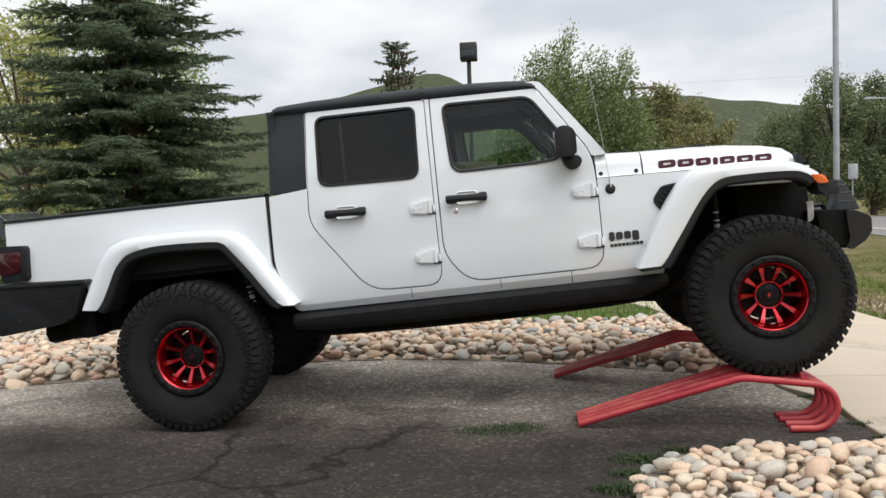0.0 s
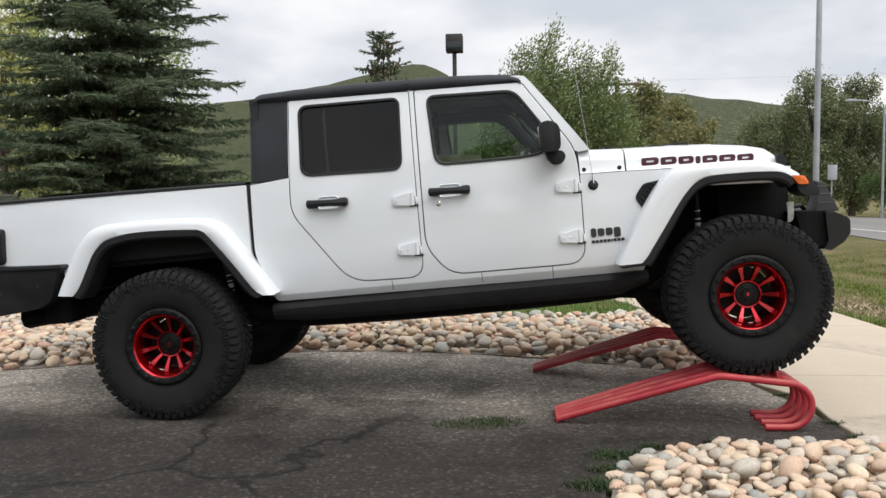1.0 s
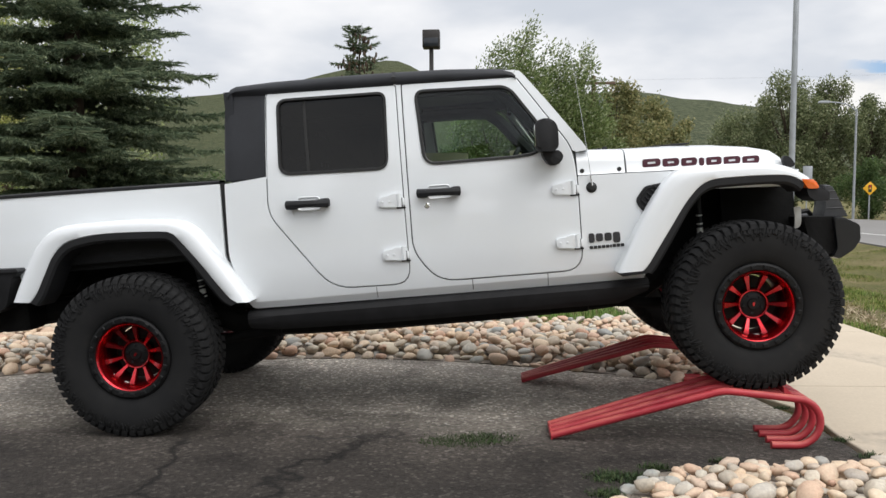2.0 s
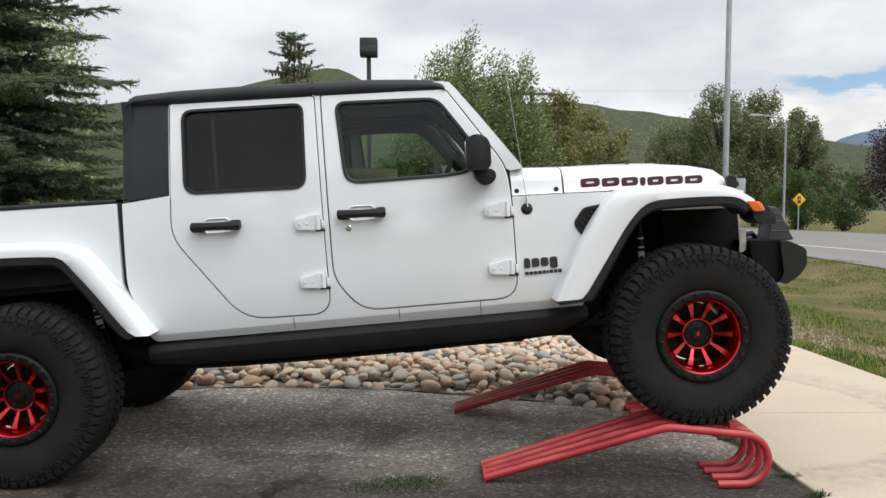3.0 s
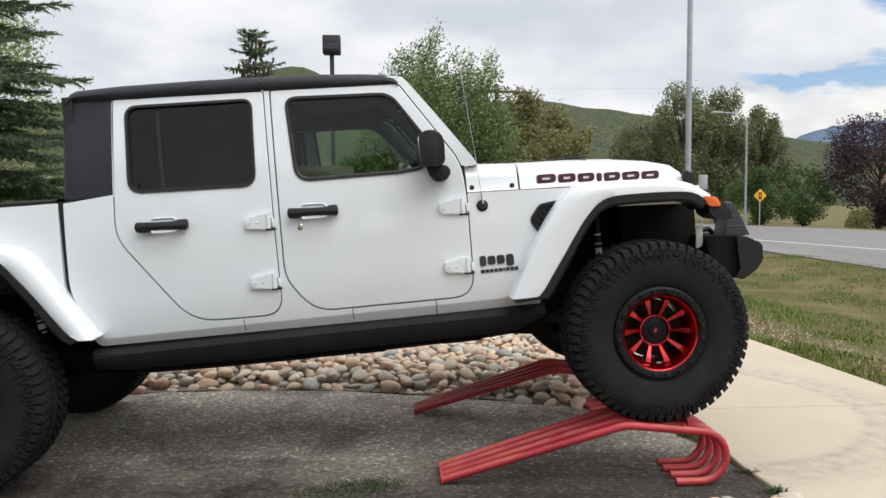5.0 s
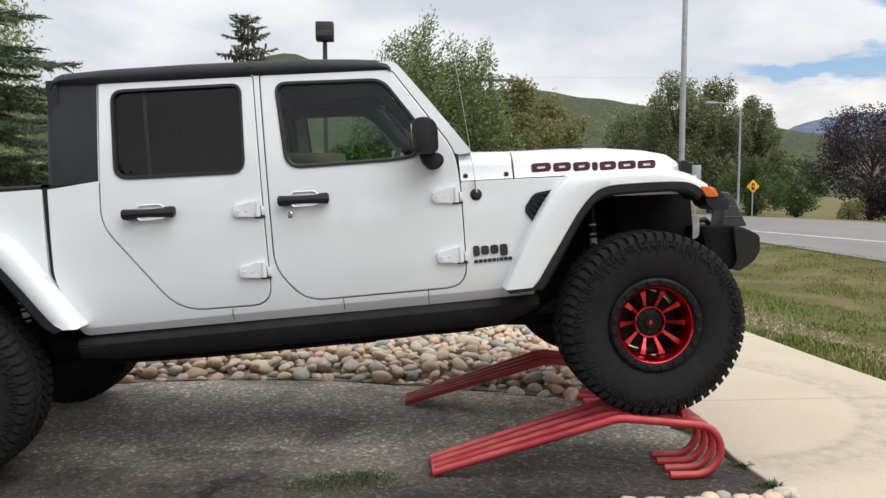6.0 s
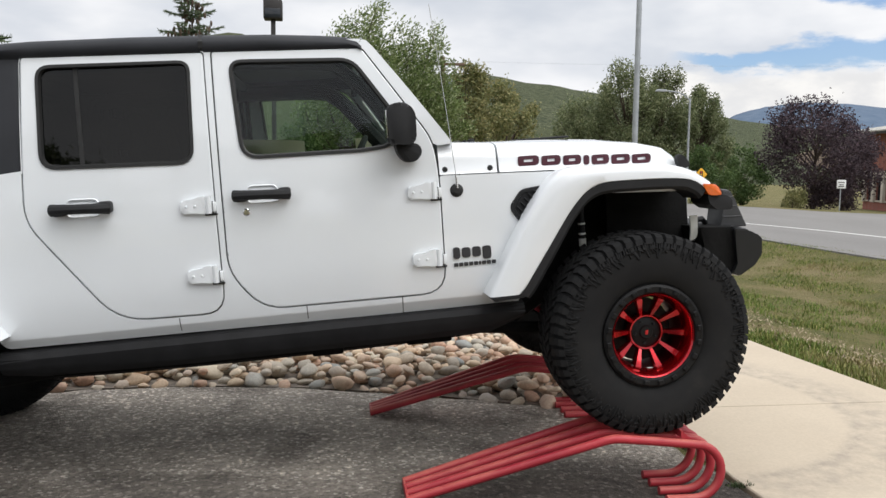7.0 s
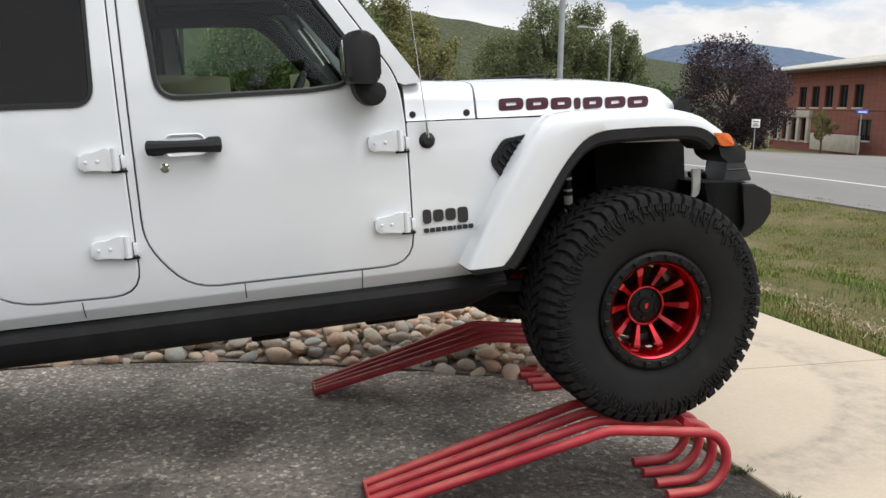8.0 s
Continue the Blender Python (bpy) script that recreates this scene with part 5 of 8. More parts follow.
def build_sills():
    for far in (False, True):
        f = (lambda y: 2 * CENTRE - y) if far else (lambda y: y)
        bm = bmesh.new()                 # rock slider
        prof = [(0.190, 0.184), (0.152, 0.172), (0.138, 0.145), (0.142, 0.122), (0.152, 0.075), (0.18, 0.046), (0.34, 0.042), (0.34, 0.17)]
        rows = loft(bm, [[(u, f(y), w if w > 0.1 else w + dz) for y, w in prof] for u, dz in ((0.63, 0.03), (0.80, 0.01), (1.4, 0.0), (2.3, 0.0), (2.78, 0.0), (2.95, 0.06))], True)
        bm.faces.new(rows[0])
        bm.faces.new(rows[-1][::-1])
        bmesh.ops.bevel(bm, geom=[e for e in bm.edges if abs(e.verts[0].co.x - e.verts[1].co.x) > 0.05], offset=0.012, segments=2, affect="EDGES", clamp_overlap=True)
        part("rock_slider", bm, SLIDER, truck, "black steel rock slider under the doors")
        bm = bmesh.new()                 # frame rail
        tube(bm, along([(-1.2, f(0.48), 0.20), (-0.5, f(0.48), 0.26), (0.2, f(0.48), 0.26), (0.6, f(0.48), 0.06), (2.7, f(0.48), 0.05), (3.1, f(0.50), 0.17), (3.8, f(0.52), 0.22)], 30), 0.075, 8)
        part("frame_rail", bm, UNDER, truck)
        for u, name, top in ((0.30, "rear_shock", (0.22, 0.46)), (3.29, "front_shock", (3.25, 0.62))):
            bm = bmesh.new()
            p0, p1 = Vector((u + (0.05 if u < 1 else 0.02), f(0.36), 0.0)), Vector((top[0] + 0.06, f(0.36), top[1]))
            tube(bm, [p0, p0.lerp(p1, 0.55)], 0.028, 12)
            tube(bm, [p0.lerp(p1, 0.55), p1], 0.016, 12)
            sh = part(name, bm, SATIN, truck, "black damper with a pale maker's band")
            for q0, q1 in ((0.58, 0.60), (0.63, 0.69), (0.72, 0.735), (0.80, 0.815)):
                bm = bmesh.new()
                tube(bm, [p0.lerp(p1, q0), p0.lerp(p1, q1)], 0.0185, 12)
                part("band", bm, CLEAR, sh)
            bm = bmesh.new()             # coil spring
            c = (0.0, f(0.52)) if u < 1 else (3.47, f(0.52))
            tube(bm, [(c[0] + 0.06 * math.cos(a), c[1] + 0.06 * math.sin(a), 0.06 + 0.30 * a / (12 * math.pi)) for a in np.linspace(0, 12 * math.pi, 90)], 0.010, 6)
            part("coil_spring", bm, UNDER, truck)
        # link arms
        bm = bmesh.new()
        tube(bm, [(0.03, f(0.42), -0.04), (0.75, f(0.42), 0.02)], 0.03, 10)
        part("lower_link", bm, UNDER, truck)
        bm = bmesh.new()
        tube(bm, [(3.45, f(0.42), -0.05), (2.75, f(0.42), 0.03)], 0.032, 10)
        part("lower_link", bm, UNDER, truck)
    for u in (0.0, 3.487):
        bm = bmesh.new()
        tube(bm, [(u, 0.22, 0), (u, 2 * CENTRE - 0.22, 0)], 0.05, 12)
        bmesh.ops.create_icosphere(bm, subdivisions=2, radius=0.15, matrix=Matrix.Translation((u, CENTRE + (0 if u < 1 else 0.25), 0)) @ Matrix.Diagonal((1.0, 0.8, 1, 1)))
        part("axle", bm, UNDER, truck, "black solid axle with differential")
    # tank, gearbox, skid plates, exhaust, prop shafts
    bm = bmesh.new()
    box(bm, (0.95, 0.55, -0.02), (1.75, 1.1, 0.22), 0.05)
    part("fuel_tank", bm, UNDER, truck)
    bm = bmesh.new()
    box(bm, (1.95, 0.55, -0.01), (2.65, 1.30, 0.26), 0.05)
    part("gearbox_skid", bm, UNDER, truck)
    bm = bmesh.new()
    tube(bm, [(0.70, 1.2, 0.12), (0.78, 1.2, 0.12), (1.4, 1.22, 0.12), (1.48, 1.22, 0.12)], [0.04, 0.10, 0.10, 0.04], 14)
    part("muffler", bm, UNDER, truck)
    bm = bmesh.new()
    tube(bm, [(0.1, 0.95, 0.03), (2.0, 0.95, 0.12)], 0.04, 10)
    tube(bm, [(2.5, 1.1, 0.10), (3.4, 1.15, 0.03)], 0.035, 10)
    part("prop_shaft", bm, UNDER, truck)
    bm = bmesh.new()                     # floor pan and engine block close the body from below
    box(bm, (0.60, 0.20, 0.20), (2.70, 2 * CENTRE - 0.20, 0.26))
    part("floor_pan", bm, UNDER, truck, smooth=False)
    bm = bmesh.new()
    box(bm, (2.70, 0.55, 0.15), (3.62, 1.29, 0.72), 0.05)
    part("engine_bay", bm, UNDER, truck)
    bm = bmesh.new()
    box(bm, (2.62, 0.18, 0.19), (2.70, 2 * CENTRE - 0.18, 0.90), 0.01)
    part("firewall", bm, UNDER, truck)
    # skid lips that show below the slider
    for u0, u1, w in ((1.95, 2.1, -0.012), (2.4, 2.62, -0.005)):
        bm = bmesh.new()
        box(bm, (u0, 0.30, w), (u1, 0.42, 0.06), 0.012)
        part("skid_bracket", bm, UNDER, truck)


build_sills()


def build_interior():
    for u, w0, name in ((0.98, 0.34, "rear_seat"), (1.58, 0.32, "front_seat")):
        for y in (0.52, 1.32):
            bm = bmesh.new()
            box(bm, (u, y - 0.24, w0), (u + 0.50, y + 0.24, w0 + 0.16), 0.05, 3)
            st = part(name, bm, SEAT, truck, "dark fabric seat")
            bm = bmesh.new()
            extrude_outline(bm, rounded([(u - 0.02, w0 + 0.1, 0.04), (u + 0.13, w0 + 0.1, 0.04), (u + 0.03, w0 + 0.68, 0.05), (u - 0.09, w0 + 0.68, 0.05)]), y - 0.23, y + 0.23, 0.03)
            part("backrest", bm, SEAT, st)
            bm = bmesh.new()
            extrude_outline(bm, rounded([(u - 0.085, w0 + 0.72, 0.03), (u + 0.01, w0 + 0.72, 0.03), (u - 0.005, w0 + 0.90, 0.04), (u - 0.10, w0 + 0.90, 0.04)]), y - 0.12, y + 0.12, 0.03)
            tube(bm, [(u - 0.03, y - 0.05, w0 + 0.62), (u - 0.035, y - 0.05, w0 + 0.74)], 0.008, 8)
            tube(bm, [(u - 0.03, y + 0.05, w0 + 0.62), (u - 0.035, y + 0.05, w0 + 0.74)], 0.008, 8)
            part("headrest", bm, SEAT, st)
    bm = bmesh.new()
    extrude_outline(bm, rounded([(2.40, 0.50, 0.05), (2.36, 0.78, 0.04), (2.40, 0.86, 0.04), (2.66, 0.92, 0.02), (2.66, 0.45, 0.02)]), 0.22, 1.62, 0.02)
    part("dashboard", bm, SEAT, truck, "dark dashboard")
    bm = bmesh.new()
    ring = Matrix.Translation((2.24, 1.32, 0.86)) @ Matrix.Rotation(radians(-62), 4, "Y")
    tube(bm, [ring @ Vector((0.19 * math.cos(a), 0.19 * math.sin(a), 0)) for a in np.linspace(0, 2 * math.pi, 33)], 0.016, 8, caps=False)
    for a in (0.3, math.pi - 0.3, -math.pi / 2):
        tube(bm, [ring @ Vector((0, 0, -0.02)), ring @ Vector((0.19 * math.cos(a), 0.19 * math.sin(a), 0))], 0.014, 8)
    tube(bm, [ring @ Vector((0, 0, -0.02)), (2.45, 1.32, 0.74)], 0.03, 10)
    part("steering_wheel", bm, SEAT, truck, "black steering wheel")
    bm = bmesh.new()
    for y in (0.30, 1.54):               # sport bar inside the cab
        tube(bm, along([(0.72, y, 0.6), (0.78, y, 1.34), (0.9, y, 1.38), (1.5, y, 1.37), (2.08, y, 1.345), (2.22, y, 1.29), (2.38, y, 1.10), (2.54, y, 0.90)] if y < 1 else [(0.72, y, 0.6), (0.78, y, 1.30), (0.9, y, 1.345), (1.5, y, 1.34), (2.06, y, 1.325), (2.20, y, 1.27), (2.34, y, 1.10), (2.50, y, 0.90)], 30), 0.03 if y < 1 else 0.045, 8)
        tube(bm, [(1.55, y, 0.35), (1.54, y, 1.35)], 0.035, 8)
    tube(bm, [(1.64, 0.3, 1.38), (1.64, 1.54, 1.38)], 0.03, 8)
    part("sport_bar", bm, SEAT, truck, "black padded sport bar")
    bm = bmesh.new()
    box(bm, (2.26, 0.82, 1.24), (2.29, 1.02, 1.31), 0.012)
    tube(bm, [(2.29, 0.92, 1.28), (2.36, 0.92, 1.33)], 0.01, 8)
    part("inside_mirror", bm, SEAT, truck)
    for y, pts in ((1.49, [(1.60, 0.93), (1.968, 0.93), (1.970, 1.037), (1.90, 1.050), (1.79, 1.058), (1.60, 1.075)]), (1.662, [(2.28, 0.94), (2.38, 0.94), (2.381, 1.042), (2.28, 1.036)])):
        bm = bmesh.new()
        extrude_outline(bm, pts, y, y + 0.003)
        part("paper_sheet", bm, SHEET, truck, "cream paper sheet by the far window", smooth=False)
    # bright streaks of light by the far pillar, built as white rods
    for du, dw in ((0.0, 0.0), (0.032, 0.010)):
        bm = bmesh.new()
        tube(bm, [(2.341 + du, 1.575, 1.256 + dw), (2.40 + du, 1.575, 1.163 + dw), (2.456 + du, 1.575, 1.070 + dw)], 0.005 if du else 0.0075, 8)
        part("pillar_trim", bm, CLEAR, truck, "white rod standing for a streak of light at the windscreen pillar")
    bm = bmesh.new()
    box(bm, (0.75, 0.28, 1.405), (2.25, 1.56, 1.435), 0.008)
    part("headliner", bm, LINER, truck, "dark grey headliner")


build_interior()


def build_mirror(far):
    def flip(b):
        if far:
            for v in b.verts:
                v.co.y = 2 * CENTRE - v.co.y
        return b
    bm = bmesh.new()
    extrude_outline(bm, rounded([(2.368, 1.112, 0.035), (2.455, 1.122, 0.04), (2.492, 1.075, 0.05), (2.488, 0.955, 0.03), (2.46, 0.938, 0.02), (2.374, 0.948, 0.02)]), -0.05, 0.115, 0.02)
    m = part("door_mirror", flip(bm), BLACK, truck, "black plastic door mirror")
    bm = bmesh.new()
    extrude_outline(bm, rounded([(2.40, 0.95, 0.01), (2.50, 0.945, 0.02), (2.520, 0.91, 0.03), (2.495, 0.868, 0.03), (2.445, 0.862, 0.03), (2.41, 0.90, 0.03)]), 0.03, 0.16, 0.018)
    part("mirror_foot", flip(bm), BLACK, m)
    bm = bmesh.new()
    box(bm, (2.3655, -0.025, 0.975), (2.372, 0.09, 1.09), 0.002)
    part("mirror_glass", flip(bm), CHROME, m, "mirror glass")


build_mirror(False)
build_mirror(True)


def build_trim():
    # antenna with rubber base and thin whip
    bm = bmesh.new()
    revolve(bm, [(0.0, -0.022), (0.014, -0.022), (0.022, -0.014), (0.030, -0.010), (0.032, 0.004)], 20)
    for v in bm.verts:
        v.co += Vector((2.668, 0.134, 0.723))
    ant = part("antenna", bm, SEAL, truck, "thin whip antenna on a round black base")
    bm = bmesh.new()
    tube(bm, [(2.670, 0.115, 0.733), (2.668, 0.113, 0.79)], 0.006, 8)
    tube(bm, [(2.668, 0.113, 0.79), (2.638, 0.10, 1.14), (2.600, 0.085, 1.54)], [0.0022, 0.0018, 0.0015], 6)
    part("whip", bm, CHROME, ant)
    # fender vent
    bm = bmesh.new()
    vent = rounded([(2.906, 0.625, 0.03), (2.965, 0.700, 0.02), (3.075, 0.712, 0.02), (2.955, 0.552, 0.02)])
    sy = lambda u, w: side(u, w)
    loft(bm, [[(u, sy(u, w) - 0.001, w) for u, w in grown(vent, 0.004)], [(u, sy(u, w) - 0.010, w) for u, w in grown(vent, 0.002)], [(u, sy(u, w) - 0.010, w) for u, w in grown(vent, -0.012)], [(u, sy(u, w) - 0.002, w) for u, w in grown(vent, -0.016)]], True)
    bm.faces.new([bm.verts.new((u, sy(u, w) - 0.003, w)) for u, w in grown(vent, -0.014)])
    v = part("fender_vent", bm, SATIN, truck, "black slanted fender vent")
    for k in range(6):
        bm = bmesh.new()
        t = k / 5
        a = Vector((2.935 + 0.09 * t, 0, 0.585 + 0.095 * t))
        tube(bm, [(a.x - 0.012, 0.124, a.z + 0.022), (a.x + 0.02, 0.124, a.z - 0.012)], 0.004, 6)
        part("slat", bm, BLACK, v)
    # hood decal and fender badge: plain blocks in the maker's colours
    x = 2.968
    for wd in (0.116, 0.108, 0.104, 0.042, 0.104, 0.112, 0.114):
        bm = bmesh.new()
        h = 0.045
        def hs(u, _w):
            return float(np.interp(u, [2.876, 3.05, 3.25, 3.45, 3.62, 3.74], [0.159, 0.185, 0.215, 0.255, 0.290, 0.315]))
        wl0 = 0.808 - 0.039 * (x - 2.968) / 0.70
        o = rounded([(x, wl0, 0.012), (x + wd - 0.012, wl0 - 0.001, 0.02), (x + wd - 0.010, wl0 + h, 0.02), (x + 0.002, wl0 + h + 0.001, 0.012)], 3)
        inner = rounded([(x + 0.030, wl0 + 0.017, 0.003), (x + wd - 0.040, wl0 + 0.017, 0.003), (x + wd - 0.040, wl0 + h - 0.016, 0.003), (x + 0.030, wl0 + h - 0.016, 0.003)], 3) if wd > 0.06 else None
        b2 = panel(o, [inner] if inner else [], surf=lambda u, w: hs(u, w) + 0.0065 + (0.10 * (w - 0.83) if w > 0.83 else 0), lift=0.007, thick=0.004, rim=0, grid=0.05)
        bm.free()
        part("hood_decal", b2, DECAL, truck, "maroon hood lettering block")
        x += wd
    x = 2.630
    for wd, lo, hi in ((0.040, 0.412, 0.466), (0.048, 0.416, 0.462), (0.048, 0.416, 0.462), (0.048, 0.402, 0.462)):
        o = rounded([(x, lo, 0.012), (x + wd - 0.008, lo, 0.014), (x + wd - 0.008, hi, 0.014), (x, hi, 0.012)], 3)
        part("fender_badge", panel(o, surf=side, lift=0.006, thick=0.006, rim=0, grid=0.1), BADGE, truck, "dark maker's badge block")
        x += wd
    x = 2.631
    for k in range(9):
        wd = 0.023 if k not in (5,) else 0.014
        o = rounded([(x, 0.377, 0.003), (x + wd - 0.004, 0.377, 0.003), (x + wd - 0.004, 0.394, 0.003), (x, 0.394, 0.003)], 2)
        part("model_badge", panel(o, surf=side, lift=0.005, thick=0.005, rim=0, grid=0.1), BADGE, truck, "dark model badge block")
        x += wd
    # sill joints
    for u in (1.40, 1.955):
        bm = bmesh.new()
        loft(bm, [[(u - 0.0018, side(u, w) - 0.0012, w), (u + 0.0018, side(u, w) - 0.0012, w)] for w in (0.20, 0.226, 0.232, 0.238, 0.262)])
        part("sill_joint", bm, SEAL, truck, smooth=False)


build_trim()


# ---------- wheels ----------
def build_wheel():
    rng = random.Random(11)
    hub = new("wheel")
    hub.parent = truck
    bm = bmesh.new()
    prof = [(0.222, 0.03), (0.236, 0.004), (0.255, -0.012), (0.29, -0.024), (0.34, -0.032), (0.385, -0.032), (0.418, -0.022), (0.440, -0.002), (0.452, 0.03), (0.456, 0.145), (0.452, 0.26), (0.440, 0.292), (0.418, 0.312), (0.36, 0.322), (0.29, 0.314), (0.236, 0.286), (0.222, 0.26)]
    revolve(bm, prof, 96)
    tyre = part("tyre", bm, TYRE, hub, "large mud-terrain off-road tyre", angle=60)

    def block(bm, a0, a1, rows):
        """A lug between two angles; rows of (r, y, skew) from the outer side inwards."""
        ring0 = [bm.verts.new((r * math.cos(a0 + s), y, r * math.sin(a0 + s))) for r, y, s in rows]
        ring1 = [bm.verts.new((r * math.cos(a1 + s), y, r * math.sin(a1 + s))) for r, y, s in rows]
        n = len(rows)
        for j in range(n):
            bm.faces.new((ring0[j], ring0[(j + 1) % n], ring1[(j + 1) % n], ring1[j]))
        bm.faces.new(ring0[::-1])
        bm.faces.new(ring1)

    bm = bmesh.new()
    N = 58
    st = 2 * math.pi / N
    for k in range(N):
        a = k * st
        long = k % 2 == 0
        for sgn in (0, 1):
            f = (lambda y: y) if sgn == 0 else (lambda y: 0.29 - y)
            o = a + (st * 0.5 if sgn else 0)
            lo = 0.412 if long else 0.422
            block(bm, o, o + st * 0.66, [(lo, f(-0.024), 0.02), (0.425, f(-0.030), 0.01), (0.450, f(-0.020), 0), (0.463, f(0.004), 0), (0.4655, f(0.075 if long else 0.06), 0.03), (0.440, f(0.075 if long else 0.06), 0.03)])
            block(bm, o + st * 0.1, o + st * 0.72, [(0.440, f(0.088), -0.03), (0.4665, f(0.088), -0.03), (0.467, f(0.138), 0.04), (0.440, f(0.138), 0.04)])
            # ragged ribs running down the sidewall
            for q in range(4):
                b = o + st * (0.05 + 0.24 * q) + rng.uniform(-0.008, 0.008)
                ln = rng.uniform(0.355, 0.402)
                sk = rng.uniform(-0.05, 0.05)
                block(bm, b, b + rng.uniform(0.008, 0.016), [(ln, f(-0.0335), sk), (ln + 0.006, f(-0.038), sk), (0.405, f(-0.036), 0.01), (0.43, f(-0.026), 0), (0.43, f(-0.010), 0), (0.40, f(-0.022), 0.01)])
    part("tread", bm, TYRE, tyre, "chunky tread lugs", smooth=False)

    bm = bmesh.new()                     # red barrel and lip
    revolve(bm, [(0.198, -0.004), (0.193, -0.009), (0.187, -0.004), (0.181, 0.012), (0.174, 0.040), (0.169, 0.068), (0.180, 0.070), (0.200, 0.02)], 72, closed=True)
    rim = part("rim", bm, RED, hub, "candy red alloy rim", angle=45)
    bm = bmesh.new()                     # barrel behind the lip, its shade painted in as darker red
    revolve(bm, [(0.1685, 0.068), (0.162, 0.12), (0.160, 0.20), (0.19, 0.27), (0.215, 0.285), (0.215, 0.03), (0.182, 0.070)], 72, closed=True)
    part("barrel", bm, BARREL, hub, "red inner barrel, coloured dark for shade", angle=45)
    bm = bmesh.new()                     # bolted ring
    revolve(bm, [(0.195, 0.002), (0.197, -0.010), (0.202, -0.016), (0.226, -0.018), (0.236, -0.012), (0.240, 0.0), (0.236, 0.02), (0.20, 0.02)], 72, closed=True)
    ring = part("lock_ring", bm, RING, hub, "black bolted rim ring", angle=30)
    bolt = None
    for k in range(20):
        a = 2 * math.pi * (k + 0.5) / 20
        if bolt is None:
            bm = bmesh.new()
            box(bm, (-0.014, -0.0085, -0.012), (0.014, 0.002, 0.012), 0.004, 1)
            bolt = part("lug_pad", bm, RING, ring, smooth=False)
            ob = bolt
        else:
            ob = new("lug_pad", bolt.data)
            ob.parent = ring
        ob.matrix_basis = Matrix.Rotation(-a, 4, "Y") @ Matrix.Translation((0.216, -0.019, 0)) @ Matrix.Rotation(radians(90), 4, "Y")
    # ten tapered spokes, running back from the rim to a deep-set hub
    spoke = None
    for k in range(10):
        a = 2 * math.pi * k / 10 + radians(18)
        if spoke is None:
            bm = bmesh.new()
            secs = []
            for r, hw, y0, y1 in ((0.076, 0.0088, 0.088, 0.125), (0.095, 0.0098, 0.078, 0.122), (0.13, 0.0130, 0.059, 0.114), (0.158, 0.0175, 0.044, 0.105), (0.168, 0.0165, 0.042, 0.098), (0.175, 0.0110, 0.052, 0.090)):
                secs.append([(r, y1, -hw * 0.6), (r, y0 + 0.014, -hw * 1.12), (r, y0, -hw * 0.78), (r, y0, hw * 0.78), (r, y0 + 0.014, hw * 1.12), (r, y1, hw * 0.6)])
            rows = loft(bm, secs, True)
            bm.faces.new(rows[0][::-1])
            bm.faces.new(rows[-1])
            spoke = part("spoke", bm, RED, rim, angle=20)
            ob = spoke
        else:
            ob = new("spoke", spoke.data)
            ob.parent = rim
        ob.matrix_basis = Matrix.Rotation(-a, 4, "Y")
    bm = bmesh.new()
    revolve(bm, [(0.071, 0.096), (0.073, 0.082), (0.080, 0.080), (0.086, 0.088), (0.090, 0.12), (0.05, 0.135)], 48, closed=True)
    part("hub_ring", bm, RED, rim, "red hub ring", angle=30)
    bm = bmesh.new()
    revolve(bm, [(0.0, 0.076), (0.028, 0.076), (0.034, 0.085), (0.056, 0.090), (0.071, 0.096), (0.073, 0.12), (0.0, 0.12)], 32)
    cap = part("hub_cap", bm, RING, hub, "black hub cap with a small red emblem", angle=30)
    bm = bmesh.new()
    extrude_outline(bm, rounded([(-0.010, -0.008, 0.004), (-0.004, 0.011, 0.004), (0.011, 0.010, 0.004), (0.006, -0.002, 0.004), (0.002, -0.011, 0.004)], 3), 0.073, 0.077, 0.0)
    part("emblem", bm, RED, cap, "small red emblem", smooth=False)
    for k in range(5):
        a = 2 * math.pi * k / 5 + 0.5
        bm = bmesh.new()
        revolve(bm, [(0.0, -0.005), (0.006, -0.005), (0.007, -0.001), (0.007, 0.02)], 6)
        for v in bm.verts:
            v.co += Vector((0.052 * math.cos(a), 0.085, 0.052 * math.sin(a)))
        part("wheel_nut", bm, SATIN, cap, smooth=False)
    bm = bmesh.new()
    revolve(bm, [(0.06, 0.17), (0.150, 0.17), (0.153, 0.174), (0.153, 0.195), (0.06, 0.20)], 48)
    part("brake_disc", bm, STEEL, hub, "dull steel brake disc")
    bm = bmesh.new()
    revolve(bm, [(0.0, 0.125), (0.075, 0.125), (0.08, 0.19), (0.0, 0.22)], 32)
    part("axle_hub", bm, UNDER, hub)
    for a in (2.14, -1.88, -2.34):       # balance weights
        bm = bmesh.new()
        loft(bm, [[(0.1660 * math.cos(q), y, 0.1660 * math.sin(q)) for q in np.linspace(a, a + 0.15, 6)] for y in (0.054, 0.076)])
        part("balance_weight", bm, CLEAR, rim, "pale stick-on balance weight", smooth=False)
    return hub


wheel = build_wheel()
wheel.matrix_basis = pose(-0.010, -0.050, 0.004, 0, 9, 0) @ Matrix.Diagonal((0.995, 1.0, 0.995, 1))


def copy_part(ob, parent, m):
    """A copy of a part with its pieces, that shares the meshes."""
    c = ob.copy()
    scene.collection.objects.link(c)
    c.parent = parent
    c.matrix_basis = m
    for k in ob.children:
        copy_part(k, c, k.matrix_basis.copy())
    return c


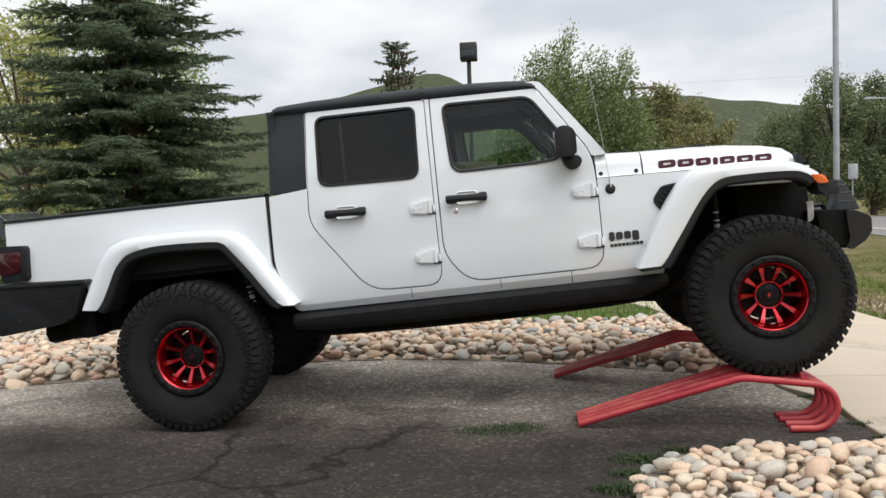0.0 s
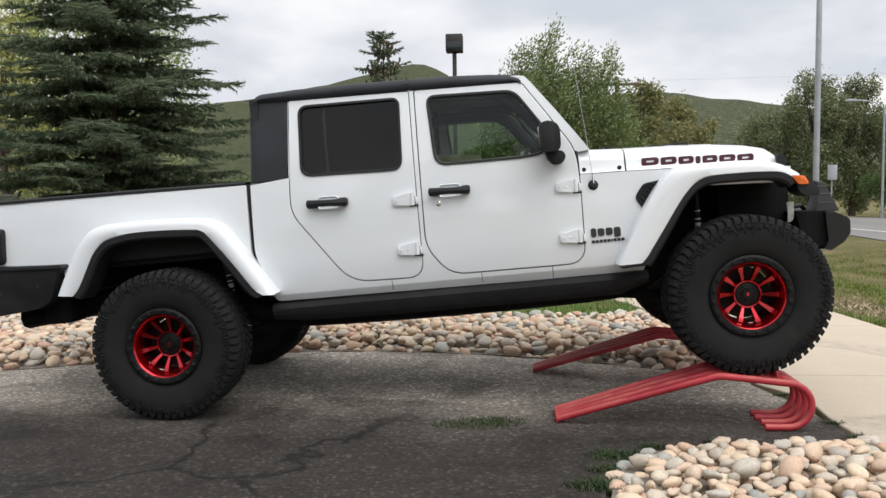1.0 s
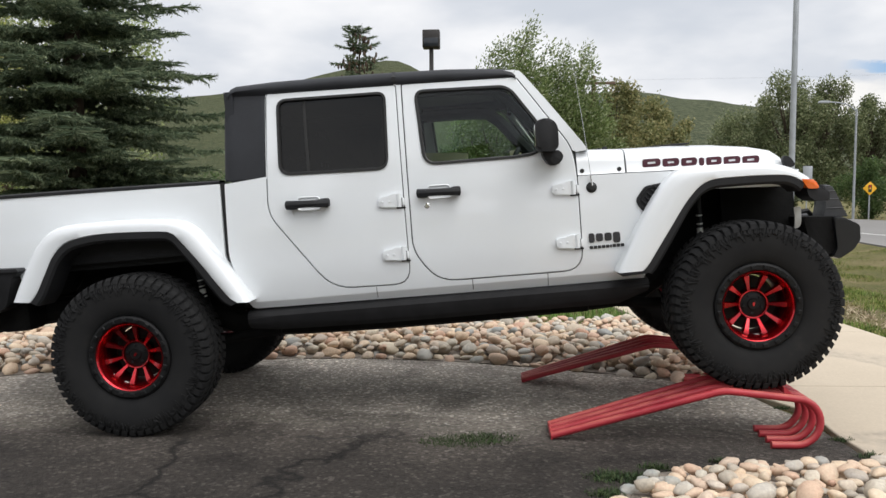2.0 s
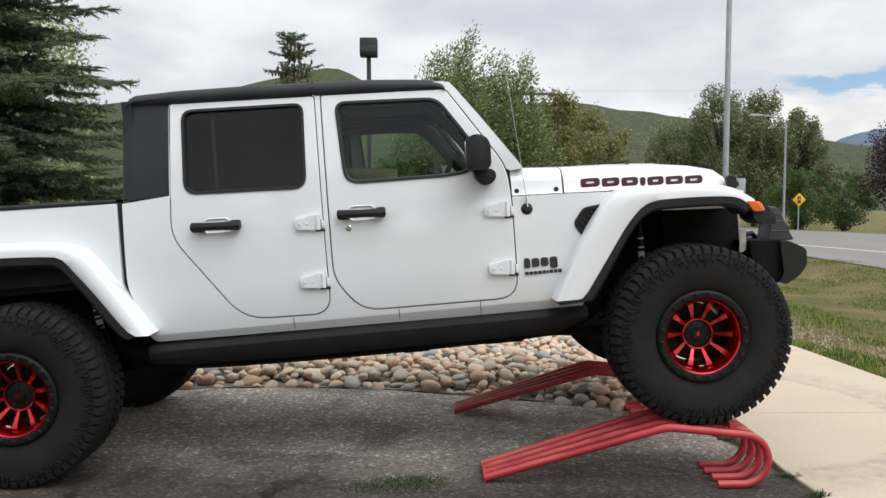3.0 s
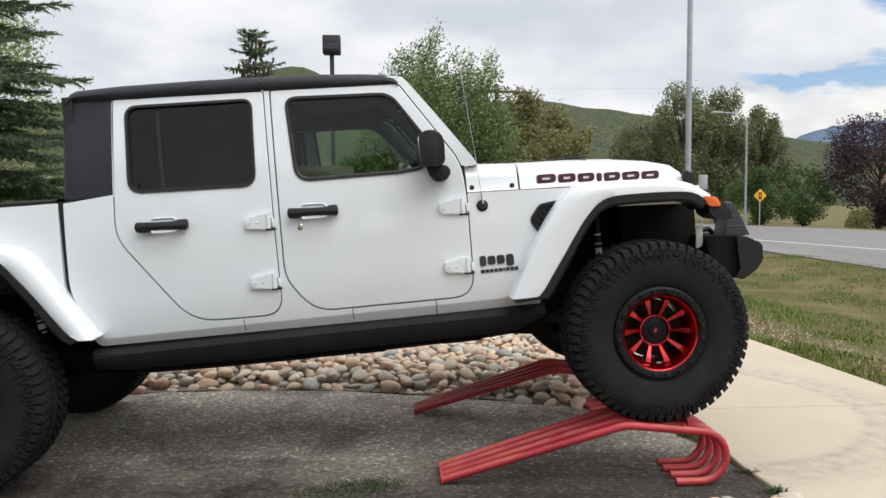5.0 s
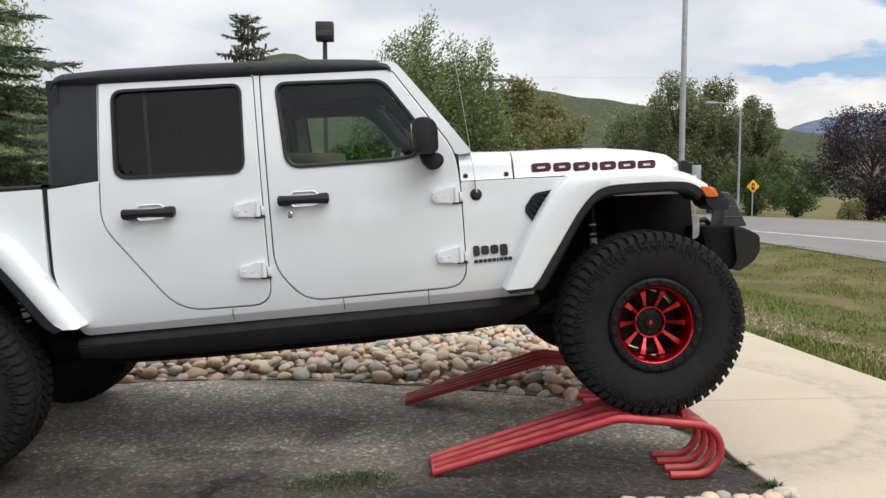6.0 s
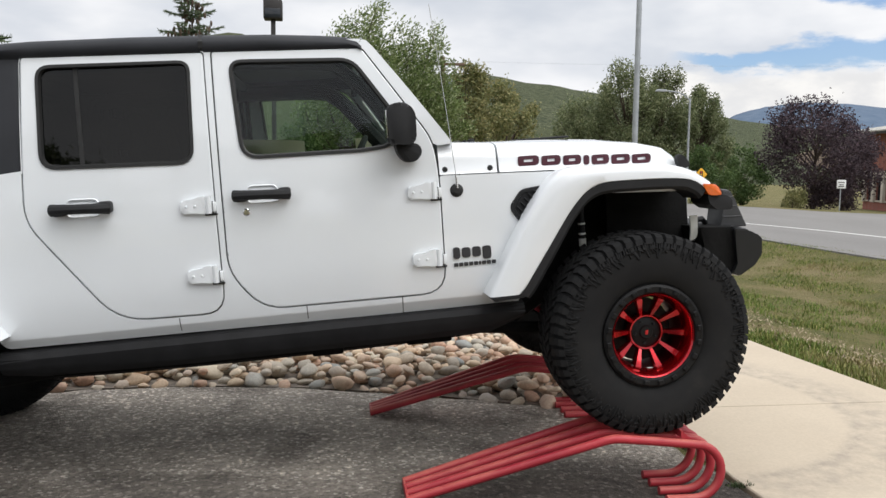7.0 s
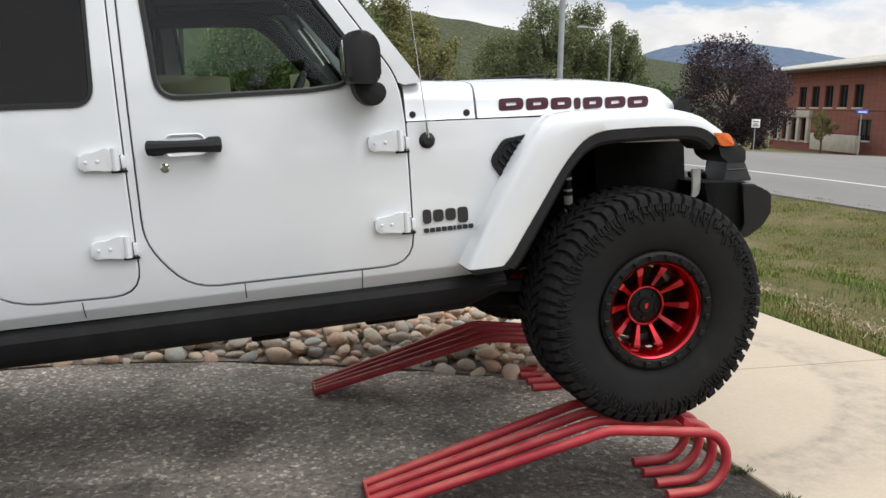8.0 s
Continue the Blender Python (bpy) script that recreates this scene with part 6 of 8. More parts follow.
copy_part(wheel, truck, pose(3.485, -0.056, 0.006, 0, -14, 0) @ Matrix.Diagonal((0.992, 1.0, 0.992, 1)))
copy_part(wheel, truck, pose(0, 2 * CENTRE, 0.002, 0, 20, 180) @ Matrix.Diagonal((0.995, 1.0, 0.995, 1)))
copy_part(wheel, truck, pose(3.487, 2 * CENTRE, 0.006, 0, 60, 180) @ Matrix.Diagonal((0.992, 1.0, 0.992, 1)))


# ---------- display ramps ----------
def build_ramp(x0, y0, turn, draw):
    r = thing("wheel_ramp", pose(x0, y0, 0, 0, 0, turn), "red painted tubular steel wheel ramp, scuffed, standing on asphalt", "wheel ramp", "pair of wheel ramps")
    rad = 0.0200
    for k in range(4):
        y = 0.008 + k * 0.102
        bm = bmesh.new()
        path = [(0.0, y, rad)] + [(0.89 * t, y, rad + 0.287 * t) for t in np.linspace(0.10, 0.97, 9)]
        path += [(0.880, y, 0.3030), (0.905, y, 0.3085), (0.93, y, 0.3105), (0.965, y, 0.3085), (1.12, y, 0.2925), (1.28, y, 0.2750)]
        path += [(1.297 + 0.126 * math.sin(a), y, 0.146 + 0.126 * math.cos(a)) for a in np.linspace(0.05, math.pi, 15)]
        path += [(1.24, y, rad), (1.168 + 0.006 * (k % 2), y, rad)]
        # the tubes draw together and drift aside towards the low tip
        path = [(a, b + max(0.0, 1.0 - a / 0.95) * (0.2375 + (b - 0.161) * draw - b), c) for a, b, c in path]
        tube(bm, path, rad, 12)
        part("tube", bm, RAMP, r)
    bm = bmesh.new()                     # tie bar across the low tip
    box(bm, (-0.006, 0.2375 - 0.177 * draw, 0.002), (0.006, 0.2375 + 0.177 * draw, 0.036), 0.003)
    part("tie_bar", bm, RAMP, r)
    bm = bmesh.new()                     # stop plate across the top, two gussets
    box(bm, (1.235, 0.03, 0.296), (1.242, 0.31, 0.330), 0.002)
    for y in (0.035, 0.16, 0.30):
        extrude_outline(bm, [(1.242, 0.290), (1.242, 0.328), (1.290, 0.284)], y, y + 0.008)
    part("stop_plate", bm, RAMP, r, smooth=False)
    return r


build_ramp(2.371, -0.125, 0, 0.72)
build_ramp(2.270, 1.170, 0, 0.45)


# ---------- river stone beds ----------
def in_poly(x, y, poly):
    c = False
    n = len(poly)
    for i in range(n):
        (x0, y0), (x1, y1) = poly[i - 1], poly[i]
        if (y0 > y) != (y1 > y) and x < (x1 - x0) * (y - y0) / (y1 - y0) + x0:
            c = not c
    return c


def edge_gap(x, y, line):
    best = 9.0
    for (x0, y0), (x1, y1) in zip(line, line[1:]):
        dx, dy = x1 - x0, y1 - y0
        t = max(0.0, min(1.0, ((x - x0) * dx + (y - y0) * dy) / (dx * dx + dy * dy)))
        best = min(best, math.hypot(x - x0 - t * dx, y - y0 - t * dy))
    return best


def stone_mesh(k):
    """A water-worn stone of unit size: rounded, with a few flats."""
    rng = random.Random(100 + k)
    bm = bmesh.new()
    bmesh.ops.create_icosphere(bm, subdivisions=2, radius=1.0)
    off = Vector((rng.uniform(0, 50), rng.uniform(0, 50), rng.uniform(0, 50)))
    cuts = [(Vector((rng.uniform(-1, 1), rng.uniform(-1, 1), rng.uniform(-0.6, 1))).normalized(), rng.uniform(0.58, 0.88)) for _ in range(7)]
    for v in bm.verts:
        d = v.co.normalized()
        r = 1.0 + 0.20 * noise.noise(d * 0.9 + off) + 0.05 * noise.noise(d * 2.4 + off)
        for n, lim in cuts:
            s = d.dot(n) * r
            if s > lim:
                r *= 0.18 + 0.82 * lim / s
        v.co = d * r
    for f in bm.faces:
        f.smooth = True
    me = bpy.data.meshes.new("stone")
    bm.to_mesh(me)
    bm.free()
    me.materials.append(STONE)
    return me


STONES = [stone_mesh(k) for k in range(14)]
STONE_V = [(np.array([v.co[:] for v in me.vertices]), np.array([p.vertices[:] for p in me.polygons])) for me in STONES]


def scatter(poly, edge, seed, size, mound, tries, pack=0.74):
    """Stones thrown over a bed until it is full: (place, turn, half sizes)."""
    rng = random.Random(seed)
    xs, ys = [p[0] for p in poly], [p[1] for p in poly]
    cell, grid, out = 0.26, {}, []
    for k in range(tries):
        x, y = rng.uniform(min(xs), max(xs)), rng.uniform(min(ys), max(ys))
        if not in_poly(x, y, poly):
            continue
        a = rng.triangular(*size) * (1.0 if k < tries * 0.4 else 0.75)
        layer = 0 if k < tries * 0.7 else 1
        gx, gy = int(x // cell), int(y // cell)
        ok = True
        for i in (-1, 0, 1):
            for j in (-1, 0, 1):
                for (px, py, pa, pl) in grid.get((gx + i, gy + j), ()):
                    if pl == layer and math.hypot(px - x, py - y) < pack * (a + pa):
                        ok = False
        if not ok:
            continue
        grid.setdefault((gx, gy), []).append((x, y, a, layer))
        g = edge_gap(x, y, edge)
        b, c = a * rng.uniform(0.60, 0.90), a * rng.uniform(0.40, 0.62)
        z = min(1.0, g / 0.5) * mound + c * 0.62 + (0.055 if layer and g > 0.12 else 0.0) - 0.02
        if layer and g <= 0.12:
            continue
        m = pose(x, y, z, rng.uniform(-22, 22), rng.uniform(-22, 22), rng.uniform(0, 360)) @ Matrix.Diagonal((a, b, c, 1))
        out.append((g, x, y, m, rng.randrange(len(STONES))))
    return out


def stone_bed(name, poly, edge, seed, size, mound, tries, near, label):
    bed = slab(name, poly, 0.012 if mound < 0.04 else 0.0, 0.05, SOIL, label, "stone bed")
    stones = scatter(poly, edge, seed, size, mound, tries)
    stones.sort(key=lambda s: near(s[1], s[2]))
    rest_v, rest_f, base = [], [], 0
    for k, (g, x, y, m, i) in enumerate(stones):
        if k < 290:
            o = new("stone", STONES[i])
            o.parent = bed
            o.matrix_basis = m
        else:
            v, f = STONE_V[i]
            M = np.array(m)
            rest_v.append(v @ M[:3, :3].T + M[:3, 3])
            rest_f.append(f + base)
            base += len(v)
    if rest_v:
        o = raw("loose_stones", np.concatenate(rest_v), np.concatenate(rest_f), STONE_FAR, bed, smooth=True)
        tagged(o, kind="stuff")
    return bed


NEAR_BED = [(4.0, -3.2), (4.0, -0.36), (3.3, -0.44), (2.80, -0.56), (2.61, -0.84), (2.53, -1.3), (2.45, -2.6), (2.42, -3.2)]
BACK_BED = [(x, y + 0.03) for x, y in BED_EDGE[:-2]] + [(-5.0, 0.15), (-5.4, 3.6), (-3.0, 4.0), (-1.0, 4.1), (0.6, 3.9), (1.8, 3.65), (3.0, 3.65), (3.62, 3.8), (3.68, 3.0)]
BED_FRONT = [(x, y) for x, y in BED_EDGE[:-1]]


# ---------- lawn blades and weeds ----------
def blades(name, spots, material, label, lean=0.5, width=0.007):
    """Grass as thin bent blades: spots of (x, y, z, height)."""
    rng = np.random.default_rng(5)
    s = np.array(spots)
    n = len(s)
    a = rng.uniform(0, 2 * np.pi, n)
    l = rng.uniform(0.1, lean, n) * s[:, 3]
    w = width * rng.uniform(0.6, 1.3, n)
    t = np.stack([np.cos(a), np.sin(a), np.zeros(n)], 1)
    p = np.stack([-np.sin(a), np.cos(a), np.zeros(n)], 1)
    base = s[:, :3]
    h = s[:, 3:4]
    up = np.array([[0, 0, 1.0]])
    v = np.stack([base - p * w[:, None] / 2, base + p * w[:, None] / 2, base + t * l[:, None] * 0.35 + up * h * 0.6 + p * w[:, None] * 0.35,
                  base + t * l[:, None] * 0.35 + up * h * 0.6 - p * w[:, None] * 0.35, base + t * l[:, None] + up * h], 1).reshape(-1, 3)
    k = np.arange(n) * 5
    f = [tuple(q) for q in np.stack([k, k + 1, k + 2, k + 3], 1).tolist()] + [tuple(q) for q in np.stack([k + 3, k + 2, k + 4], 1).tolist()]
    o = raw(name, v, f, material)
    return tagged(o, label, "grass", kind="stuff")


def lawn():
    rng = random.Random(8)
    spots, lush = [], []
    for _ in range(210000):
        x, y = 5.6 + 7.5 * rng.random() ** 1.5, -2.0 + 17.0 * rng.random() ** 1.25
        edge = float(np.interp(y, [p[1] for p in WALK_R], [p[0] for p in WALK_R]))
        if x < edge + 0.02 or road_s(x, y) > 11.6 + 0.15 * noise.noise((x, y, 3)):
            continue
        t = noise.noise((x * 0.9, y * 0.9, 7.0)) + 0.6 * noise.noise((x * 3.1, y * 3.1, 2.0))
        worn = math.exp(-((x - edge - 0.75) / 0.45) ** 2) * (0.75 + 0.9 * noise.noise((x * 1.2, y * 0.7, 4.0)))
        if rng.random() < 0.42 - 1.6 * t + 1.5 * worn:
            continue
        spots.append((x, y, ground_z(x, y) - 0.008, rng.uniform(0.015, 0.05) * (1.0 + 0.7 * max(0.0, t))))
    green = []
    for _ in range(150000):
        x, y = 5.6 + 6.5 * rng.random() ** 1.4, -2.0 + 15.0 * rng.random() ** 1.25
        d = x - float(np.interp(y, [p[1] for p in WALK_R], [p[0] for p in WALK_R]))
        if d < 0.02 or road_s(x, y) > 11.0:
            continue
        t = noise.noise((x * 1.1, y * 0.8, 17.0)) + 0.5 * noise.noise((x * 4.0, y * 3.0, 12.0))
        want = max(math.exp(-(d / 0.22) ** 2), math.exp(-((d - 2.6) / 1.3) ** 2)) - 0.62
        if rng.random() < 0.9 * (want + t):
            green.append((x, y, ground_z(x, y) - 0.008, rng.uniform(0.03, 0.075) * (1.0 + 0.8 * max(0.0, t))))
    dry = []
    for _ in range(60000):
        x, y = 5.6 + 6.5 * rng.random() ** 2.0, -2.0 + 15.0 * rng.random() ** 1.25
        d = x - float(np.interp(y, [p[1] for p in WALK_R], [p[0] for p in WALK_R]))
        if d < 0.05 or road_s(x, y) > 11.5:
            continue
        t = noise.noise((x * 1.3, y * 0.7, 27.0)) + 0.5 * noise.noise((x * 4.0, y * 3.0, 22.0))
        if rng.random() < math.exp(-((d - 0.8) / 0.4) ** 2) + 0.55 * t - 0.15:
            dry.append((x, y, ground_z(x, y) - 0.004, rng.uniform(0.012, 0.035)))
    blades("dry_grass", dry, STRAW, "flattened straw-coloured dead grass on bare earth", lean=2.5, width=0.016)
    blades("swale_grass", green, GREEN, "longer green grass in the dip of the verge", width=0.010)
    for _ in range(16000):
        x, y = rng.uniform(-4.5, 3.6), 4.15 + 4.0 * rng.random() ** 1.4
        if in_poly(x, y, BACK_BED):
            continue
        lush.append((x, y, -0.035, rng.uniform(0.05, 0.10)))
    blades("back_lawn_grass", lush, LUSH, "bright green lawn grass behind the stone bed", width=0.012)
    blades("lawn_grass", spots, GRASS, "short dry-tipped lawn grass beside the pavement", width=0.011)
    spots = []
    for cx, cy, r, n, h in ((1.88, -0.05, 0.22, 900, 0.018), (2.03, 0.0, 0.16, 500, 0.018), (1.74, -0.08, 0.12, 200, 0.014), (2.64, -0.60, 0.14, 700, 0.026), (2.50, -1.05, 0.13, 700, 0.030), (2.58, -0.82, 0.10, 400, 0.026), (2.85, -0.46, 0.07, 200, 0.03),
                            (4.0, -0.25, 0.06, 160, 0.03), (3.98, 0.05, 0.06, 140, 0.02), (3.2, -0.36, 0.05, 100, 0.03), (4.0, -0.6, 0.05, 100, 0.03), (3.88, 0.7, 0.05, 100, 0.018), (2.47, -1.6, 0.15, 500, 0.045)):
        for _ in range(n):
            a, q = rng.uniform(0, 6.3), r * math.sqrt(rng.random()) * rng.uniform(0.6, 1.4)
            spots.append((cx + q * math.cos(a), cy + 0.55 * q * math.sin(a), -0.004, rng.uniform(0.4, 1.2) * h))
    blades("weeds", spots, WEED, "low green weeds growing in the asphalt cracks", lean=1.4, width=0.006)


lawn()


# ---------- trees ----------
def ortho(d):
    a = np.cross(d, [0, 0, 1.0])
    n = np.linalg.norm(a)
    a = a / n if n > 1e-6 else np.array([1.0, 0, 0])
    return a, np.cross(a, d)


def needles(twigs, tree, seed, per=15):
    """Clothes twigs (place, way, length, needle length): a leafy core of two crossed blades and spikes all round."""
    nr = np.random.default_rng(seed)
    T = np.array(twigs)
    P, D, L, W = T[:, :3], T[:, 3:6], T[:, 6:7], T[:, 7:8]
    A = np.cross(D, [0, 0, 1.0])
    A /= np.maximum(1e-6, np.linalg.norm(A, axis=1))[:, None]
    B = np.cross(A, D)
    n = len(T)
    verts, tris = [], []
    for S in (A * 0.8 + B * 0.4, A * 0.4 - B * 0.8):
        k = sum(len(v) for v in verts)
        verts.append(np.stack([P, P + D * L * 0.45 + S * W * 0.5, P + D * L * 1.05, P + D * L * 0.45 - S * W * 0.5], 1).reshape(-1, 3))
        b = k + np.arange(n) * 4
        tris.append(np.concatenate([np.stack([b, b + 1, b + 2], 1), np.stack([b, b + 2, b + 3], 1)]))
    k = sum(len(v) for v in verts)
    f = (np.arange(per)[None, :, None] + nr.random((n, per, 1))) / per
    a = nr.uniform(0, 2 * np.pi, (n, per, 1))
    S = A[:, None] * np.cos(a) + B[:, None] * np.sin(a)
    X = np.cross(np.broadcast_to(D[:, None], S.shape), S)
    O = P[:, None] + D[:, None] * (L[:, None] * f)
    r = W[:, None] * nr.uniform(0.7, 1.2, (n, per, 1))
    verts.append(np.stack([O - X * 0.009, O + X * 0.009, O + S * r + D[:, None] * r * 0.8], 2).reshape(-1, 3))
    b = k + np.arange(n * per) * 3
    tris.append(np.stack([b, b + 1, b + 2], 1))
    return raw("crown", np.concatenate(verts), np.concatenate(tris), NEEDLE, tree)


def spruce(x, y, z, height, radius, seed, label, whorls, per, tuft=0.055, cones=0, taper=0.82):
    """A conifer: whorls of drooping limbs, each fringed with needled twigs."""
    rng = random.Random(seed)
    t = thing("spruce_tree", pose(x, y, z), label, "spruce tree")
    bm = bmesh.new()
    tube(bm, [(0, 0, -0.1), (0.02, 0, height * 0.3), (0.0, 0.02, height * 0.7), (0, 0, height)], [height * 0.02, height * 0.015, height * 0.007, 0.01], 10)
    part("trunk", bm, BARK, t)
    T = []

    def twig(p, d, ln, w):
        T.append((*p, *d, ln, w))

    for i in range(whorls):
        h = (i + 0.5) / whorls
        zz = 0.35 + h * (height - 0.4)
        L0 = radius * (1 - h) ** taper + 0.12
        for j in range(per):
            az = 2 * math.pi * (j + rng.uniform(-0.25, 0.25)) / per + i * 1.9
            L = L0 * rng.uniform(0.72, 1.12)
            rise = rng.uniform(-0.02, 0.22) + (0.9 * (h - 0.45) if h > 0.45 else 0.0)
            o = np.array([0, 0, zz + rng.uniform(-0.12, 0.12)])
            dirh = np.array([math.cos(az), math.sin(az), 0])
            n = max(5, int(L / 0.13))
            prev = None
            for k in range(n + 1):
                f = k / n
                c = o + dirh * L * f + np.array([0, 0, L * (rise * f - 0.34 * f * f + 0.22 * f ** 3)])
                if prev is not None:
                    d = (c - prev) / max(1e-6, np.linalg.norm(c - prev))
                    sidev = np.cross(d, [0, 0, 1.0])
                    sidev = sidev / max(1e-6, np.linalg.norm(sidev))
                    if f > 0.05:
                        twig(prev, d, np.linalg.norm(c - prev) * 1.25, tuft * 0.8)
                        for sg in (-1, 1):
                            ln = min(0.62, 0.34 * L) * (1.05 - 0.75 * f) * rng.uniform(0.7, 1.2) + 0.07
                            td = d * rng.uniform(0.5, 0.9) + sidev * sg * rng.uniform(0.7, 1.0) + np.array([0, 0, rng.uniform(-0.30, 0.08)])
                            td = td / np.linalg.norm(td)
                            m = max(1, int(ln / 0.14))
                            q = c.copy()
                            for e in range(m):
                                twig(q, td, ln / m * 1.25, tuft * (1.0 - 0.4 * e / m))
                                if m > 1 and e < m - 1:
                                    sd = td * 0.6 + np.cross(td, [0, 0, 1.0]) * rng.choice((-1, 1)) * 0.8 + np.array([0, 0, rng.uniform(-0.25, 0.15)])
                                    twig(q + td * ln / m, sd / np.linalg.norm(sd), 0.13 * rng.uniform(0.7, 1.4), tuft * 0.85)
                                    sd = sd + np.array([0, 0, -0.5])
                                    twig(q + td * ln / m * 0.5, sd / np.linalg.norm(sd), 0.12, tuft * 0.85)
                                q = q + td * ln / m
                prev = c
    needles(T, t, seed)
    if cones:
        bm = bmesh.new()
        for _ in range(cones):
            h = rng.uniform(0.78, 0.97)
            a, q = rng.uniform(0, 6.3), radius * (1 - h) ** taper * rng.uniform(0.3, 1.0)
            m = Matrix.Translation((q * math.cos(a), q * math.sin(a), height * h - 0.05)) @ Matrix.Diagonal((0.035, 0.035, 0.085, 1))
            bmesh.ops.create_icosphere(bm, subdivisions=1, radius=1.0, matrix=m)
        tagged(part("cone_cluster", bm, CONES, t, "hanging brown cones"), kind="stuff")
    return t


def leafy(name, x, y, z, height, radius, seed, material, label, category, leaves=9000, leaf=0.13, wind=0.0, lobes=26, low=0.22, slim=1.0, gap=0.62):
    """A broadleaf tree or bush: forked trunk, limbs to many uneven clumps of leaves."""
    rng = random.Random(seed)
    nr = np.random.default_rng(seed)
    t = thing(name, pose(x, y, z), label, category)
    bm = bmesh.new()
    top = Vector((wind * height * 0.15, 0, height * 0.6))
    tube(bm, [(0, 0, -0.2), (0.0, 0, height * 0.15), tuple(top * 0.6), tuple(top)], [height * 0.028, height * 0.022, height * 0.014, height * 0.006], 8)
    cl = []
    for k in range(lobes):
        h = low + (1 - low) * ((k + rng.random()) / lobes)
        env = math.sin(math.pi * min(1.0, (h - low * 0.6) / (1.08 - low * 0.6))) ** 0.7
        a = rng.uniform(0, 2 * math.pi)
        q = radius * env * math.sqrt(rng.random()) * 0.9
        c = Vector((q * math.cos(a) + wind * height * 0.22 * h * h, q * math.sin(a), height * h * 0.97))
        cl.append((c, radius * gap * rng.uniform(0.30, 0.62) * (0.55 + 0.45 * env)))
        s = Vector((0, 0, height * max(0.12, h * 0.55)))
        tube(bm, [s, s.lerp(c, 0.55) + Vector((0, 0, 0.05 * height * rng.uniform(-0.3, 0.6))), c], [height * 0.008, height * 0.005, height * 0.002], 5)
    part("trunk", bm, BARK, t)
    wts = np.array([r ** 2 for _, r in cl])
    pick = nr.choice(len(cl), leaves, p=wts / wts.sum())
    C = np.array([tuple(c) for c, _ in cl])[pick]
    R = np.array([r for _, r in cl])[pick]
    d = nr.normal(size=(leaves, 3))
    d /= np.linalg.norm(d, axis=1)[:, None]
    rad = nr.random(leaves) ** 0.45
    P = C + d * (R * rad)[:, None] * np.array([1, 1, slim])
    P[:, 0] += wind * np.abs(nr.normal(size=leaves)) * 0.25 * R
    # spiky shoots past the outline
    sh = nr.random(leaves) < 0.10
    P[sh] += d[sh] * (R[sh] * nr.random(sh.sum()) * 0.55)[:, None] + np.array([wind * 0.2, 0, 0.12]) * R[sh][:, None]
    u = nr.normal(size=(leaves, 3))
    u /= np.linalg.norm(u, axis=1)[:, None]
    v = np.cross(u, nr.normal(size=(leaves, 3)))
    v /= np.linalg.norm(v, axis=1)[:, None]
    s = (leaf * nr.uniform(0.6, 1.3, leaves))[:, None]
    V = np.stack([P - u * s * 0.5, P + v * s * 0.24, P + u * s * 0.5, P - v * s * 0.24], 1).reshape(-1, 3)
    k = np.arange(leaves) * 4
    raw("crown", V, np.stack([k, k + 1, k + 2, k + 3], 1), material, t)
    return t


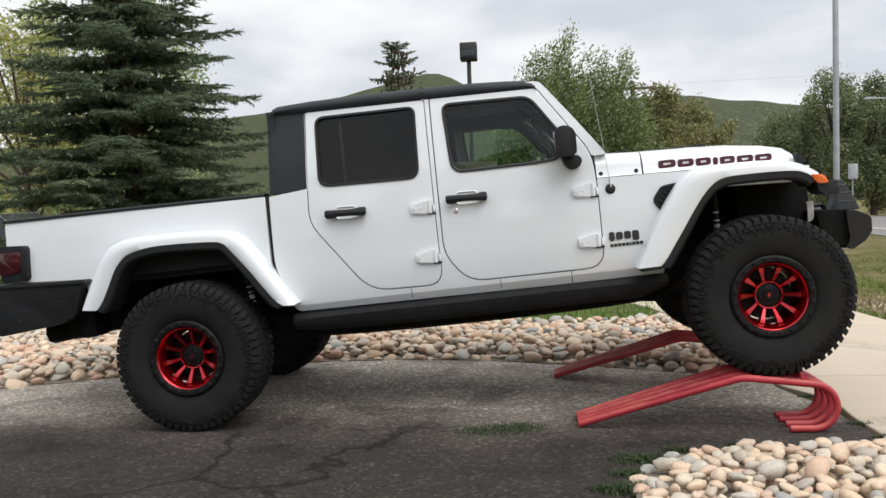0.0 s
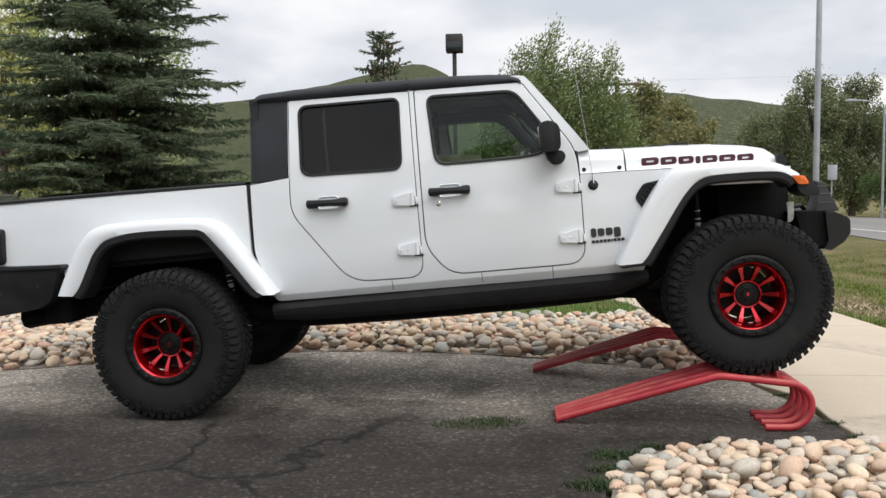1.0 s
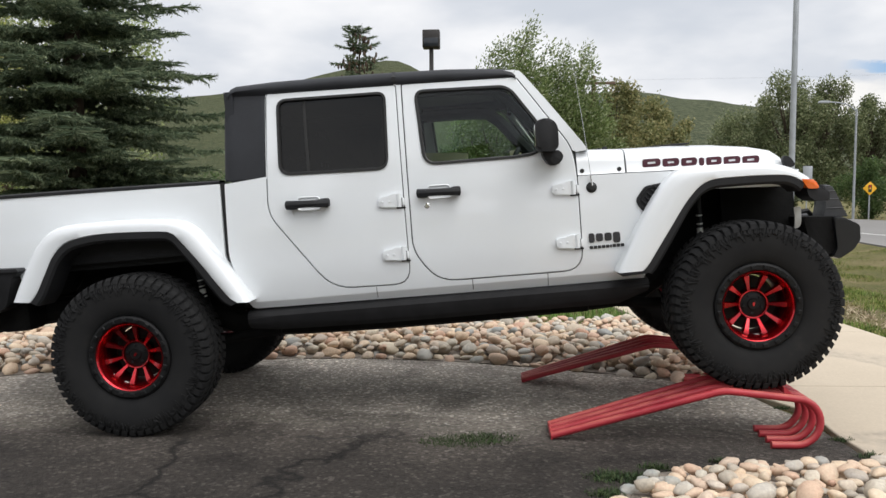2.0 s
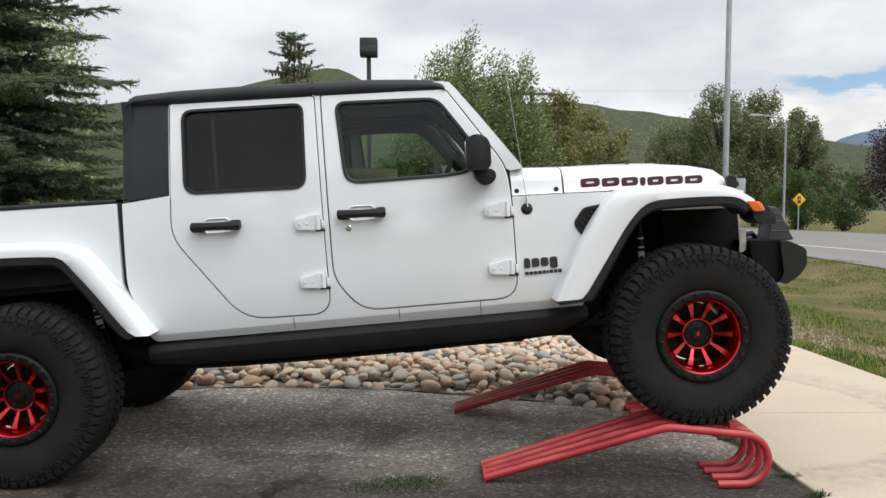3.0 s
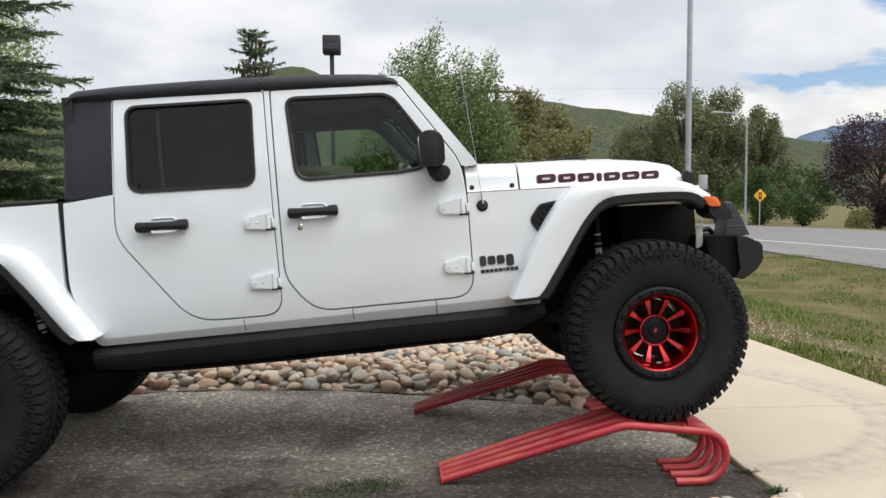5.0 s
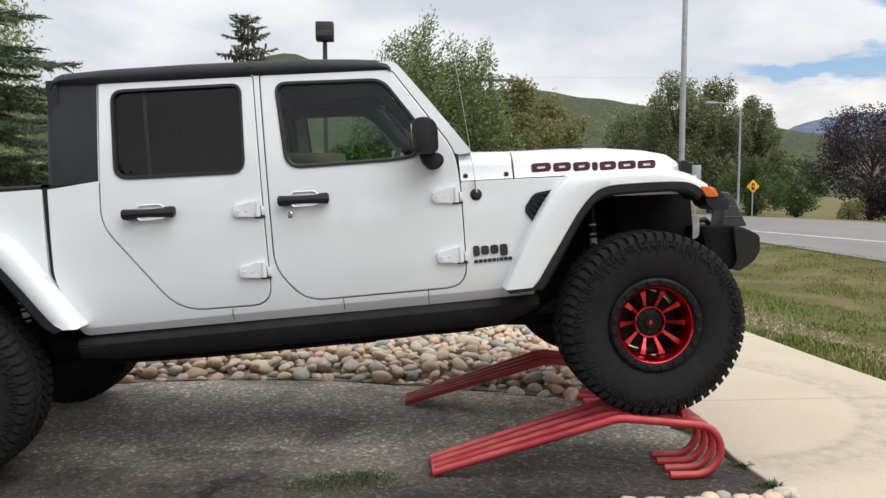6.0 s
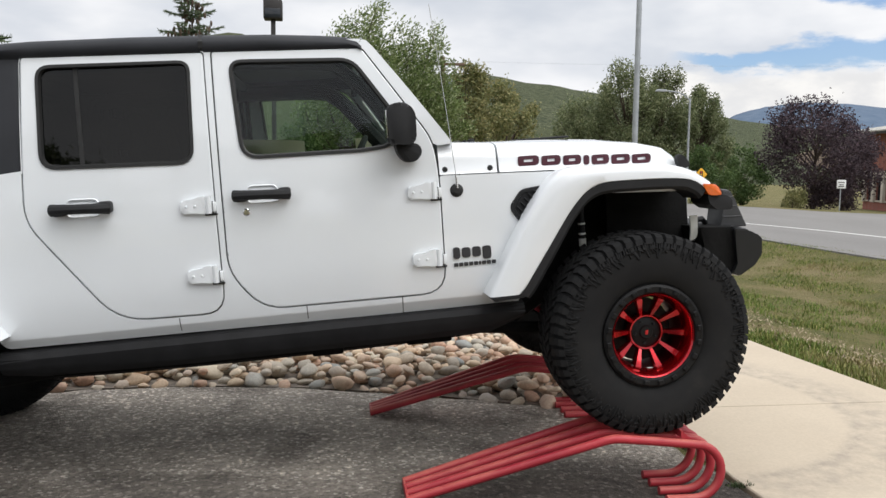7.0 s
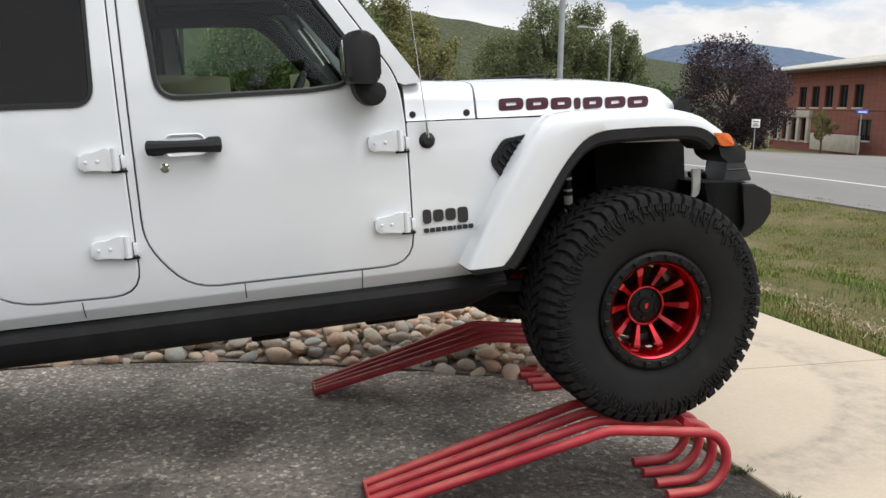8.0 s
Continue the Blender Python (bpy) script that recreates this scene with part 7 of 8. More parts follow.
def plume_tree(x, y, z, height, radius, seed, material, label, stems, wind):
    """A poplar-like tree: long stems fan up from a low fork and lean with the wind, each a loose plume of leaves."""
    rng, nr = random.Random(seed), np.random.default_rng(seed)
    t = thing("leafy_tree", pose(x, y, z), label, "tree")
    bm = bmesh.new()
    tube(bm, [(0, 0, -0.2), (0.02, 0, height * 0.16), (0.05, 0, height * 0.34)], [height * 0.026, height * 0.02, height * 0.013], 8)
    P, D, S = [], [], []
    for k in range(stems):
        a, q = 2.4 * k + rng.uniform(-0.4, 0.4), math.sqrt((k + 0.5) / stems)
        top = height * (1.0 - 0.50 * q ** 1.6) * rng.uniform(0.76, 1.06)
        foot = np.array([0.03, 0.0, height * rng.uniform(0.10, 0.30)])
        tip = np.array([radius * q * math.cos(a) + wind * 0.10 * top, radius * q * math.sin(a), top])
        knee = foot * 0.55 + tip * 0.45 + np.array([radius * q * 0.35 * math.cos(a), radius * q * 0.35 * math.sin(a), 0.0])
        u = np.linspace(0, 1, 7)[:, None]
        line = (1 - u) ** 2 * foot + 2 * u * (1 - u) * knee + u * u * tip
        line[:, 0] += wind * 2.2 * np.maximum(0, u[:, 0] - 0.7) ** 1.5
        tube(bm, line, [height * 0.0055 * (1 - 0.85 * i / 6) for i in range(7)], 5)
        n = int(640 * (0.6 + 0.5 * top / height))
        f = 0.25 + 0.75 * nr.random(n) ** 0.8
        c = np.stack([np.interp(f, u[:, 0], line[:, i]) for i in range(3)], 1)
        r = radius * (0.05 + 0.20 * np.sin(np.pi * np.minimum(1.0, (1.08 - f) * 1.15)) ** 0.8)
        d = nr.normal(size=(n, 3)) * 0.55
        P.append(c + d * r[:, None] + np.array([wind * 0.10, 0, 0.03]) * nr.random((n, 1)))
        way = d * 0.7 + np.array([wind * 0.8, 0, 0.55]) + nr.normal(size=(n, 3)) * 0.45
        D.append(way / np.linalg.norm(way, axis=1)[:, None])
        S.append(nr.uniform(0.6, 1.3, n))
    part("trunk", bm, BARK, t)
    P, u, sz = np.concatenate(P), np.concatenate(D), 0.135 * np.concatenate(S)[:, None]
    v = np.cross(u, nr.normal(size=u.shape))
    v /= np.linalg.norm(v, axis=1)[:, None]
    V = np.stack([P - u * sz * 0.5, P + v * sz * 0.22, P + u * sz * 0.6, P - v * sz * 0.22], 1).reshape(-1, 3)
    k = np.arange(len(P)) * 4
    raw("crown", V, np.stack([k, k + 1, k + 2, k + 3], 1), material, t)
    return t


spruce(-4.06, 7.3, -0.03, 8.6, 2.62, 3, "dark green mature spruce with drooping layered boughs on the lawn", 25, 9, tuft=0.062, taper=1.05)
spruce(-1.45, 18.0, -0.03, 5.85, 1.55, 9, "small spruce with a cone-laden bare top behind the cab", 13, 6, tuft=0.062, cones=110, taper=0.55)
plume_tree(2.6, 28.0, 0, 8.3, 2.2, 21, LEAF_W, "pale green wind-blown willow-like tree with feathery tops", 60, 0.9)
plume_tree(4.9, 29.0, 0, 7.3, 2.1, 22, LEAF_W, "green wind-swept tree with silvery leaf undersides", 56, 0.8)
leafy("leafy_tree", -9.9, 13.6, -0.03, 6.3, 2.0, 29, LEAF_Y, "yellow-green leafy tree beside the big spruce", "tree", 11000, 0.11, lobes=40, slim=1.5, gap=0.5, low=0.12)
leafy("leafy_tree", 7.7, 31.5, 0, 6.1, 1.9, 23, LEAF_B, "olive-brown broadleaf tree thinning at the top", "tree", 9000, 0.16, wind=0.2, lobes=28, gap=0.55)
leafy("leafy_tree", 10.3, 35.0, 0, 5.6, 2.2, 24, LEAF_B, "rounded olive-brown tree beside a utility pole", "tree", 12000, 0.17, lobes=30)
leafy("leafy_tree", 1.6, 33.0, 0, 5.2, 2.3, 25, LEAF_D, "dense green tree behind the parked truck", "tree", 12000, 0.17, lobes=28, low=0.1)
leafy("leafy_tree", -12.3, 24.0, 0, 9.4, 3.2, 26, LEAF_A, "yellowish green tree behind the big spruce", "tree", 12000, 0.17, lobes=30, low=0.12)
leafy("leafy_tree", -16.4, 26.0, 0, 9.8, 3.2, 27, LEAF_A, "yellowish green tree behind the big spruce", "tree", 9000, 0.18, lobes=28, low=0.12)
leafy("cottonwood_tree", 18.2, 40.0, 0, 7.0, 2.3, 31, LEAF_C, "tall dark green cottonwood across the road", "tree", 26000, 0.155, lobes=64, low=0.06, slim=1.7, gap=0.56)
leafy("cottonwood_tree", 20.3, 40.5, 0, 7.1, 2.0, 32, LEAF_C, "tall dark green cottonwood across the road", "tree", 24000, 0.155, lobes=64, low=0.06, slim=1.7, gap=0.56)
leafy("cottonwood_tree", 23.0, 41.0, 0, 6.2, 1.7, 33, LEAF_C, "slender green cottonwood across the road", "tree", 18000, 0.155, lobes=64, low=0.06, slim=1.7, gap=0.56)
leafy("cottonwood_tree", 16.0, 42.0, 0, 5.4, 2.0, 34, LEAF_C, "smaller olive cottonwood across the road", "tree", 16000, 0.155, lobes=64, low=0.06, slim=1.7, gap=0.56)
leafy("bush", 19.8, 34.0, -0.1, 2.7, 1.5, 41, LEAF_D, "bright green bush behind the warning sign", "bush", 7000, 0.13, low=0.05)
leafy("bush", 22.4, 35.0, -0.2, 2.4, 1.4, 42, LEAF_D, "green bush on the far verge", "bush", 6000, 0.13, low=0.05)
leafy("bush", 24.0, 33.0, -0.3, 0.9, 0.8, 43, LEAF_B, "low clipped olive bush on the far verge", "bush", 3000, 0.09, low=0.02)
leafy("plum_tree", 26.0, 34.5, -0.4, 5.6, 2.9, 51, LEAF_P, "dark purple-leaved plum tree before a brick building", "tree", 17000, 0.15, lobes=44, low=0.06, gap=0.6)
leafy("plum_tree", 28.3, 35.5, -0.5, 4.6, 2.2, 52, LEAF_P, "dark purple-leaved plum tree before a brick building", "tree", 10000, 0.15, lobes=34, low=0.06, gap=0.6)
for k in range(12):
    rk = random.Random(600 + k)
    leafy("bush", -26 + k * 5.2, 52 + rk.uniform(-4, 6), -0.03 if k < 12 else -1.2, rk.uniform(2.2, 3.6), rk.uniform(2.2, 3.2), 700 + k, (LEAF_C, LEAF_B, LEAF_D)[k % 3],
          "shrub in the distant hedge line below the hill", "bush", 3500, 0.22, low=0.02, lobes=18)


# an unseen row added across the lot, behind the camera, to shape reflections: most are leafy to the ground, two stand
# on clear stems
for k, (x, h, r, low) in enumerate(((-27, 9.5, 3.4, 0.03), (-20.5, 10.2, 3.4, 0.03), (-14, 9.0, 3.2, 0.03), (-8.5, 9.8, 3.2, 0.03), (-3.7, 9.2, 2.8, 0.03), (0.4, 10.8, 2.4, 0.42), (3.0, 9.6, 1.5, 0.03),
                                    (5.7, 10.8, 2.4, 0.42), (9.4, 9.4, 2.7, 0.03), (14.0, 10.0, 3.2, 0.03), (19.5, 9.2, 3.2, 0.03), (26, 9.8, 3.4, 0.03))):
    leafy("leafy_tree", x, -27.0 - (k % 3), -0.03, h, r, 800 + k, LEAF_C, "unseen dark green tree in a row added for reflections", "tree", 7000, 0.32, low=low, lobes=30, gap=0.75)


# ---------- poles, lamps, signs ----------
def light_pole():
    t = thing("flood_lamp", pose(0.31, 21.5, -0.03), "dark bronze car-park floodlight on a square pole", "lamp post")
    bm = bmesh.new()
    box(bm, (-0.065, -0.065, 0), (0.065, 0.065, 5.9), 0.01)
    part("pole", bm, DARK_STEEL, t)
    bm = bmesh.new()
    box(bm, (-0.27, -0.22, 5.86), (0.27, 0.22, 6.42), 0.03)
    part("lamp_head", bm, DARK_STEEL, t)
    bm = bmesh.new()
    box(bm, (-0.23, -0.245, 5.90), (0.23, -0.215, 6.16), 0.01)
    part("lens", bm, WIN_DARK, t)
    t = thing("tall_pole", pose(11.39, 21.0, -0.03), "tall grey galvanised steel pole on the verge", "pole")
    bm = bmesh.new()
    tube(bm, [(0, 0, 0), (0, 0, 5), (0, 0, 11)], [0.095, 0.085, 0.07], 16)
    part("shaft", bm, GREY_STEEL, t)
    bm = bmesh.new()
    box(bm, (-0.18, -0.18, 0), (0.18, 0.18, 0.05), 0.01)
    part("base_plate", bm, GREY_STEEL, t)
    t = thing("street_lamp", pose(18.5, 32.8, -0.03) @ Matrix.Diagonal((1.08, 1.08, 1.08, 1)), "slim grey street lamp with a curved arm", "street lamp")
    bm = bmesh.new()
    tube(bm, [(0, 0, 0), (0, 0, 4.55)], [0.055, 0.04], 10)
    part("pole", bm, GREY_STEEL, t)
    bm = bmesh.new()
    tube(bm, along([(0, 0, 4.45), (-0.35, 0, 4.72), (-0.8, 0, 4.82), (-1.15, 0, 4.84)], 12), 0.025, 8)
    part("arm", bm, GREY_STEEL, t)
    bm = bmesh.new()
    extrude_outline(bm, rounded([(-1.55, 4.80, 0.03), (-1.1, 4.80, 0.03), (-1.1, 4.89, 0.03), (-1.5, 4.90, 0.05)]), -0.09, 0.09, 0.02)
    part("lamp_head", bm, GREY_STEEL, t)
    t = thing("utility_pole", pose(6.52, 30.0, -0.03), "weathered wooden utility pole with a transformer can", "utility pole")
    bm = bmesh.new()
    tube(bm, [(0, 0, 0), (0, 0, 6.1)], [0.12, 0.09], 12)
    part("pole", bm, POLE_WOOD, t)
    bm = bmesh.new()
    tube(bm, [(0.28, 0, 4.72), (0.28, 0, 5.18), (0.28, 0, 5.24)], [0.13, 0.13, 0.05], 14)
    tube(bm, [(0.28, 0, 5.22), (0.28, 0, 5.38)], 0.03, 8)
    part("transformer", bm, GREY_STEEL, t, "pale grey transformer can")
    bm = bmesh.new()
    box(bm, (-0.9, -0.05, 5.75), (0.9, 0.05, 5.86), 0.01)
    part("crossarm", bm, POLE_WOOD, t)


light_pole()


def wires():
    for k, (x, z) in enumerate(((-0.8, 5.9), (0.0, 5.92), (0.8, 5.9))):
        bm = bmesh.new()
        tube(bm, [(6.52 + x + (70 - x) * f, 30 + 26 * f, z + 6.5 * f - 3.2 * f * (1 - f)) for f in np.linspace(0, 1, 24)], 0.0012, 5)
        o = part("overhead_wire", bm, GREY_STEEL)
        tagged(o, "thin grey overhead wire strung across the road", "wire", "overhead wires")


wires()


def road_sign(name, x, y, z, label, plate, material, high, post=0.03, size=1.0):
    t = thing(name, pose(x, y, z) @ Matrix.Diagonal((size, size, size, 1)), label, "road sign")
    bm = bmesh.new()
    tube(bm, [(0, 0.03, -0.1), (0, 0.03, high)], post, 8)
    part("post", bm, GREY_STEEL, t)
    bm = bmesh.new()
    extrude_outline(bm, rounded(plate, 3), -0.012, 0.0, 0.003)
    part("plate", bm, material, t)
    return t


sg = road_sign("warning_sign", 19.15, 32.7, -0.03, "yellow diamond signal-ahead warning sign on a post", [(0, 1.00, 0.03), (0.29, 1.29, 0.03), (0, 1.58, 0.03), (-0.29, 1.29, 0.03)], SIGN_Y, 1.55, size=1.08)
for nm, box_, mt in (("symbol", (-0.07, 0.07, 1.14, 1.44), SIGN_K), ("disc", (-0.035, 0.035, 1.35, 1.42), SIGN_R), ("disc", (-0.035, 0.035, 1.255, 1.325), SIGN_Y), ("disc", (-0.035, 0.035, 1.16, 1.23), LEAF_D)):
    bm = bmesh.new()
    d = 0.02 if nm == "symbol" else 0.026
    extrude_outline(bm, rounded([(box_[0], box_[2], 0.03), (box_[1], box_[2], 0.03), (box_[1], box_[3], 0.03), (box_[0], box_[3], 0.03)], 3), -d, -0.010)
    part(nm, bm, mt, sg, smooth=False)
sg = road_sign("roadside_sign", 22.6, 27.2, -0.05, "white rectangular roadside sign on a thin post", [(-0.2, 0.92, 0.02), (0.2, 0.92, 0.02), (0.2, 1.27, 0.02), (-0.2, 1.27, 0.02)], SIGN_W, 1.25, 0.022)
for zz, w in ((1.17, 0.14), (1.07, 0.10), (1.0, 0.13)):
    bm = bmesh.new()
    extrude_outline(bm, [(-w, zz - 0.018), (w, zz - 0.018), (w, zz + 0.018), (-w, zz + 0.018)], -0.016, -0.011)
    part("writing_bar", bm, SIGN_K, sg, smooth=False)
sg = road_sign("street_name_sign", 26.7, 26.0, -0.25, "blue street-name sign with pale bars on a post", [(-0.30, 1.74, 0.02), (0.30, 1.74, 0.02), (0.30, 1.92, 0.02), (-0.30, 1.92, 0.02)], SIGN_B, 1.9, 0.025)
bm = bmesh.new()
extrude_outline(bm, [(-0.2, 1.80), (0.2, 1.80), (0.2, 1.86), (-0.2, 1.86)], -0.017, -0.011)
part("writing_bar", bm, SIGN_W, sg, smooth=False)
sg = road_sign("sign_back", 11.68, 20.5, -0.05, "small plain grey sign back by the tall pole", [(-0.14, 1.65, 0.02), (0.14, 1.65, 0.02), (0.14, 2.10, 0.02), (-0.14, 2.10, 0.02)], GREY_STEEL, 2.0, 0.02)


# ---------- brick building across the road ----------
def brick_building():
    t = thing("office_building", Matrix.Translation((44.1, 52.7, -0.78)) @ Matrix.Rotation(math.atan2(0.983, 0.185), 4, "Z"), "two-storey red brick office building with a pale roof", "building")
    W, D, H = 34.0, 16.0, 5.5
    x0 = 5.2 - W
    wins = [(-0.6 + 1.95 * k, 2.7, 1.15, 1.55) for k in range(5)] + [(12.0, 2.9, 2.2, 1.7), (16.0, 2.7, 1.2, 1.55), (18.0, 2.7, 1.2, 1.55), (20.0, 2.7, 1.2, 1.55), (23.5, 2.9, 2.2, 1.7)]
    doors = [(-4.5 + 1.55 * k, 0.15, 1.15, 1.75) for k in range(4)] + [(8.0, 0.5, 1.6, 1.4), (12.0, 0.5, 1.6, 1.4), (16.0, 0.5, 1.6, 1.4), (20, 0.5, 1.6, 1.4)]
    wins, doors = [(-a - w, b, w, h) for a, b, w, h in wins], [(-a - w, b, w, h) for a, b, w, h in doors]
    bm = bmesh.new()
    loops = [[(x0, 0), (x0 + W, 0), (x0 + W, H), (x0, H)]] + [[(a, b), (a + w, b), (a + w, b + h), (a, b + h)] for a, b, w, h in wins + doors]
    for lp in loops:
        vs = [bm.verts.new((u, 0, w)) for u, w in lp]
        for i in range(4):
            bm.edges.new((vs[i - 1], vs[i]))
    bmesh.ops.triangle_fill(bm, use_beauty=True, edges=bm.edges[:])
    r = bmesh.ops.extrude_face_region(bm, geom=bm.faces[:])
    for v in r["geom"]:
        if isinstance(v, bmesh.types.BMVert):
            v.co.y -= 0.35
    part("wall", bm, BRICK, t, smooth=False)
    for a, b in (((x0, -D, -1.5), (x0 + 0.3, -0.35, H)), ((x0 + W - 0.3, -D, -1.5), (x0 + W, -0.35, H)), ((x0, -D - 0.3, -1.5), (x0 + W, -D, H)), ((x0, -0.35, -1.5), (x0 + W, -0.02, 0))):
        bm = bmesh.new()
        box(bm, a, b)
        part("wall", bm, BRICK, t, smooth=False)
    for a, b, w, h in wins + doors:
        bm = bmesh.new()
        box(bm, (a, -0.22, b), (a + w, -0.19, b + h))
        win = part("window", bm, WIN_DARK, t, smooth=False)
        bm = bmesh.new()
        for lo, hi in (((a, -0.19, b), (a + 0.07, -0.12, b + h)), ((a + w - 0.07, -0.19, b), (a + w, -0.12, b + h)), ((a, -0.19, b + h - 0.07), (a + w, -0.12, b + h)), ((a + w / 2 - 0.03, -0.19, b), (a + w / 2 + 0.03, -0.12, b + h))):
            box(bm, lo, hi)
        part("frame", bm, SIGN_K, win, smooth=False)
        bm = bmesh.new()
        box(bm, (a - 0.08, -0.15, b - 0.12), (a + w + 0.08, 0.06, b), 0.01)
        part("sill", bm, CREAM, win, smooth=False)
    bm = bmesh.new()                     # cream-clad entrance bay
    for k in range(5):
        a = 4.55 - 1.55 * k
        box(bm, (a, -0.05, 0), (a + 0.40, 0.22, 2.0), 0.02)
    box(bm, (-1.8, -0.05, 1.92), (5.0, 0.30, 2.45), 0.03)
    part("entrance_bay", bm, CREAM, t, "cream stone entrance bay")
    bm = bmesh.new()
    box(bm, (x0, -0.02, 4.72), (x0 + W, 0.07, 4.86), 0.01)
    box(bm, (x0, -0.02, 2.48), (x0 + W, 0.05, 2.58), 0.01)
    part("string_course", bm, BRICK, t)
    bm = bmesh.new()                     # dark fascia under the roof edge
    box(bm, (x0 - 1.0, 0.95, H - 0.22), (x0 + W + 1.0, 1.08, H - 0.02), 0.01)
    part("fascia", bm, DARK_STEEL, t, "dark roof fascia", smooth=False)
    bm = bmesh.new()                     # shallow overhanging roof
    loft(bm, [[(u, 1.1, H - 0.02), (u, 1.1, H + 0.07), (u, -D * 0.5, H + 1.5), (u, -D - 0.9, H + 0.16), (u, -D - 0.9, H - 0.05)] for u in (x0 - 1.0, x0 + W + 1.0)], True)
    for u in (x0 - 1.0, x0 + W + 1.0):
        bm.faces.new([bm.verts.new(p) for p in ((u, 1.1, H - 0.02), (u, 1.1, H + 0.07), (u, -D * 0.5, H + 1.5), (u, -D - 0.9, H + 0.16), (u, -D - 0.9, H - 0.05))])
    roof = part("roof", bm, ROOF_MET, t, "pale metal roof", smooth=False)
    for k in range(24):
        bm = bmesh.new()
        u = x0 + k * W / 23
        loft(bm, [[(u - 0.03, y, z), (u, y, z + 0.06), (u + 0.03, y, z)] for y, z in ((1.1, H + 0.165), (-D * 0.5, H + 1.505))])
        part("seam", bm, ROOF_MET, roof, smooth=False)


brick_building()


leafy("small_tree", 39.2, 44.0, -1.0, 2.6, 0.9, 61, LEAF_B, "small olive tree before the brick building", "tree", 3500, 0.11, low=0.35, lobes=16)
rk = thing("retaining_wall", pose(41.2, 43.4, -1.1, 0, 0, 79), "low grey concrete retaining wall beside the building", "wall")
bm = bmesh.new()
box(bm, (-0.5, -0.2, 0), (5.5, 0.2, 1.15), 0.03)
part("wall", bm, CREAM, rk)


# ---------- hills and far mountain ----------
def hill(name, ridge, depth, material, label, seed, rough, front):
    """A hillside: from its foot in front up to an uneven ridge and down behind."""
    R = along(ridge, 90)
    rows = []
    n = 26
    for j in range(n + 1):
        f = j / n
        row = []
        for x, y, z in R:
            k = 0.5 - 0.5 * math.cos(math.pi * min(1.0, f / 0.8))
            if f > 0.8:
                k = 1.0 - 0.5 * ((f - 0.8) / 0.2) ** 2
            s = front + (1.0 - front) * min(1.0, f / 0.8) + max(0.0, f - 0.8) * depth
            bump = rough * z * k * (noise.noise((x * 0.008 + seed, f * 3.0, seed)) + 0.5 * noise.noise((x * 0.03 + seed, f * 8.0, 2.0)))
            row.append((x * s, y * s, -3.0 + (z + 3.0) * k + (bump if f < 0.78 else bump * 0.25)))
        rows.append(row)
    bm = bmesh.new()
    loft(bm, rows)
    return tagged(part(name, bm, material, smooth=True, angle=180), label, "hill", kind="structure")


hill("backdrop_hill", [(-620, 560, 38), (-420, 580, 50), (-220, 600, 68), (-155, 600, 77), (-95, 600, 87), (-66, 600, 91), (-48, 600, 85), (-20, 600, 68), (60, 610, 50), (200, 620, 30)], 0.5, HILL_L,
     "rounded green hill behind the trees", 3.0, 0.05, 0.35)
hill("backdrop_hill_shrub", [(-200, 900, 60), (20, 900, 88), (146, 900, 101), (223, 900, 94), (281, 900, 87), (377, 900, 74), (473, 900, 60), (560, 900, 50), (760, 880, 40), (1000, 860, 30)], 0.5, HILL_R,
     "shrub-covered dark green hillside across the valley", 5.0, 0.05, 0.30)
hill("backdrop_hill_dry", [(300, 620, 8), (380, 620, 20), (470, 610, 27), (600, 580, 31), (800, 540, 30)], 0.5, DRY_HILL, "dry brown brush slope at the hill's foot", 8.0, 0.05, 0.5)
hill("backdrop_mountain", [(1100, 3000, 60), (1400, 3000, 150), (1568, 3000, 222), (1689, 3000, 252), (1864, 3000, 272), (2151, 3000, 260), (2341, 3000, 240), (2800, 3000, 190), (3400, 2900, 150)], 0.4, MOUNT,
     "far mountain under the clouds, haze painted in as blue", 11.0, 0.03, 0.6)


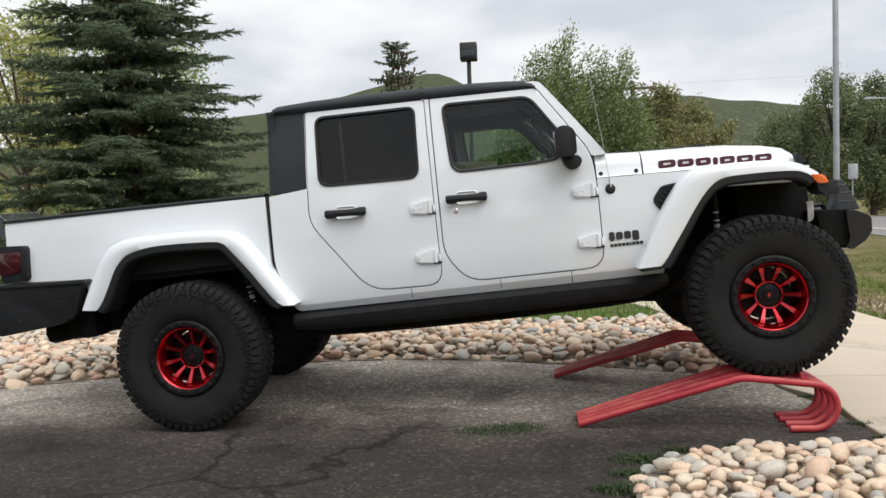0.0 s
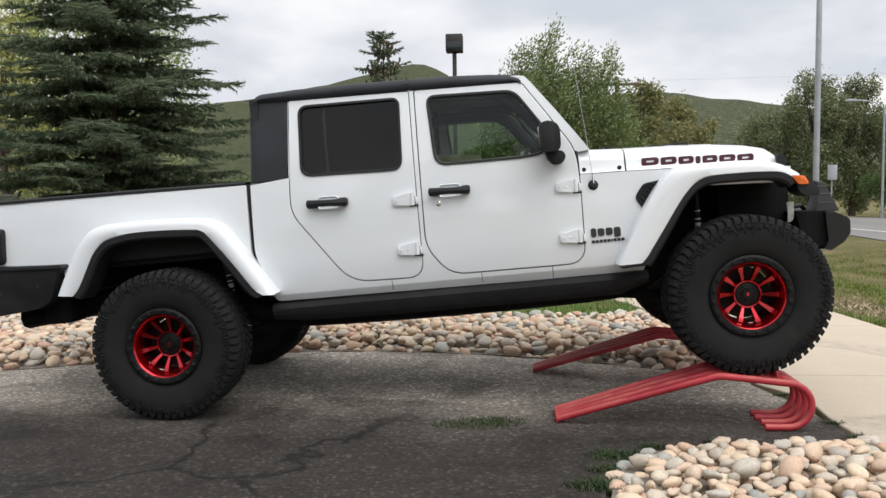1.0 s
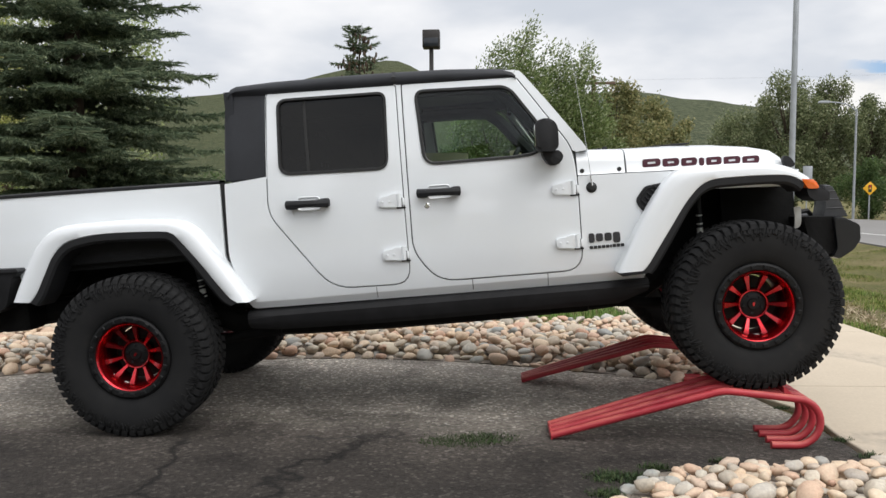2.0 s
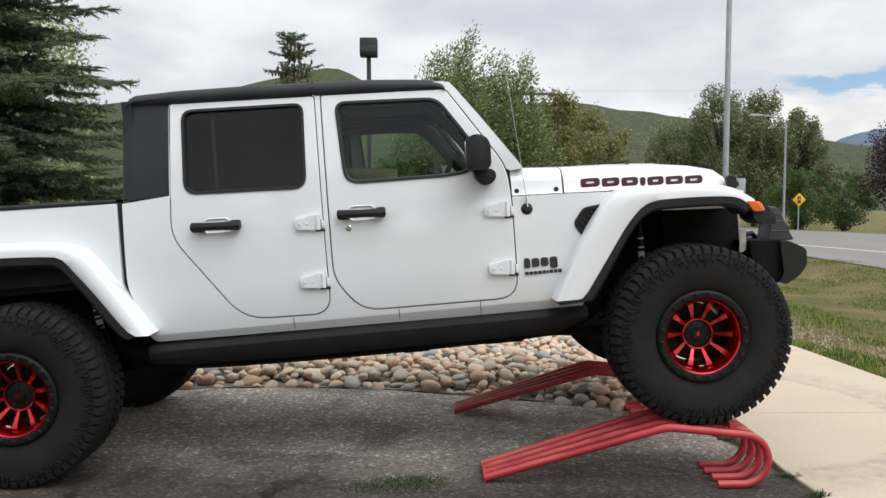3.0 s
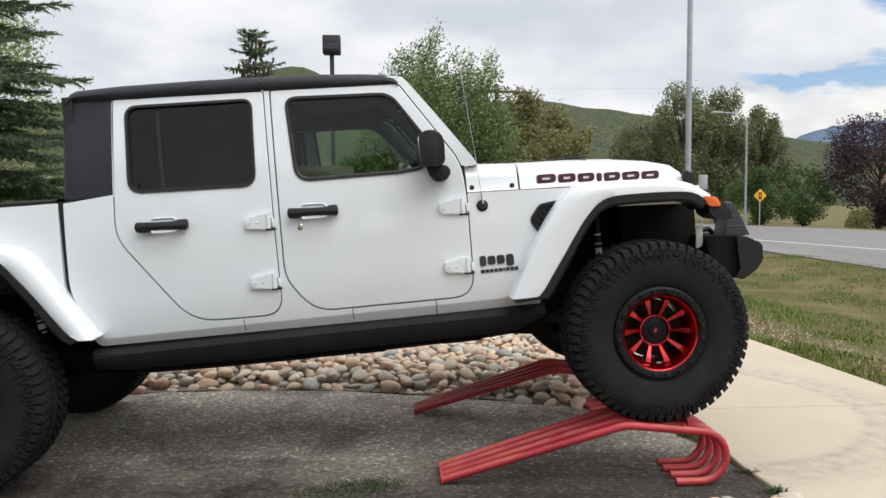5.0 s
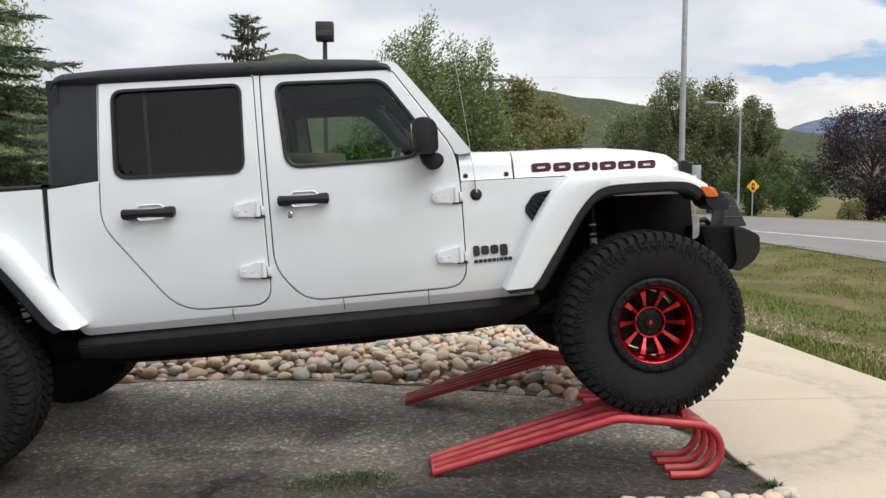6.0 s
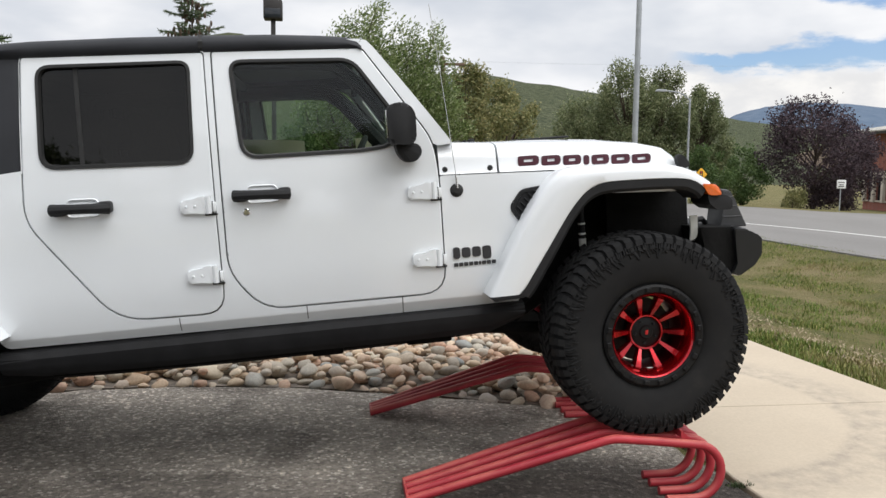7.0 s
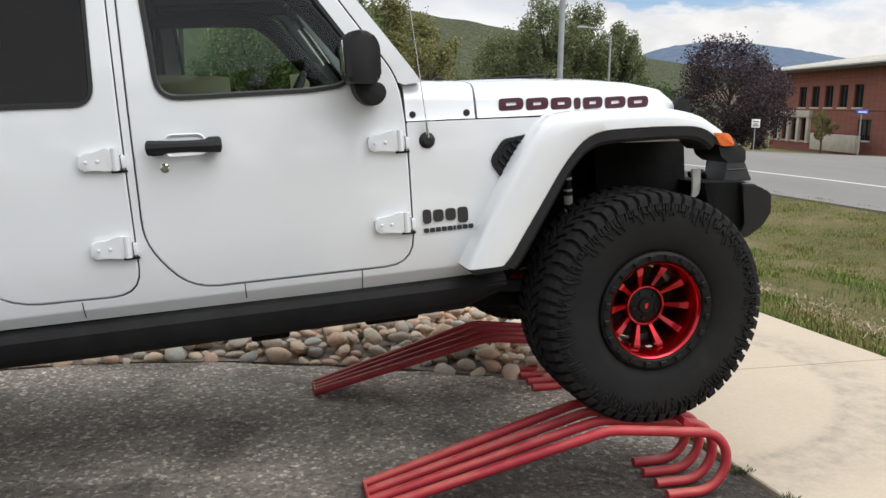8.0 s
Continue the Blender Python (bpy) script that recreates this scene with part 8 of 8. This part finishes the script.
# ---------- parked car behind the bed ----------
def parked_car():
    t = thing("parked_car", pose(-8.5, 10.6, -0.03), "silver saloon car parked on the lot behind the truck", "car")
    bm = bmesh.new()
    side_o = rounded([(-2.1, 0.35, 0.1), (-2.15, 0.75, 0.1), (-1.9, 0.92, 0.1), (-0.9, 0.97, 0.05), (0.75, 0.93, 0.05), (1.9, 0.78, 0.2), (2.15, 0.6, 0.1), (2.12, 0.3, 0.1)])
    extrude_outline(bm, side_o, -0.86, 0.86, 0.06)
    part("body", bm, SILVER, t)
    bm = bmesh.new()
    loft(bm, [[(-1.55, y, 0.95), (-0.95, y * 0.82, 1.42), (0.3, y * 0.82, 1.46), (1.15, y, 0.93)] for y in (-0.80, 0.80)])
    part("roof", bm, SILVER, t)
    for y in (-1, 1):
        bm = bmesh.new()
        bm.faces.new([bm.verts.new(p) for p in ((-1.5, y * 0.805, 0.95), (-0.93, y * 0.66, 1.41), (0.28, y * 0.66, 1.45), (1.1, y * 0.805, 0.94))])
        part("side_window", bm, WIN_DARK, t, smooth=False)
    bm = bmesh.new()
    bm.faces.new([bm.verts.new(p) for p in ((0.36, -0.62, 1.45), (0.36, 0.62, 1.45), (1.14, 0.74, 0.955), (1.14, -0.74, 0.955))])
    part("windscreen", bm, WIN_DARK, t, smooth=False)
    for x in (-1.35, 1.38):
        for y in (-0.82, 0.66):
            bm = bmesh.new()
            revolve(bm, [(0.0, 0.0), (0.2, 0.0), (0.31, 0.0), (0.32, 0.03), (0.32, 0.16), (0.0, 0.16)], 24)
            bm.transform(Matrix.Translation((x, y, 0.32)))
            part("wheel", bm, TYRE, t)


parked_car()

stone_bed("stone_bed_near", NEAR_BED, NEAR_EDGE, 61, (0.035, 0.125, 0.06), 0.035, 24000, lambda x, y: -y, "bed of tan and grey river stones beside the pavement")
stone_bed("stone_bed_back", BACK_BED, BED_FRONT, 62, (0.04, 0.13, 0.075), 0.05, 60000, lambda x, y: edge_gap(x, y, BED_FRONT) + 0.25 * max(0.0, abs(x - 1.0) - 3.0), "bed of tan and grey river stones behind the truck")
